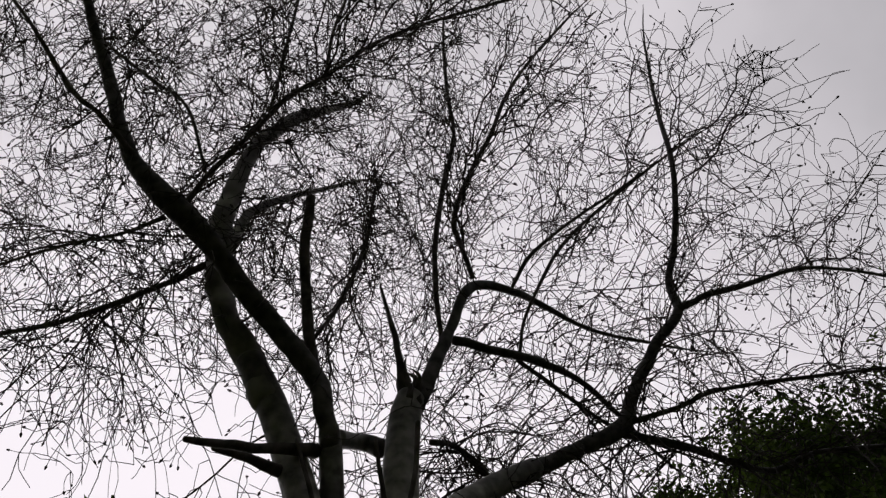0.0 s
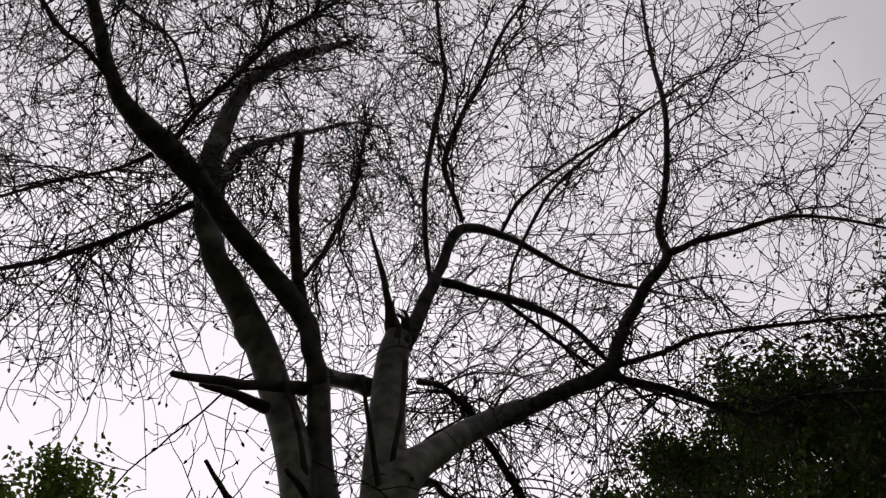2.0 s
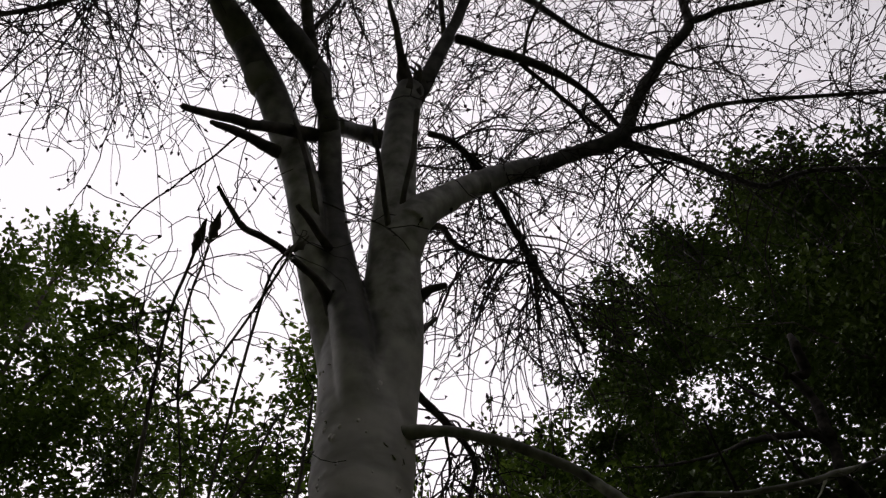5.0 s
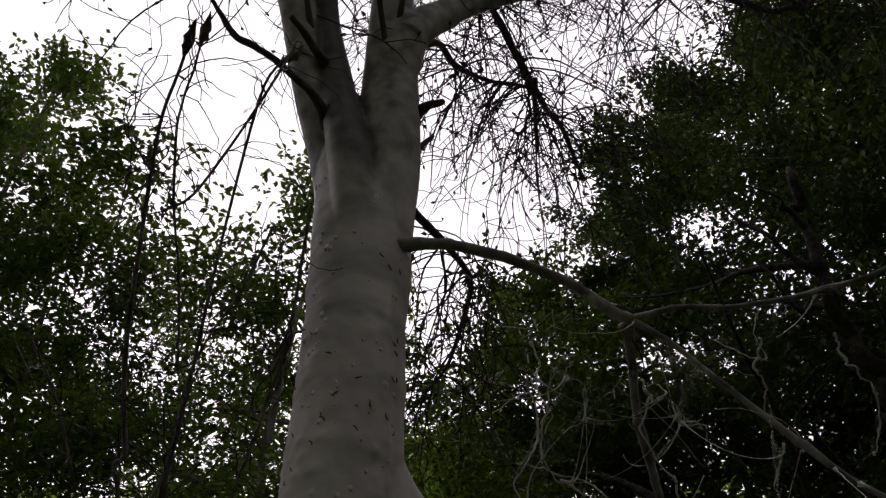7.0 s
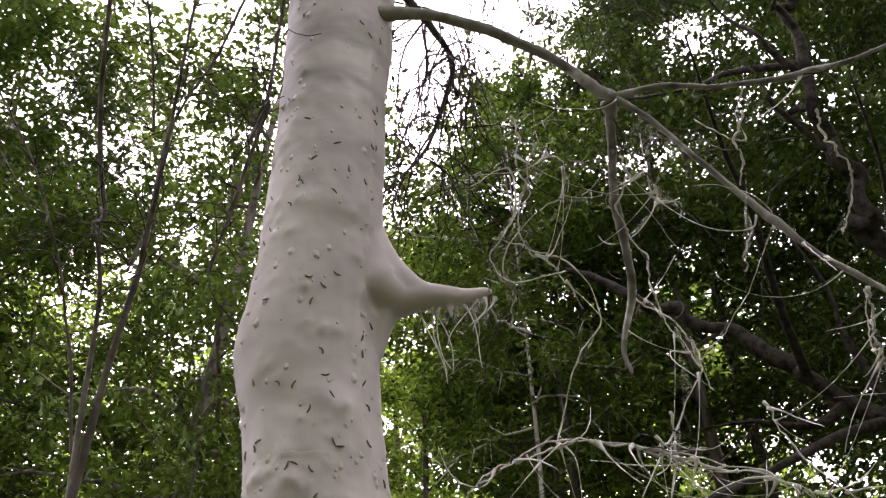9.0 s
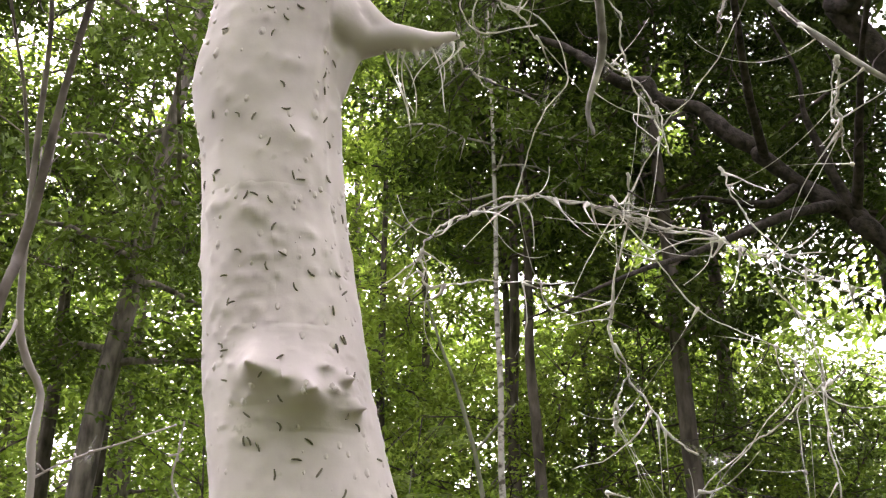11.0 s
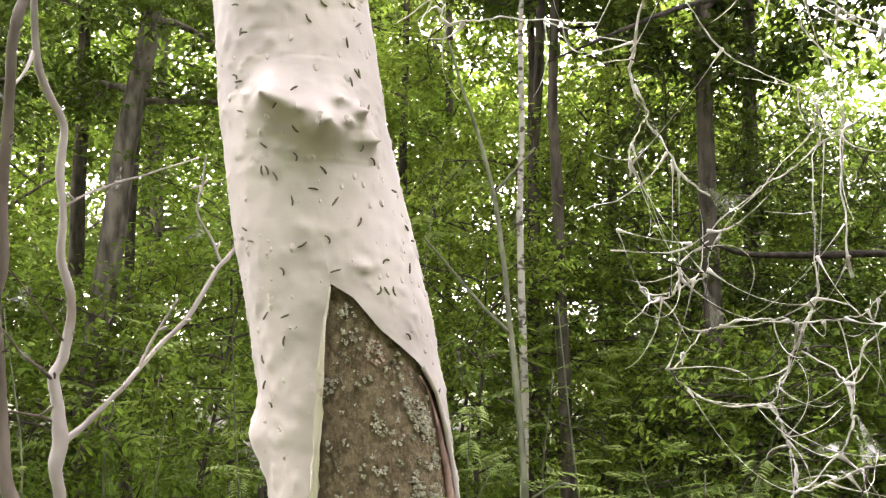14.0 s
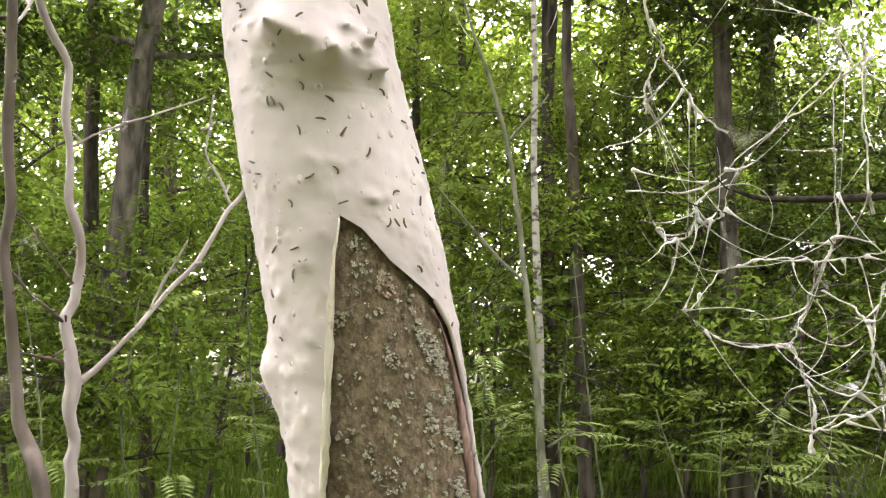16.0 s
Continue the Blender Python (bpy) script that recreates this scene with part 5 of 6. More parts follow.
STRAND_X = [(0.65, 1.95, 3.32, 0.0045), (0.68, 2.07, 3.24, 0.0054), (0.70, 2.09, 3.20, 0.0092), (0.75, 2.08, 3.20, 0.0038)]
STRAND_Y = [(0.89, 1.83, 3.35, 0.0068), (0.88, 1.88, 3.31, 0.0045), (0.90, 1.93, 3.26, 0.0068), (0.79, 1.92, 3.33, 0.0038)]
STRAND_Z = [(0.21, 1.71, 2.73, 0.0034), (0.23, 1.83, 2.72, 0.0054), (0.26, 1.88, 2.73, 0.0074), (0.31, 1.93, 2.74, 0.0032)]
WEB_STUB_NET = [(0.20, 1.91, 3.14, 0.0035), (0.30, 1.92, 3.20, 0.0057), (0.31, 1.99, 3.11, 0.0099), (0.24, 2.01, 3.00, 0.0062), (0.30, 2.04, 2.94, 0.0069), (0.43, 2.06, 2.98, 0.0049)]
WEB_LOW_TWIG = [(-0.25, 2.12, 1.43, 0.0024), (-0.21, 2.08, 1.41, 0.0029), (-0.18, 2.03, 1.40, 0.0029)]
DEADWOOD = [(1.22, 3.64, 1.99, 0.0100), (1.32, 3.63, 1.97, 0.0167), (1.51, 3.56, 1.96, 0.0178), (1.73, 3.47, 1.96, 0.0189), (1.93, 3.36, 1.95, 0.0200)]

spur_drape()

# Webbed twigs that hang under the low branch
HANGING_WEBS = [
    [(0.368, 1.869, 3.236, 0.0090), (0.346, 1.928, 3.202, 0.0084), (0.333, 1.985, 3.166, 0.0079), (0.324, 2.047, 3.119, 0.0073), (0.349, 2.101, 3.074, 0.0067), (0.398, 2.130, 3.057, 0.0062), (0.456, 2.179, 3.006, 0.0056), (0.486, 2.224, 2.964, 0.0051)],
    [(0.314, 1.867, 3.321, 0.0080), (0.334, 1.918, 3.292, 0.0072), (0.320, 1.977, 3.257, 0.0064), (0.355, 2.027, 3.223, 0.0056), (0.341, 2.079, 3.190, 0.0048)],
    [(0.607, 1.975, 3.208, 0.0090), (0.583, 2.041, 3.165, 0.0084), (0.604, 2.095, 3.120, 0.0079), (0.654, 2.148, 3.061, 0.0073), (0.675, 2.215, 2.987, 0.0067), (0.723, 2.273, 2.905, 0.0062), (0.780, 2.316, 2.837, 0.0056), (0.819, 2.357, 2.779, 0.0051)],
    [(0.763, 1.579, 3.046, 0.0080), (0.760, 1.637, 3.015, 0.0070), (0.778, 1.674, 2.995, 0.0060), (0.778, 1.726, 2.965, 0.0050)],
    [(0.788, 1.713, 2.873, 0.0070), (0.773, 1.775, 2.831, 0.0058), (0.775, 1.819, 2.802, 0.0047)],
    [(1.023, 1.816, 2.744, 0.0110), (1.036, 1.863, 2.697, 0.0096), (1.055, 1.906, 2.646, 0.0083), (1.068, 1.939, 2.618, 0.0069)],
    [(0.937, 1.613, 3.072, 0.0090), (0.954, 1.656, 3.046, 0.0082), (0.991, 1.687, 3.019, 0.0075), (1.027, 1.723, 2.985, 0.0067), (1.030, 1.785, 2.940, 0.0060), (1.024, 1.838, 2.908, 0.0052)],
    [(0.647, 1.906, 3.115, 0.0080), (0.660, 1.945, 3.094, 0.0070), (0.716, 1.954, 3.093, 0.0060), (0.717, 1.992, 3.076, 0.0050)],
    [(0.568, 1.873, 3.183, 0.0070), (0.590, 1.920, 3.151, 0.0061), (0.634, 1.917, 3.172, 0.0053), (0.616, 1.924, 3.202, 0.0044)],
    [(0.283, 2.076, 2.979, 0.0080), (0.302, 2.117, 2.949, 0.0070), (0.293, 2.169, 2.904, 0.0060), (0.326, 2.204, 2.878, 0.0050)],
    [(0.415, 1.897, 3.271, 0.0070), (0.399, 1.938, 3.258, 0.0063), (0.439, 1.962, 3.253, 0.0056), (0.445, 2.029, 3.202, 0.0049), (0.385, 2.079, 3.183, 0.0042)],
]
WEBBED = HANGING_WEBS + [STRAND_A, STRAND_B, STRAND_C, STRAND_D, STRAND_E, STRAND_F, STRAND_G, STRAND_H, STRAND_I, STRAND_J, STRAND_K, STRAND_L, STRAND_M, STRAND_N, STRAND_O, STRAND_P, STRAND_Q, STRAND_R, STRAND_S, STRAND_T, STRAND_U, STRAND_V, STRAND_W, STRAND_X, STRAND_Y, STRAND_Z, WEB_STUB_NET]


def webbed_twig(points, seed):
    """A kinked twig in a ragged sheath that flares at its knots."""
    rng = np.random.default_rng(seed)
    s = spline(points, 9)
    n = len(s)
    wob = rng.normal(0, 1, (n, 3))
    wob = (wob + np.roll(wob, 1, 0) + np.roll(wob, -1, 0)) / 3
    wob[0] = wob[-1] = 0
    near = np.abs((np.arange(n) % 9) - 4.5) / 4.5
    flare = 0.25 + 0.42 * near ** 4 * rng.uniform(0.3, 1.4, n // 9 + 1)[(np.arange(n) + 4) // 9 % (n // 9 + 1)]
    flare = np.convolve(np.pad(flare, 2, "edge"), np.ones(5) / 5, "valid")
    rad = np.maximum(s[:, 3] * flare * (1 + rng.normal(0, 0.06, n)), 0.0011)
    v, t = tube_arrays(s[:, :3] + wob * np.minimum(s[:, 3:4] * 0.8, 0.006), rad, 7, 0, 0.08, rng)
    return mesh_arrays("webbed_twig", v, t, M_SILK, True)


for i, pts in enumerate(WEBBED):
    put("webbed_twig", webbed_twig(pts, 200 + i), tree, "drooping twig sheathed in pale silk" if i == 0 else "")


def bare_side_twigs():
    """Fine dark twigs that the silk has left uncovered."""
    rng = np.random.default_rng(17)
    paths = [spline(p, 8) for p in WEBBED + [BRANCH_LOW_SIDE, BRANCH_LOW_OUT, BRANCH_LOW_HANG]]
    every = np.vstack([p[:, :3] for p in paths])
    verts, tris, count = [], [], 0
    for i in range(90):
        p = every[int(rng.integers(len(every)))].copy()
        d = rng.normal(0, 1, 3)
        d[2] -= 0.2
        d /= np.linalg.norm(d)
        turn = rng.normal(0, 0.15, 3)
        k, seg = int(rng.integers(6, 13)), rng.uniform(0.012, 0.03)
        path = [p]
        for q in range(k):
            d = d + turn + rng.normal(0, 0.10, 3)
            d /= np.linalg.norm(d)
            p = p + d * seg
            path.append(p)
        v, t = tube_arrays(np.array(path), np.linspace(rng.uniform(0.0014, 0.0026), 0.0008, k + 1), 4, count)
        verts.append(v), tris.append(t)
        count += len(v)
    ob = put("bare_side_twigs", mesh_arrays("bare_side_twigs", np.vstack(verts), np.concatenate(tris), M_TWIG, True), tree, "fine dark bare twigs")
    ob["kind"] = "stuff"


bare_side_twigs()


def loose_silk():
    """Curled side twigs, threads and small torn membranes between the webbed twigs."""
    rng = np.random.default_rng(9)
    paths = [spline(p, 8) for p in WEBBED + [BRANCH_LOW_SIDE, BRANCH_LOW_OUT, BRANCH_LOW_HANG]]
    every = np.vstack([p[:, :3] for p in paths])
    every = every[(every[:, 2] < 2.7) | (rng.random(len(every)) < 0.35)]
    verts, tris, count = [], [], 0
    for i in range(64):
        p = every[int(rng.integers(len(every)))].copy()
        d = rng.normal(0, 1, 3)
        d[2] -= 0.3
        d /= np.linalg.norm(d)
        turn = rng.normal(0, 0.20, 3)
        k, seg = int(rng.integers(6, 12)), rng.uniform(0.015, 0.035)
        path = [p]
        for q in range(k):
            d = d + turn + rng.normal(0, 0.10, 3)
            d /= np.linalg.norm(d)
            p = p + d * seg
            path.append(p)
        r = np.linspace(rng.uniform(0.0014, 0.0028), 0.0008, k + 1) + rng.uniform(0.002, 0.007) * np.exp(-np.arange(k + 1) * seg / 0.016)
        v, t = tube_arrays(np.array(path), r, 4, count)
        verts.append(v), tris.append(t)
        count += len(v)
    made = 0
    while made < 55:
        a, b = every[rng.integers(len(every), size=2)]
        gap = np.linalg.norm(a - b)
        if not 0.06 < gap < 0.38:
            continue
        made += 1
        u = np.linspace(0, 1, 15)[:, None]
        path = a + (b - a) * u
        path[:, 2] -= (gap * rng.uniform(0.02, 0.22) * 4 * u * (1 - u))[:, 0]
        r = 0.0008 + rng.uniform(0.002, 0.007) * np.exp(-np.minimum(u, 1 - u)[:, 0] * gap / 0.018)
        v, t = tube_arrays(path, r, 4, count)
        verts.append(v), tris.append(t)
        count += len(v)
    ob = put("silk_threads", mesh_arrays("silk_threads", np.vstack(verts), np.concatenate(tris), M_SILK, True), tree, "curled silky twigs and threads")
    ob["kind"] = "stuff"
    # sheets stretched in the forks
    for i in range(90):
        p = paths[int(rng.integers(len(paths)))]
        k = int(rng.integers(1, len(p) - 5))
        a, b = p[k, :3], p[min(k + int(rng.integers(2, 5)), len(p) - 1), :3]
        others = every[(np.linalg.norm(every - a, axis=1) < 0.15) & (np.linalg.norm(every - a, axis=1) > 0.04) & (np.linalg.norm(every - b, axis=1) > 0.03)]
        if len(others):
            c = others[int(rng.integers(len(others)))]
        else:
            c = (a + b) / 2 + rng.normal(0, 0.03, 3) - np.array((0, 0, 0.03))
        n = 6
        verts, faces, index = [], [], {}
        mid = (a + b + c) / 3
        nrm = np.cross(b - a, c - a)
        nrm /= np.linalg.norm(nrm) + 1e-9
        for u in range(n + 1):
            for w in range(n + 1 - u):
                x = 1 - (u + w) / n
                q = a * x + b * u / n + c * w / n
                edge = min(x, u / n, w / n)
                pinch = 0.5 * (1 - max(x, u / n, w / n))
                q = q + (mid - q) * pinch + nrm * 0.006 * math.sin(9 * x + 7 * u)
                index[u, w] = len(verts)
                verts.append(q)
        for u in range(n):
            for w in range(n - u):
                faces.append((index[u, w], index[u + 1, w], index[u, w + 1]))
                if u + w < n - 1:
                    faces.append((index[u + 1, w], index[u + 1, w + 1], index[u, w + 1]))
        put("silk_membrane", mesh_from("silk_membrane", verts, faces, M_MEMBRANE), tree)


loose_silk()


def hooked_webs():
    """Side twigs bent into hooks by the silk, each with a small sail drawn across its root."""
    rng = np.random.default_rng(33)
    every = np.vstack([spline(p, 8)[:, :3] for p in WEBBED + [BRANCH_LOW_SIDE, BRANCH_LOW_OUT, BRANCH_LOW_HANG]])
    every = every[(every[:, 2] < 2.7) | (rng.random(len(every)) < 0.3)]
    verts, tris, count = [], [], 0
    for i in range(42):
        p = every[int(rng.integers(len(every)))].copy()
        d = rng.normal(0, 0.8, 3) + (0.1, 0.0, -0.8)
        d /= np.linalg.norm(d)
        axis = np.cross(d, rng.normal(0, 1, 3))
        axis /= np.linalg.norm(axis)
        k, long = 16, rng.uniform(0.10, 0.36)
        bend = rng.uniform(0.7, 2.9) / k * rng.choice((-1, 1))
        path = [p]
        for q in range(k):
            d = d + np.cross(axis, d) * bend + rng.normal(0, 0.035, 3)
            d /= np.linalg.norm(d)
            path.append(path[-1] + d * long / k)
        path = np.array(path)
        u = np.linspace(0, 1, k + 1)
        thick = rng.uniform(0.0008, 0.0019)
        r = thick * (1 - 0.6 * u) + rng.uniform(0.0015, 0.006) * np.exp(-u * long / 0.012) + thick * 0.9 * np.exp(-((u - rng.uniform(0.4, 0.9)) / 0.06) ** 2)
        v, t = tube_arrays(path, r, 6, count, 0.05, rng)
        verts.append(v), tris.append(t)
        count += len(v)
        if i % 2 == 0:
            # the sail spans the hook's root and sags towards its chord
            last = int(rng.integers(6, 12))
            a, b = path[0], path[last]
            sheet, faces = [], []
            for q in range(last + 1):
                w = q / last
                inner = a + (b - a) * w + (path[q] - (a + (b - a) * w)) * (0.35 + 0.5 * abs(2 * w - 1))
                for e in range(4):
                    sheet.append(path[q] + (inner - path[q]) * e / 3 + rng.normal(0, 0.0012, 3))
            for q in range(last):
                for e in range(3):
                    c = q * 4 + e
                    faces.append((c, c + 1, c + 5, c + 4))
            put("silk_membrane", mesh_from("silk_membrane", sheet, faces, M_MEMBRANE), tree)
    ob = put("hooked_twigs", mesh_arrays("hooked_twigs", np.vstack(verts), np.concatenate(tris), M_SILK, True), tree, "small side twigs bent into hooks and sheathed in silk")
    ob["kind"] = "stuff"


hooked_webs()


def sapling(name, label, stems, root, mat, seed):
    stems = [[(x, y, z, r * (0.78 if len(p) > 8 else 0.66)) for x, y, z, r in p] for p in stems]
    rng = np.random.default_rng(seed)
    thing = tagged(new(name), label, "sapling")
    thing.location = (root[0], root[1], 0)
    inv = Matrix.Translation((-root[0], -root[1], 0))
    for i, pts in enumerate(stems):
        if i == 0:
            x, y, z, r = pts[0]
            pts = [(root[0], root[1], -0.05, r * 1.5), (x * 0.6 + root[0] * 0.4, y * 0.6 + root[1] * 0.4, z * 0.55, r * 1.25)] + pts
        bent = spline(pts, 2)
        kink = rng.normal(0, 1, (len(bent), 3)) * np.minimum(0.006, bent[:, 3:4] * 0.36)
        kink[0] = kink[-1] = 0
        bent[:, :3] += kink
        me = limb_mesh("stem", bent, mat, 9, 4, 0.12, seed + i)
        me.transform(inv)
        put("stem" if len(pts) > 8 else "side_branch", me, thing)
        # buds and short spurs up the stem
        for k in range(int(len(bent) * 0.5)):
            q = bent[int(rng.integers(1, len(bent)))]
            d = rng.normal(0, 1, 3) + (0, 0, 0.5)
            d /= np.linalg.norm(d)
            long = rng.uniform(0.008, 0.035)
            path = q[:3] + d * np.array((0, 0.4, 0.8, 1.0))[:, None] * long - (root[0], root[1], 0)
            v, t = tube_arrays(path, (q[3] * 0.5 + 0.001, 0.0022, 0.0034, 0.0012), 5)
            put("bud", mesh_arrays("bud", v, t, mat, True), thing)
        # knotted cocoons at the high tips
        if pts[-1][2] > 3.4 and len(pts) > 5:
            tip, step = bent[-1][:3], bent[-1][:3] - bent[-2][:3]
            step /= np.linalg.norm(step)
            path = tip + step * np.linspace(-0.05, 0.035, 9)[:, None] - (root[0], root[1], 0)
            v, t = tube_arrays(path, np.array((0.004, 0.007, 0.011, 0.010, 0.013, 0.009, 0.006, 0.004, 0.001)), 8, 0, 0.16, rng)
            put("cocoon", mesh_arrays("cocoon", v, t, M_SAPLING_DARK, True), thing)
        # hair-thin twigs up high
        verts, tris, count = [], [], 0
        for q in bent[bent[:, 2] > 2.75]:
            for k in range(3):
                p, d = q[:3] - (root[0], root[1], 0), rng.normal(0, 1, 3) + (0, -0.2, 0.3)
                path = [p]
                long = rng.uniform(0.012, 0.045)
                for e in range(7):
                    d = d / np.linalg.norm(d) + rng.normal(0, 0.28, 3) + (0, 0, -0.1)
                    path.append(path[-1] + d / np.linalg.norm(d) * long)
                v, t = tube_arrays(np.array(path), (0.0018, 0.0016, 0.0015, 0.0014, 0.0013, 0.0012, 0.0011, 0.0010), 4, count)
                verts.append(v), tris.append(t)
                count += len(v)
        if verts:
            put("twig_spray", mesh_arrays("twig_spray", np.vstack(verts), np.concatenate(tris), M_TWIG, True), thing)["kind"] = "stuff"
        # rags of film caught on the stem
        for k in range(max(1, len(bent) // 9)):
            q = bent[int(rng.integers(1, len(bent)))][:3] - (root[0], root[1], 0)
            a = rng.uniform(0, 6.28)
            out = np.array((math.cos(a), 0.5 * math.sin(a), rng.uniform(-1.0, 0.2))) * rng.uniform(0.025, 0.06)
            up = np.array((0, 0, rng.uniform(0.03, 0.08)))
            verts, faces = [], []
            for u in range(5):
                w = (1 - u / 4) ** 1.8
                for e in range(5):
                    verts.append(q + out * u / 4 + up * w * (e / 4 - 0.5) + (0, 0.006 * math.sin(3 * u + 2 * e + k), 0))
            for u in range(4):
                for e in range(4):
                    c = u * 5 + e
                    faces.append((c, c + 1, c + 6, c + 5))
            put("silk_rag", mesh_from("silk_rag", verts, faces, M_MEMBRANE), thing)
    return thing


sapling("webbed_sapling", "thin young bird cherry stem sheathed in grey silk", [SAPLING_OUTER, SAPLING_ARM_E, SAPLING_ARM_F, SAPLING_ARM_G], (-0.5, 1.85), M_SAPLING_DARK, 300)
sapling("webbed_sapling", "pale forked bird cherry sapling sheathed in pinkish silk", [SAPLING_PALE, SAPLING_TWIG, SAPLING_ARCH, SAPLING_FORK, SAPLING_ARM, SAPLING_ARM_B, SAPLING_ARM_C, SAPLING_ARM_D, SAPLING_TOP, WEB_LOW_TWIG, SAPLING_EXTRA, SAPLING_EXTRA_B, SAPLING_EXTRA_C], (-0.63, 2.1), M_SAPLING, 330)


# ---------------------------------------------------------------- leaves and forest
def leaf_arrays(base, direction, length, width, rng, rounded=False):
    """Folded pointed leaves: two triangles each, or four where they are rounded."""
    k = len(base)
    direction = direction / (np.linalg.norm(direction, axis=1)[:, None] + 1e-9)
    ref = rng.normal(0, 0.32, (k, 3)) + (0, 0, 1)
    side = np.cross(direction, ref)
    side /= np.linalg.norm(side, axis=1)[:, None] + 1e-9
    up = np.cross(side, direction)
    fold = up * (width * rng.uniform(0.02, 0.25, k))[:, None]
    tip = base + direction * length[:, None] - up * (length * rng.uniform(0, 0.25, k))[:, None]
    half = side * (width / 2)[:, None]
    i = np.arange(k)[:, None]
    if not rounded:
        mid = base + direction * (length * 0.45)[:, None]
        v = np.stack([base, mid - half + fold, tip, mid + half + fold], 1).reshape(-1, 3)
        return v, np.concatenate([i * 4 + [0, 1, 2], i * 4 + [0, 2, 3]])
    low = base + direction * (length * 0.25)[:, None]
    high = base + direction * (length * 0.66)[:, None] - up * (length * 0.03)[:, None]
    v = np.stack([base, low - half * 0.85 + fold, high - half * 0.8 + fold, tip, high + half * 0.8 + fold, low + half * 0.85 + fold], 1).reshape(-1, 3)
    i = i * 6
    return v, np.concatenate([i + [0, 1, 2], i + [0, 2, 3], i + [0, 3, 4], i + [0, 4, 5]])


def sprigs(centres, outward, per, reach, leaf, rng, rounded=False):
    """Leaves set along short sprigs, held level."""
    k = len(centres)
    axis = outward / (np.linalg.norm(outward, axis=1)[:, None] + 1e-9) + rng.normal(0, 0.55, (k, 3)) + (0, 0, -0.15)
    axis[:, 2] *= 0.5
    axis /= np.linalg.norm(axis, axis=1)[:, None]
    along = rng.uniform(-0.5, 0.5, (k, per, 1)) * reach
    base = centres[:, None] + axis[:, None] * along + rng.normal(0, reach * 0.10, (k, per, 3)) * (1, 1, 0.5)
    d = axis[:, None] * 0.6 + rng.normal(0, 0.6, (k, per, 3)) * (1, 1, 0.45) + (0, 0, -0.16)
    m = k * per
    return leaf_arrays(base.reshape(m, 3), d.reshape(m, 3), rng.uniform(0.6, 1.3, m) * leaf, rng.uniform(0.42, 0.62, m) * leaf, rng, rounded)


def forest_tree(name, label, x, y, height, base, radius, leaves, leaf, mat, girth, lean=(0, 0), seed=1, bark=None, flat=1.0, category="tree", per=12, fine=True):
    rng = np.random.default_rng(seed)
    thing = tagged(new(name), label, category)
    thing.location = (x, y, 0)
    z = np.linspace(-0.1, height * 0.96, 14)
    u = np.clip(z / height, 0, 1)
    wob = np.cumsum(rng.normal(0, 0.02, (14, 2)), 0) * height / 10
    wob -= wob[0]
    path = np.stack([lean[0] * u ** 1.2 + wob[:, 0], lean[1] * u ** 1.2 + wob[:, 1], z], 1)
    rad = girth * (1 - 0.88 * u) * (1 + 0.35 * np.exp(-np.maximum(z, 0) / 0.25))
    v, t = tube_arrays(path, rad, 10, 0, 0.04, rng)
    put("trunk", mesh_arrays("trunk", v, t, bark or M_TRUNK, True), thing)
    verts, tris, count, spots, ways = [], [], 0, [], []
    number = int(10 + height * 2)
    for i in range(number):
        h = base + (height * 0.95 - base) * ((i + rng.uniform(0, 0.9)) / number)
        q = (h - base) / (height - base)
        reach = radius * (0.35 + 0.9 * math.sin(math.pi * min(1, 0.18 + 0.78 * q))) * rng.uniform(0.65, 1.1)
        a = i * 2.4 + rng.uniform(-0.5, 0.5)
        p0 = np.array([np.interp(h, z, path[:, k]) for k in range(3)])
        d = np.array((math.cos(a), math.sin(a) * flat, rng.uniform(0.1, 0.65)))
        d /= np.linalg.norm(d)
        pts, p = [p0], p0
        for s in range(6):
            d = d + rng.normal(0, 0.16, 3) + (0, 0, -0.04)
            d /= np.linalg.norm(d)
            p = p + d * reach / 6
            pts.append(p)
        pts = np.array(pts)
        v, t = tube_arrays(pts, np.linspace(max(0.008, girth * 0.3 * (1 - 0.7 * q)), 0.004, 7), 5 if fine else 3, count)
        verts.append(v), tris.append(t)
        count += len(v)
        for s in range(2, 7):
            spots.append(pts[s])
            ways.append(d)
            for w in range(2):
                e = d + rng.normal(0, 0.8, 3)
                e /= np.linalg.norm(e)
                far = pts[s] + e * reach * rng.uniform(0.15, 0.42)
                if fine:
                    v, t = tube_arrays(np.linspace(pts[s], far, 3), (0.006, 0.004, 0.002), 3, count)
                    verts.append(v), tris.append(t)
                    count += len(v)
                for b in range(3):
                    spots.append(pts[s] + (far - pts[s]) * (0.4 + 0.35 * b))
                    ways.append(e)
    put("branchwork", mesh_arrays("branchwork", np.vstack(verts), np.concatenate(tris), bark or M_TRUNK, True), thing)["kind"] = "stuff"
    spots, ways = np.array(spots), np.array(ways)
    pick = rng.integers(len(spots), size=leaves // per)
    cen = spots[pick] + rng.normal(0, radius * 0.10, (len(pick), 3))
    cen[:, 2] = np.maximum(cen[:, 2], 0.12 if y > 7 else 0.62)
    v, t = sprigs(cen, ways[pick], per, leaf * 4.5, leaf, rng, category == "shrub" and y < 5.4)
    crown = put("crown", mesh_arrays("crown", v, t, mat), thing)
    crown["kind"] = "stuff"
    return thing


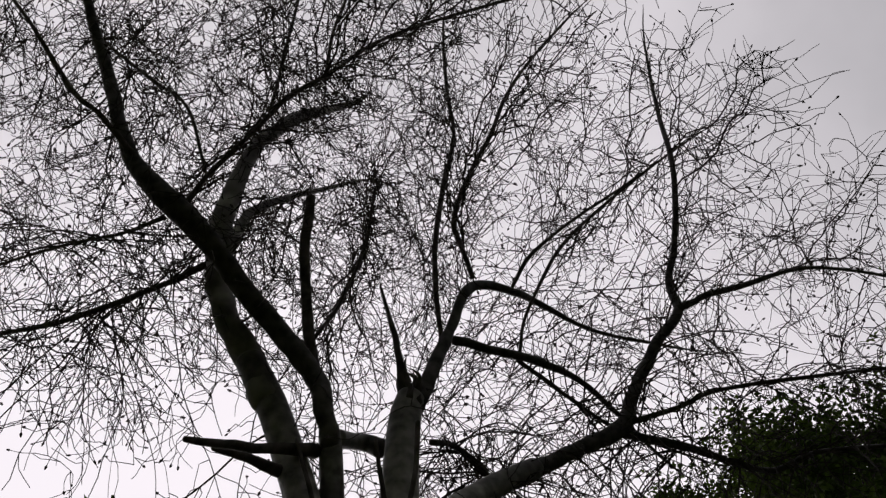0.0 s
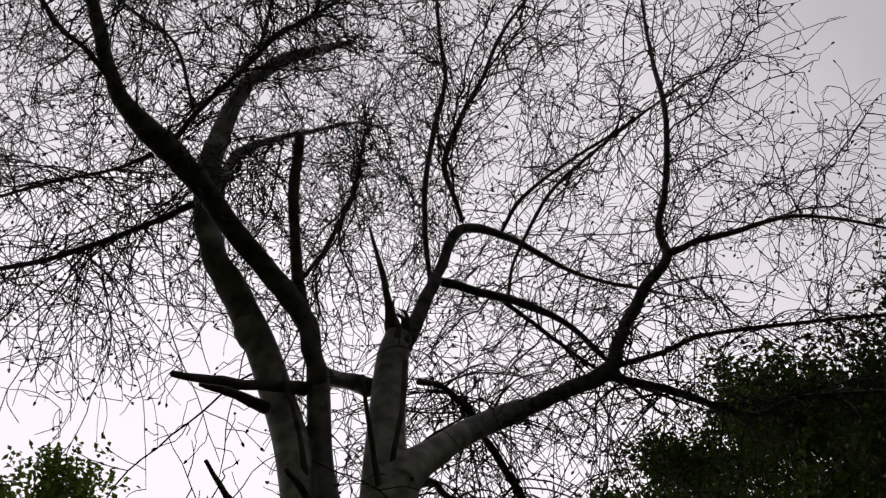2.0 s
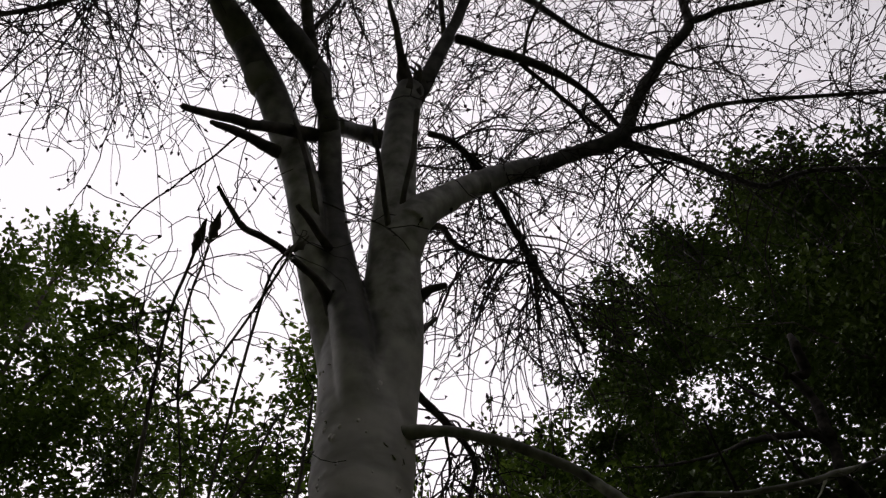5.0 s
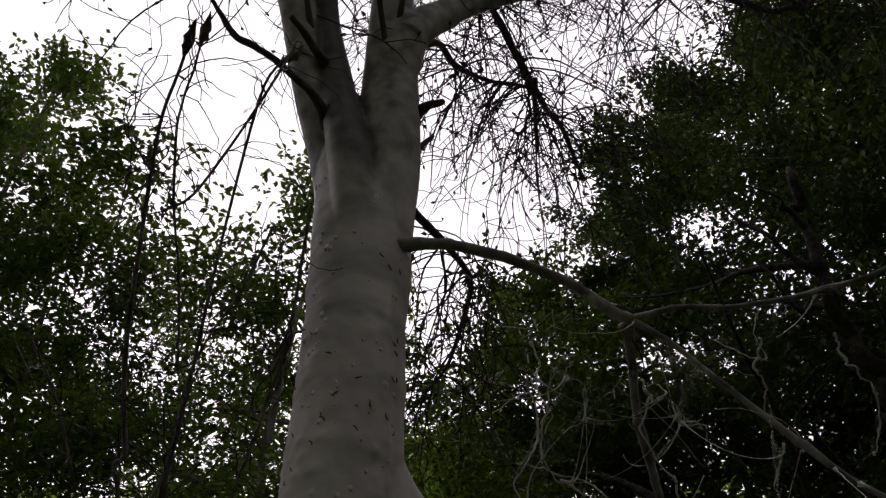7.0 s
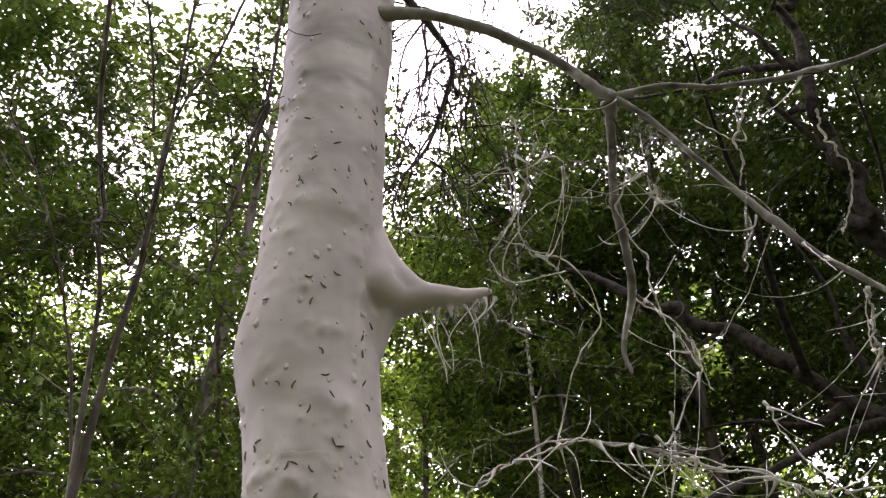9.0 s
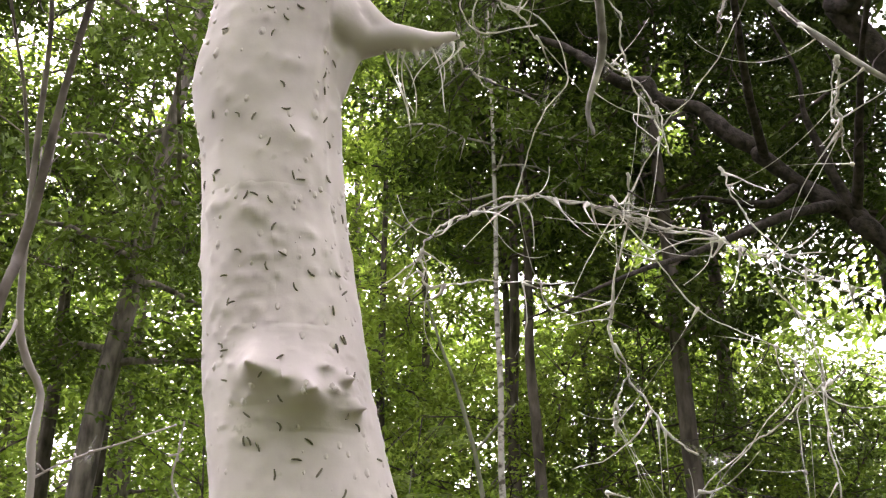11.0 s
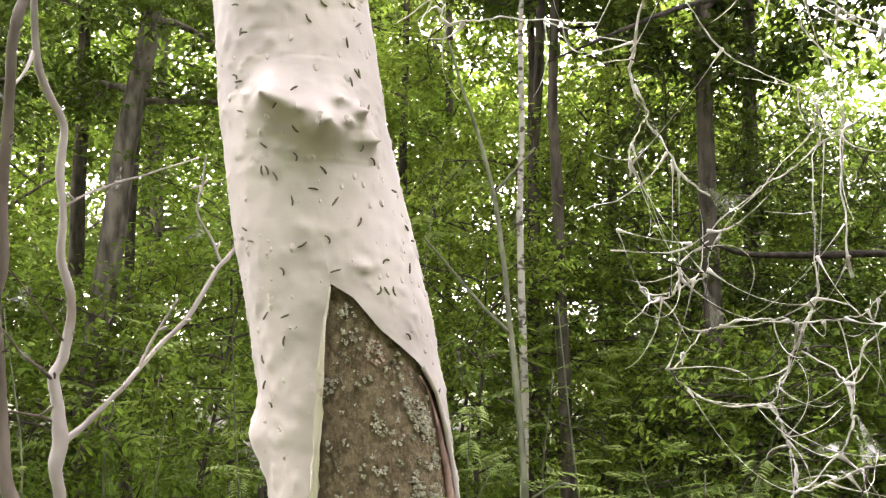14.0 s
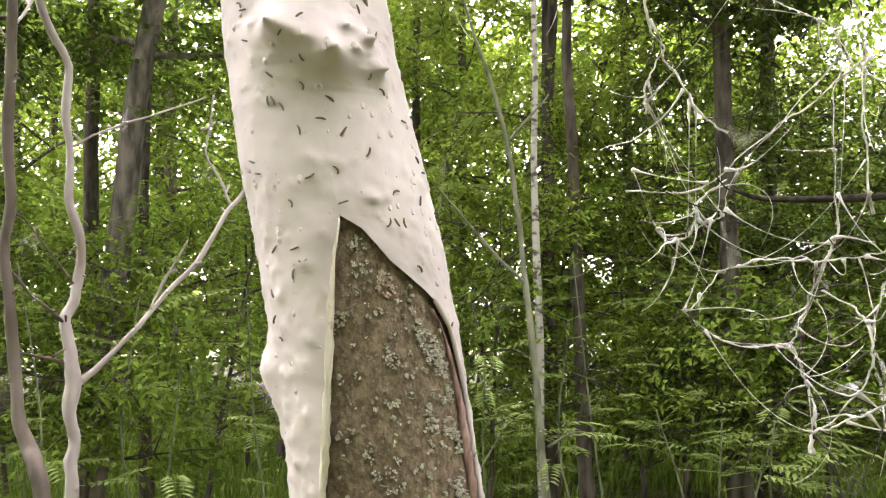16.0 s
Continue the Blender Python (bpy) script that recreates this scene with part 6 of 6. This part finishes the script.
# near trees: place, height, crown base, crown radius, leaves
# the darkest crowns stand against the sky, their shade painted into the leaves
forest_tree("broadleaf_tree", "tall dense shaded green broadleaf tree", 3.75, 4.9, 9.35, 3.3, 1.6, 61000, 0.066, M_LEAF_SHADED, 0.13, seed=31)
forest_tree("broadleaf_tree", "tall shaded green tree at the edge of the thicket", 4.0, 7.1, 12.1, 4.4, 1.6, 51500, 0.077, M_LEAF_SHADED, 0.09, seed=32)
forest_tree("broadleaf_tree", "dark leafy tree beside the clearing", 5.9, 5.6, 10.8, 3.6, 2.0, 39500, 0.079, M_LEAF_SHADED, 0.12, seed=33)
forest_tree("broadleaf_tree", "dark tree with a narrow crown in the thicket", 2.6, 7.3, 11.3, 4.6, 1.1, 33500, 0.068, M_LEAF_SHADED, 0.075, seed=48)
forest_tree("broadleaf_tree", "dark bushy young tree behind the silk-covered twigs", 0.85, 6.5, 8.0, 4.3, 0.8, 18000, 0.063, M_LEAF_SHADED, 0.055, seed=49)
forest_tree("broadleaf_tree", "young green broadleaf tree", -3.25, 4.5, 9.1, 0.8, 1.2, 36500, 0.066, M_LEAF_HALF_SHADED, 0.07, seed=34)
forest_tree("leaning_tree", "leaning grey-barked tree with open crown", -1.95, 5.6, 7.5, 2.9, 1.2, 18000, 0.062, M_LEAF_HALF_SHADED, 0.095, (1.0, -0.2), seed=35, bark=M_GREY)
forest_tree("broadleaf_tree", "slender green tree with sparse leaves", -2.9, 8.2, 9.9, 3.6, 1.5, 14500, 0.075, M_LEAF_HALF_SHADED, 0.08, seed=36)
forest_tree("broadleaf_tree", "slender green tree behind the clearing", -1.35, 9.2, 10.0, 3.6, 1.05, 11500, 0.072, M_LEAF_HALF_SHADED, 0.08, seed=37)
forest_tree("broadleaf_tree", "backlit light green tree among the undergrowth", 0.35, 10.5, 9.7, 1.0, 1.1, 23000, 0.079, M_LEAF_LIGHT, 0.07, seed=38)
forest_tree("broadleaf_tree", "backlit light green young tree in the thicket", -0.1, 8.6, 8.0, 1.6, 0.95, 21500, 0.072, M_LEAF_LIGHT, 0.06, seed=42)
forest_tree("broadleaf_tree", "dark bushy tree at the edge of the clearing", -4.4, 6.3, 8.4, 2.6, 1.5, 18000, 0.075, M_LEAF_SHADED, 0.08, seed=43)
forest_tree("slender_tree", "straight grey trunk in the thicket", 0.98, 5.7, 7.0, 3.5, 0.75, 10000, 0.063, M_LEAF_HALF_SHADED, 0.05, (-0.2, 0), seed=39)
forest_tree("slender_tree", "straight dark trunk in the thicket", 1.86, 5.6, 8.6, 3.0, 0.65, 15000, 0.063, M_LEAF_SHADED, 0.072, (-0.1, 0.1), seed=40)
forest_tree("birch_tree", "thin birch with flaking white bark", 0.66, 5.1, 6.4, 3.7, 0.6, 6000, 0.05, M_LEAF_HALF_SHADED, 0.027, seed=41, bark=M_BIRCH)
forest_tree("broadleaf_tree", "bushy green tree behind the clearing", 0.95, 7.7, 7.3, 4.2, 1.0, 12000, 0.075, M_LEAF_HALF_SHADED, 0.06, seed=44)
forest_tree("broadleaf_tree", "dense green tree deep in the thicket", 1.9, 9.0, 8.4, 3.6, 1.2, 11500, 0.081, M_LEAF_LIGHT, 0.07, seed=45)
forest_tree("broadleaf_tree", "leafy tree in the thicket", -3.6, 7.6, 7.4, 4.0, 1.15, 6500, 0.066, M_LEAF_HALF_SHADED, 0.06, seed=46)
forest_tree("broadleaf_tree", "green tree among thin trunks", -2.1, 7.4, 6.8, 4.2, 0.9, 6000, 0.062, M_LEAF_HALF_SHADED, 0.05, seed=47)
forest_tree("broadleaf_tree", "sparse light green tree at the gap in the thicket", 3.9, 11.0, 9.2, 0.8, 1.0, 10500, 0.09, M_LEAF, 0.06, seed=53)
forest_tree("broadleaf_tree", "shaded green tree behind the young broadleaf tree", -3.35, 5.8, 8.4, 2.8, 1.15, 20000, 0.068, M_LEAF_SHADED, 0.07, seed=55)
forest_tree("broadleaf_tree", "low green tree at the gap in the thicket", 6.3, 13.5, 5.3, 0.5, 1.15, 9000, 0.08, M_LEAF, 0.05, seed=54)
old = tagged(new("old_tree"), "old tree with thick dark leaning boles", "tree")
for i, pts in enumerate(([(4.4, 4.6, -0.1, 0.17), (4.1, 4.5, 1.6, 0.16)] + BIG_BOLE, [(4.1, 4.5, 1.6, 0.14)] + BIG_BOLE_B)):
    bent = spline([(x, y, z, r * 0.52) for x, y, z, r in pts], 3)
    bent[1:-1, :3] += np.random.default_rng(510 + i).normal(0, 0.022, (len(bent) - 2, 3))
    put("bole", limb_mesh("bole", bent, M_OLD, 12, 5, 0.2, 500 + i), old)
    for k in range(5):
        rng = np.random.default_rng(520 + 10 * i + k)
        p = bent[int(rng.integers(6, len(bent) - 2))]
        d = rng.normal(0, 0.6, 3) + (-0.5, -0.2, 0.3)
        rows = [tuple(p[:3] + d * w + rng.normal(0, 0.04, 3) * (w > 0)) + (p[3] * 0.5 * (1 - w) + 0.004,) for w in (0, 0.25, 0.5, 0.75, 1.0)]
        put("side_branch", limb_mesh("side_branch", rows, M_OLD, 7, 5, 0.1, 540 + 10 * i + k), old)


def shrubs():
    rng = np.random.default_rng(50)
    spots = [(-4.7, 7.2, 3.4), (-2.3, 10.4, 3.4), (-0.6, 10.2, 3.6), (0.3, 7.4, 3.2), (1.6, 7.0, 2.2), (2.6, 6.3, 2.8), (3.6, 7.3, 2.5), (-4.4, 5.6, 3.0), (4.5, 5.2, 2.6), (0.0, 8.8, 4.2), (2.0, 8.8, 2.2), (-1.6, 8.6, 4.0), (-4.6, 8.4, 4.4), (4.8, 9.0, 3.0), (-2.6, 5.2, 2.5), (-1.3, 5.7, 2.3), (0.4, 5.9, 2.2), (1.4, 5.5, 1.5), (2.3, 5.1, 1.6), (3.1, 4.7, 2.0), (2.6, 8.6, 4.0), (2.3, 9.6, 5.2), (0.9, 6.6, 3.2), (2.1, 6.6, 3.4), (2.9, 8.2, 3.2), (2.0, 7.4, 3.2), (3.5, 6.2, 2.6), (4.3, 7.6, 2.8), (5.6, 10.2, 3.2), (4.4, 10.4, 3.6), (-1.75, 5.0, 1.9), (-2.3, 5.6, 2.2)]
    for i, (x, y, h) in enumerate(spots):
        light = i % 2 == 0
        # a darker leaf colour paints the shaded hollow right of the trunk
        forest_tree("shrub", "light green leafy shrub" if light else "green undergrowth shrub with small leaves", x, y, h, 0.75 if y < 7 else 0.3, h * 0.36, int((5200 if y < 7.2 else 3000) * h * 0.6), 0.048 if y < 7.2 else 0.07, M_LEAF_HALF_SHADED if x > 0.8 and y < 8 and i % 2 else M_LEAF if y < 6.5 or not light else M_LEAF_LIGHT, 0.02, (rng.uniform(-0.4, 0.4), 0), 60 + i, category="shrub", per=9, fine=y < 7)


shrubs()


def far_woods():
    rng = np.random.default_rng(70)
    first = [forest_tree("far_tree", "distant leafy forest tree", 0, 0, 9.0 + i, 0.6, 2.1, 5600, 0.16, (M_LEAF, M_LEAF_LIGHT)[i], 0.12, seed=71 + i, per=9, fine=False) for i in range(2)]
    first.append(forest_tree("far_tree", "added leafy tree, far backdrop ahead and unseen light block behind", 0, 0, 9.5, 0.6, 2.3, 2300, 0.30, M_LEAF, 0.12, seed=73, per=9, fine=False))
    ahead = [(-9, 11), (4.6, 15), (-6.5, 16), (-4.8, 17), (-1.8, 13.5), (0.2, 15.5), (9.5, 11.5), (-12, 17), (-7.5, 19), (-2.5, 20), (5.6, 24), (11, 18), (-8, 7.5), (8.6, 7.5), (-16, 24), (-5, 27), (15, 24),
             (-0.6, 12.4), (-3.5, 12.6), (-5.4, 12.2), (8.9, 15.5), (-6.9, 13.2), (-4.3, 14.8), (-8.4, 15.0), (3.6, 12.2)]
    # the nearer places are unseen trees, added to block light from back and sides
    around = [(-6.5, 1.5), (-6.0, -3.0), (-3.0, -6.0), (0.6, -7.0), (4.0, -5.5), (6.8, -2.0), (7.5, 2.5), (-9.5, -1.0), (-7.5, -8.0), (7.5, -8.5), (10.5, -1.5), (1.5, -12.0), (-3.5, -12.5), (-6.2, -0.8), (-4.2, -4.4), (-1.2, -5.0), (2.3, -5.2), (6.0, -3.6), (7.2, 0.6), (-1.0, -9.0), (3.6, -8.6), (-5.6, -6.0), (6.2, -5.6), (8.4, -0.6),
              (-13, 20), (-10.5, 21), (-8.6, 23), (-6.2, 22), (-4.0, 24), (-1.6, 24), (0.6, 26), (4.6, 21), (3.4, 27), (6.4, 19.5), (12.5, 20), (15, 19), (-3.0, 17.6), (-0.6, 18.4)]
    used = set()
    for i, (x, y) in enumerate(ahead + around):
        m = pose(x, y, 0, 0, 0, float(rng.uniform(0, 360)))
        kind = i % 2 if i < len(ahead) else 2
        if kind in used:
            tagged(copy_thing(first[kind], m), group="distant forest trees")
        else:
            first[kind].matrix_basis = m
            used.add(kind)
    for f in first:
        tagged(f, group="distant forest trees")


far_woods()


def rear_light_block():
    """Unseen shrubs added behind the camera to keep low light off the trunk."""
    first = forest_tree("shrub", "added unseen shrub that blocks low light", 0, 0, 2.6, 0.2, 1.0, 3200, 0.12, M_LEAF, 0.02, seed=120, category="shrub", per=9, fine=False)
    tagged(first, group="shrubs round the clearing")
    first.matrix_basis = pose(-3.4, -1.2, 0)
    for i, (x, y) in enumerate([(-2.8, -2.6), (-1.5, -3.4), (0.0, -3.6), (1.5, -3.5), (2.8, -2.8), (3.7, -1.4), (-4.0, 0.2), (4.3, 0.2), (-0.8, -4.4), (0.9, -4.5), (-2.4, -4.0), (2.5, -4.2)]):
        tagged(copy_thing(first, pose(x, y, 0, 0, 0, 70 * i)), group="shrubs round the clearing")


rear_light_block()


def rowan_leaf(base, direction, length, rng, verts, tris):
    """A pinnate leaf: a midrib with paired leaflets."""
    d = Vector(direction).normalized()
    side = d.cross(Vector((0, 0, 1))).normalized()
    for i in range(8):
        u = 0.18 + 0.82 * i / 7
        c = Vector(base) + d * length * u - Vector((0, 0, 1)) * length * 0.22 * u * u
        for s in (-1, 1) if i < 7 else (0,):
            w = (side * s + d * (0.55 if s else 1.0)).normalized()
            ll = length * 0.28 * (1 - 0.35 * abs(u - 0.5))
            cross = w.cross(Vector((0, 0, 1))).normalized() * ll * 0.16
            k = len(verts)
            dip = Vector((0, 0, -ll * 0.22 + rng.normal(0, 0.004)))
            verts += [c, c + w * ll * 0.45 + cross, c + w * ll + dip, c + w * ll * 0.45 - cross]
            tris += [(k, k + 1, k + 2), (k, k + 2, k + 3)]


def rowan(x, y, h, leaves, seed):
    rng = np.random.default_rng(seed)
    thing = tagged(new("rowan_shrub"), "young rowan with feathery pinnate leaves", "shrub", "young rowans")
    thing.location = (x, y, 0)
    pts = [(rng.uniform(-0.3, 0.3), rng.uniform(0.1, 0.5), -0.05, 0.006), (rng.uniform(-0.2, 0.2), rng.uniform(0.05, 0.3), h * 0.55, 0.005), (0, 0, h, 0.0025)]
    put("stem", limb_mesh("stem", pts, M_STEM, 6, 6, 0.04, seed), thing)
    stem = spline(pts, 8)
    verts, tris = [], []
    for i in range(leaves):
        p = stem[int(rng.integers(len(stem) // 2, len(stem)))][:3]
        a = rng.uniform(0, 2 * math.pi)
        d = np.array((math.cos(a), math.sin(a), rng.uniform(-0.1, 0.4)))
        far = p + d * rng.uniform(0.0, 0.35)
        rowan_leaf(far, d, rng.uniform(0.18, 0.30), rng, verts, tris)
        v0 = len(verts)
        verts += [Vector(p), Vector(p) + Vector((0, 0, 0.005)), Vector(far)]
        tris.append((v0, v0 + 1, v0 + 2))
    crown = put("foliage", mesh_arrays("foliage", np.array([tuple(v) for v in verts]), np.array(tris), M_ROWAN), thing)
    crown["kind"] = "stuff"


for i, (x, y, h, k) in enumerate([(1.25, 3.95, 1.12, 12), (1.0, 4.0, 1.15, 8), (1.5, 4.05, 1.1, 10), (0.7, 4.4, 1.5, 10), (-1.6, 4.0, 1.75, 16), (-1.2, 4.3, 1.6, 10), (-0.75, 4.4, 1.65, 14), (0.32, 4.3, 1.35, 12), (0.4, 4.1, 1.1, 10), (2.0, 4.4, 0.9, 12), (0.15, 4.9, 2.3, 14), (0.75, 4.6, 1.8, 8), (-2.0, 4.6, 1.3, 12), (-0.9, 3.9, 1.35, 8), (1.8, 4.6, 1.3, 10)]):
    rowan(x, y, h, k, 90 + i)

# thin bare stem of an undergrowth bush, and a dead branch lying in the thicket
bush = tagged(new("young_tree"), "thin grey-green young tree stem with bare arms", "tree")
bush.location = (0.62, 4.2, 0)
for i, pts in enumerate((BUSH_STEM, BUSH_ARM, BUSH_ARM_B, BUSH_ARM_C)):
    if i == 0:
        pts = [(0.62, 4.2, -0.05, 0.032)] + pts
    pts = [(x, y, z, r * 0.62) for x, y, z, r in pts]
    me = limb_mesh("stem" if i == 0 else "side_branch", pts, M_STEM, 8, 6, 0.05, 400 + i)
    me.transform(Matrix.Translation((-0.62, -4.2, 0)))
    put("stem" if i == 0 else "side_branch", me, bush)
dead = tagged(put("dead_branch", limb_mesh("dead_branch", [(x, y, z, r * 0.7) for x, y, z, r in [(1.21, 3.62, 2.0, 0.008)] + DEADWOOD[1:] + [(2.9, 4.6, 2.1, 0.03), (3.6, 5.0, 2.2, 0.04)]], M_OLD, 8, 6, 0.08, 420)), "dead dark branch lodged in a dark tree", "branch")


# ---------------------------------------------------------------- caterpillars
CATERPILLARS_LOW = [(2.14, -29), (2.07, -39), (2.01, -36), (1.97, -0), (1.93, -3), (1.91, -27), (1.91, -23), (1.90, -18), (1.95, -22), (1.86, -10), (1.88, 4), (1.86, 15), (1.91, 12), (1.95, 37), (2.01, 40), (2.08, 48), (2.13, 42), (1.83, 28), (1.82, -49), (1.80, -45), (1.80, 7), (1.79, -9), (1.76, 19), (1.75, -24)]
CATERPILLARS_LOWER = [(1.76, 60), (1.72, 36), (1.72, 41), (1.72, 31), (1.68, -44), (1.65, 46), (1.68, -28), (1.66, -24), (1.77, 40), (1.83, 69), (1.89, 63), (1.81, 75), (1.75, 7), (1.57, -57), (1.64, -32), (1.54, -52), (1.61, -54)]
CATERPILLARS_MID = [(2.39, -42), (2.33, -7), (2.32, 3), (2.27, 4), (2.22, 10), (2.23, 32), (2.23, -22), (2.19, -35), (2.14, -32), (2.19, 28), (2.16, 16), (2.17, 56), (2.08, 46), (2.06, 39), (2.06, -36), (2.32, 70), (2.20, 52)]
CATERPILLARS_HIGH = [(2.96, -17), (2.95, -14), (2.98, 30), (2.92, 17), (3.01, -5), (3.05, 14), (3.08, 55), (3.09, 64), (2.90, -24), (2.94, 59), (2.71, 1), (2.69, 14), (2.72, 25), (2.55, 15), (2.50, -45), (2.49, -21), (2.50, 17), (2.43, 3), (2.46, 21), (2.50, 51), (2.64, 66), (2.68, 80), (2.56, 51), (2.38, -46), (2.33, -15), (2.38, 51), (2.37, 21)]


def caterpillar_meshes():
    kinds = []
    rng = np.random.default_rng(12)
    for bend in (0.0, 0.35, -0.5, 0.9):
        k = 13
        u = np.linspace(-0.5, 0.5, k)
        length = 0.0165
        ang = bend * u * 2
        x = np.cumsum(np.cos(ang)) / k * length
        y = np.cumsum(np.sin(ang)) / k * length
        path = np.stack([x - x.mean(), y - y.mean(), np.full(k, 0.0014)], 1)
        r = 0.0018 * (1 - (2 * np.abs(u)) ** 4 * 0.45) * (1 + 0.10 * np.cos(np.arange(k) * np.pi))
        v, t = tube_arrays(path, r, 7, 0)
        body = mesh_arrays("body", v, t, M_CATERPILLAR, True)
        hp = np.array([path[-1], path[-1] + (path[-1] - path[-2]) * 0.9])
        v, t = tube_arrays(hp, (0.0014, 0.001), 6, 0)
        kinds.append((body, mesh_arrays("head", v, t, M_HEAD, True)))
    return kinds


crawlers = []


def caterpillars():
    rng = np.random.default_rng(13)
    kinds = caterpillar_meshes()
    spots = CATERPILLARS_LOW + CATERPILLARS_LOWER + CATERPILLARS_MID + CATERPILLARS_HIGH
    for i in range(60):
        z = rng.uniform(1.25, 3.9) if i < 44 else rng.uniform(1.2, 1.7)
        deg = rng.choice((rng.uniform(-88, -30), rng.uniform(30, 88), rng.uniform(-40, 40)))
        if i >= 44:
            deg = rng.uniform(tear(TEAR_LEFT, z), tear(TEAR_RIGHT, z))
        spots.append((z, deg))
    for i, (z, deg) in enumerate(spots):
        bare = tear(TEAR_LEFT, z) < deg < tear(TEAR_RIGHT, z) and z < 1.73
        c = on_trunk(z, deg, -0.008 if bare else 0.001)
        nrm = (on_trunk(z, deg, 0.1) - on_trunk(z, deg, 0.0)).normalized()
        turn = radians(rng.normal(60, 50))
        side = nrm.cross(Vector((0, 0, 1))).normalized()
        up = side.cross(nrm)
        xa = side * math.cos(turn) + up * math.sin(turn)
        ya = nrm.cross(xa)
        m = Matrix((xa, ya, nrm)).transposed().to_4x4()
        m.translation = c
        body, head = kinds[int(rng.integers(4))]
        ob = new("caterpillar", body)
        put("head", head, ob)
        ob.matrix_basis = m
        tagged(ob, "small dark caterpillar crawling on bare bark" if bare else "small dark caterpillar crawling on white silk", "caterpillar", "caterpillars on the trunk")
        if i % 3 == 0:
            crawlers.append((ob, m, rng.uniform(-1, 1, 6)))


caterpillars()


def motions():
    """A third of the caterpillars creep and swing a few millimetres."""
    for ob, m, r in crawlers:
        rows = []
        for i, t in enumerate((0.0, 4.0, 8.0, 12.0, 13.0, 14.0, 15.0, 16.0)):
            creep = 0.0012 * (t - 14) * r[0] if t > 8 else 0.0012 * -6 * r[0]
            rows.append((t, m @ pose(creep, 0, 0, 0, 0, 9 * r[1 + i % 5])))
        walk(ob, rows)


motions()
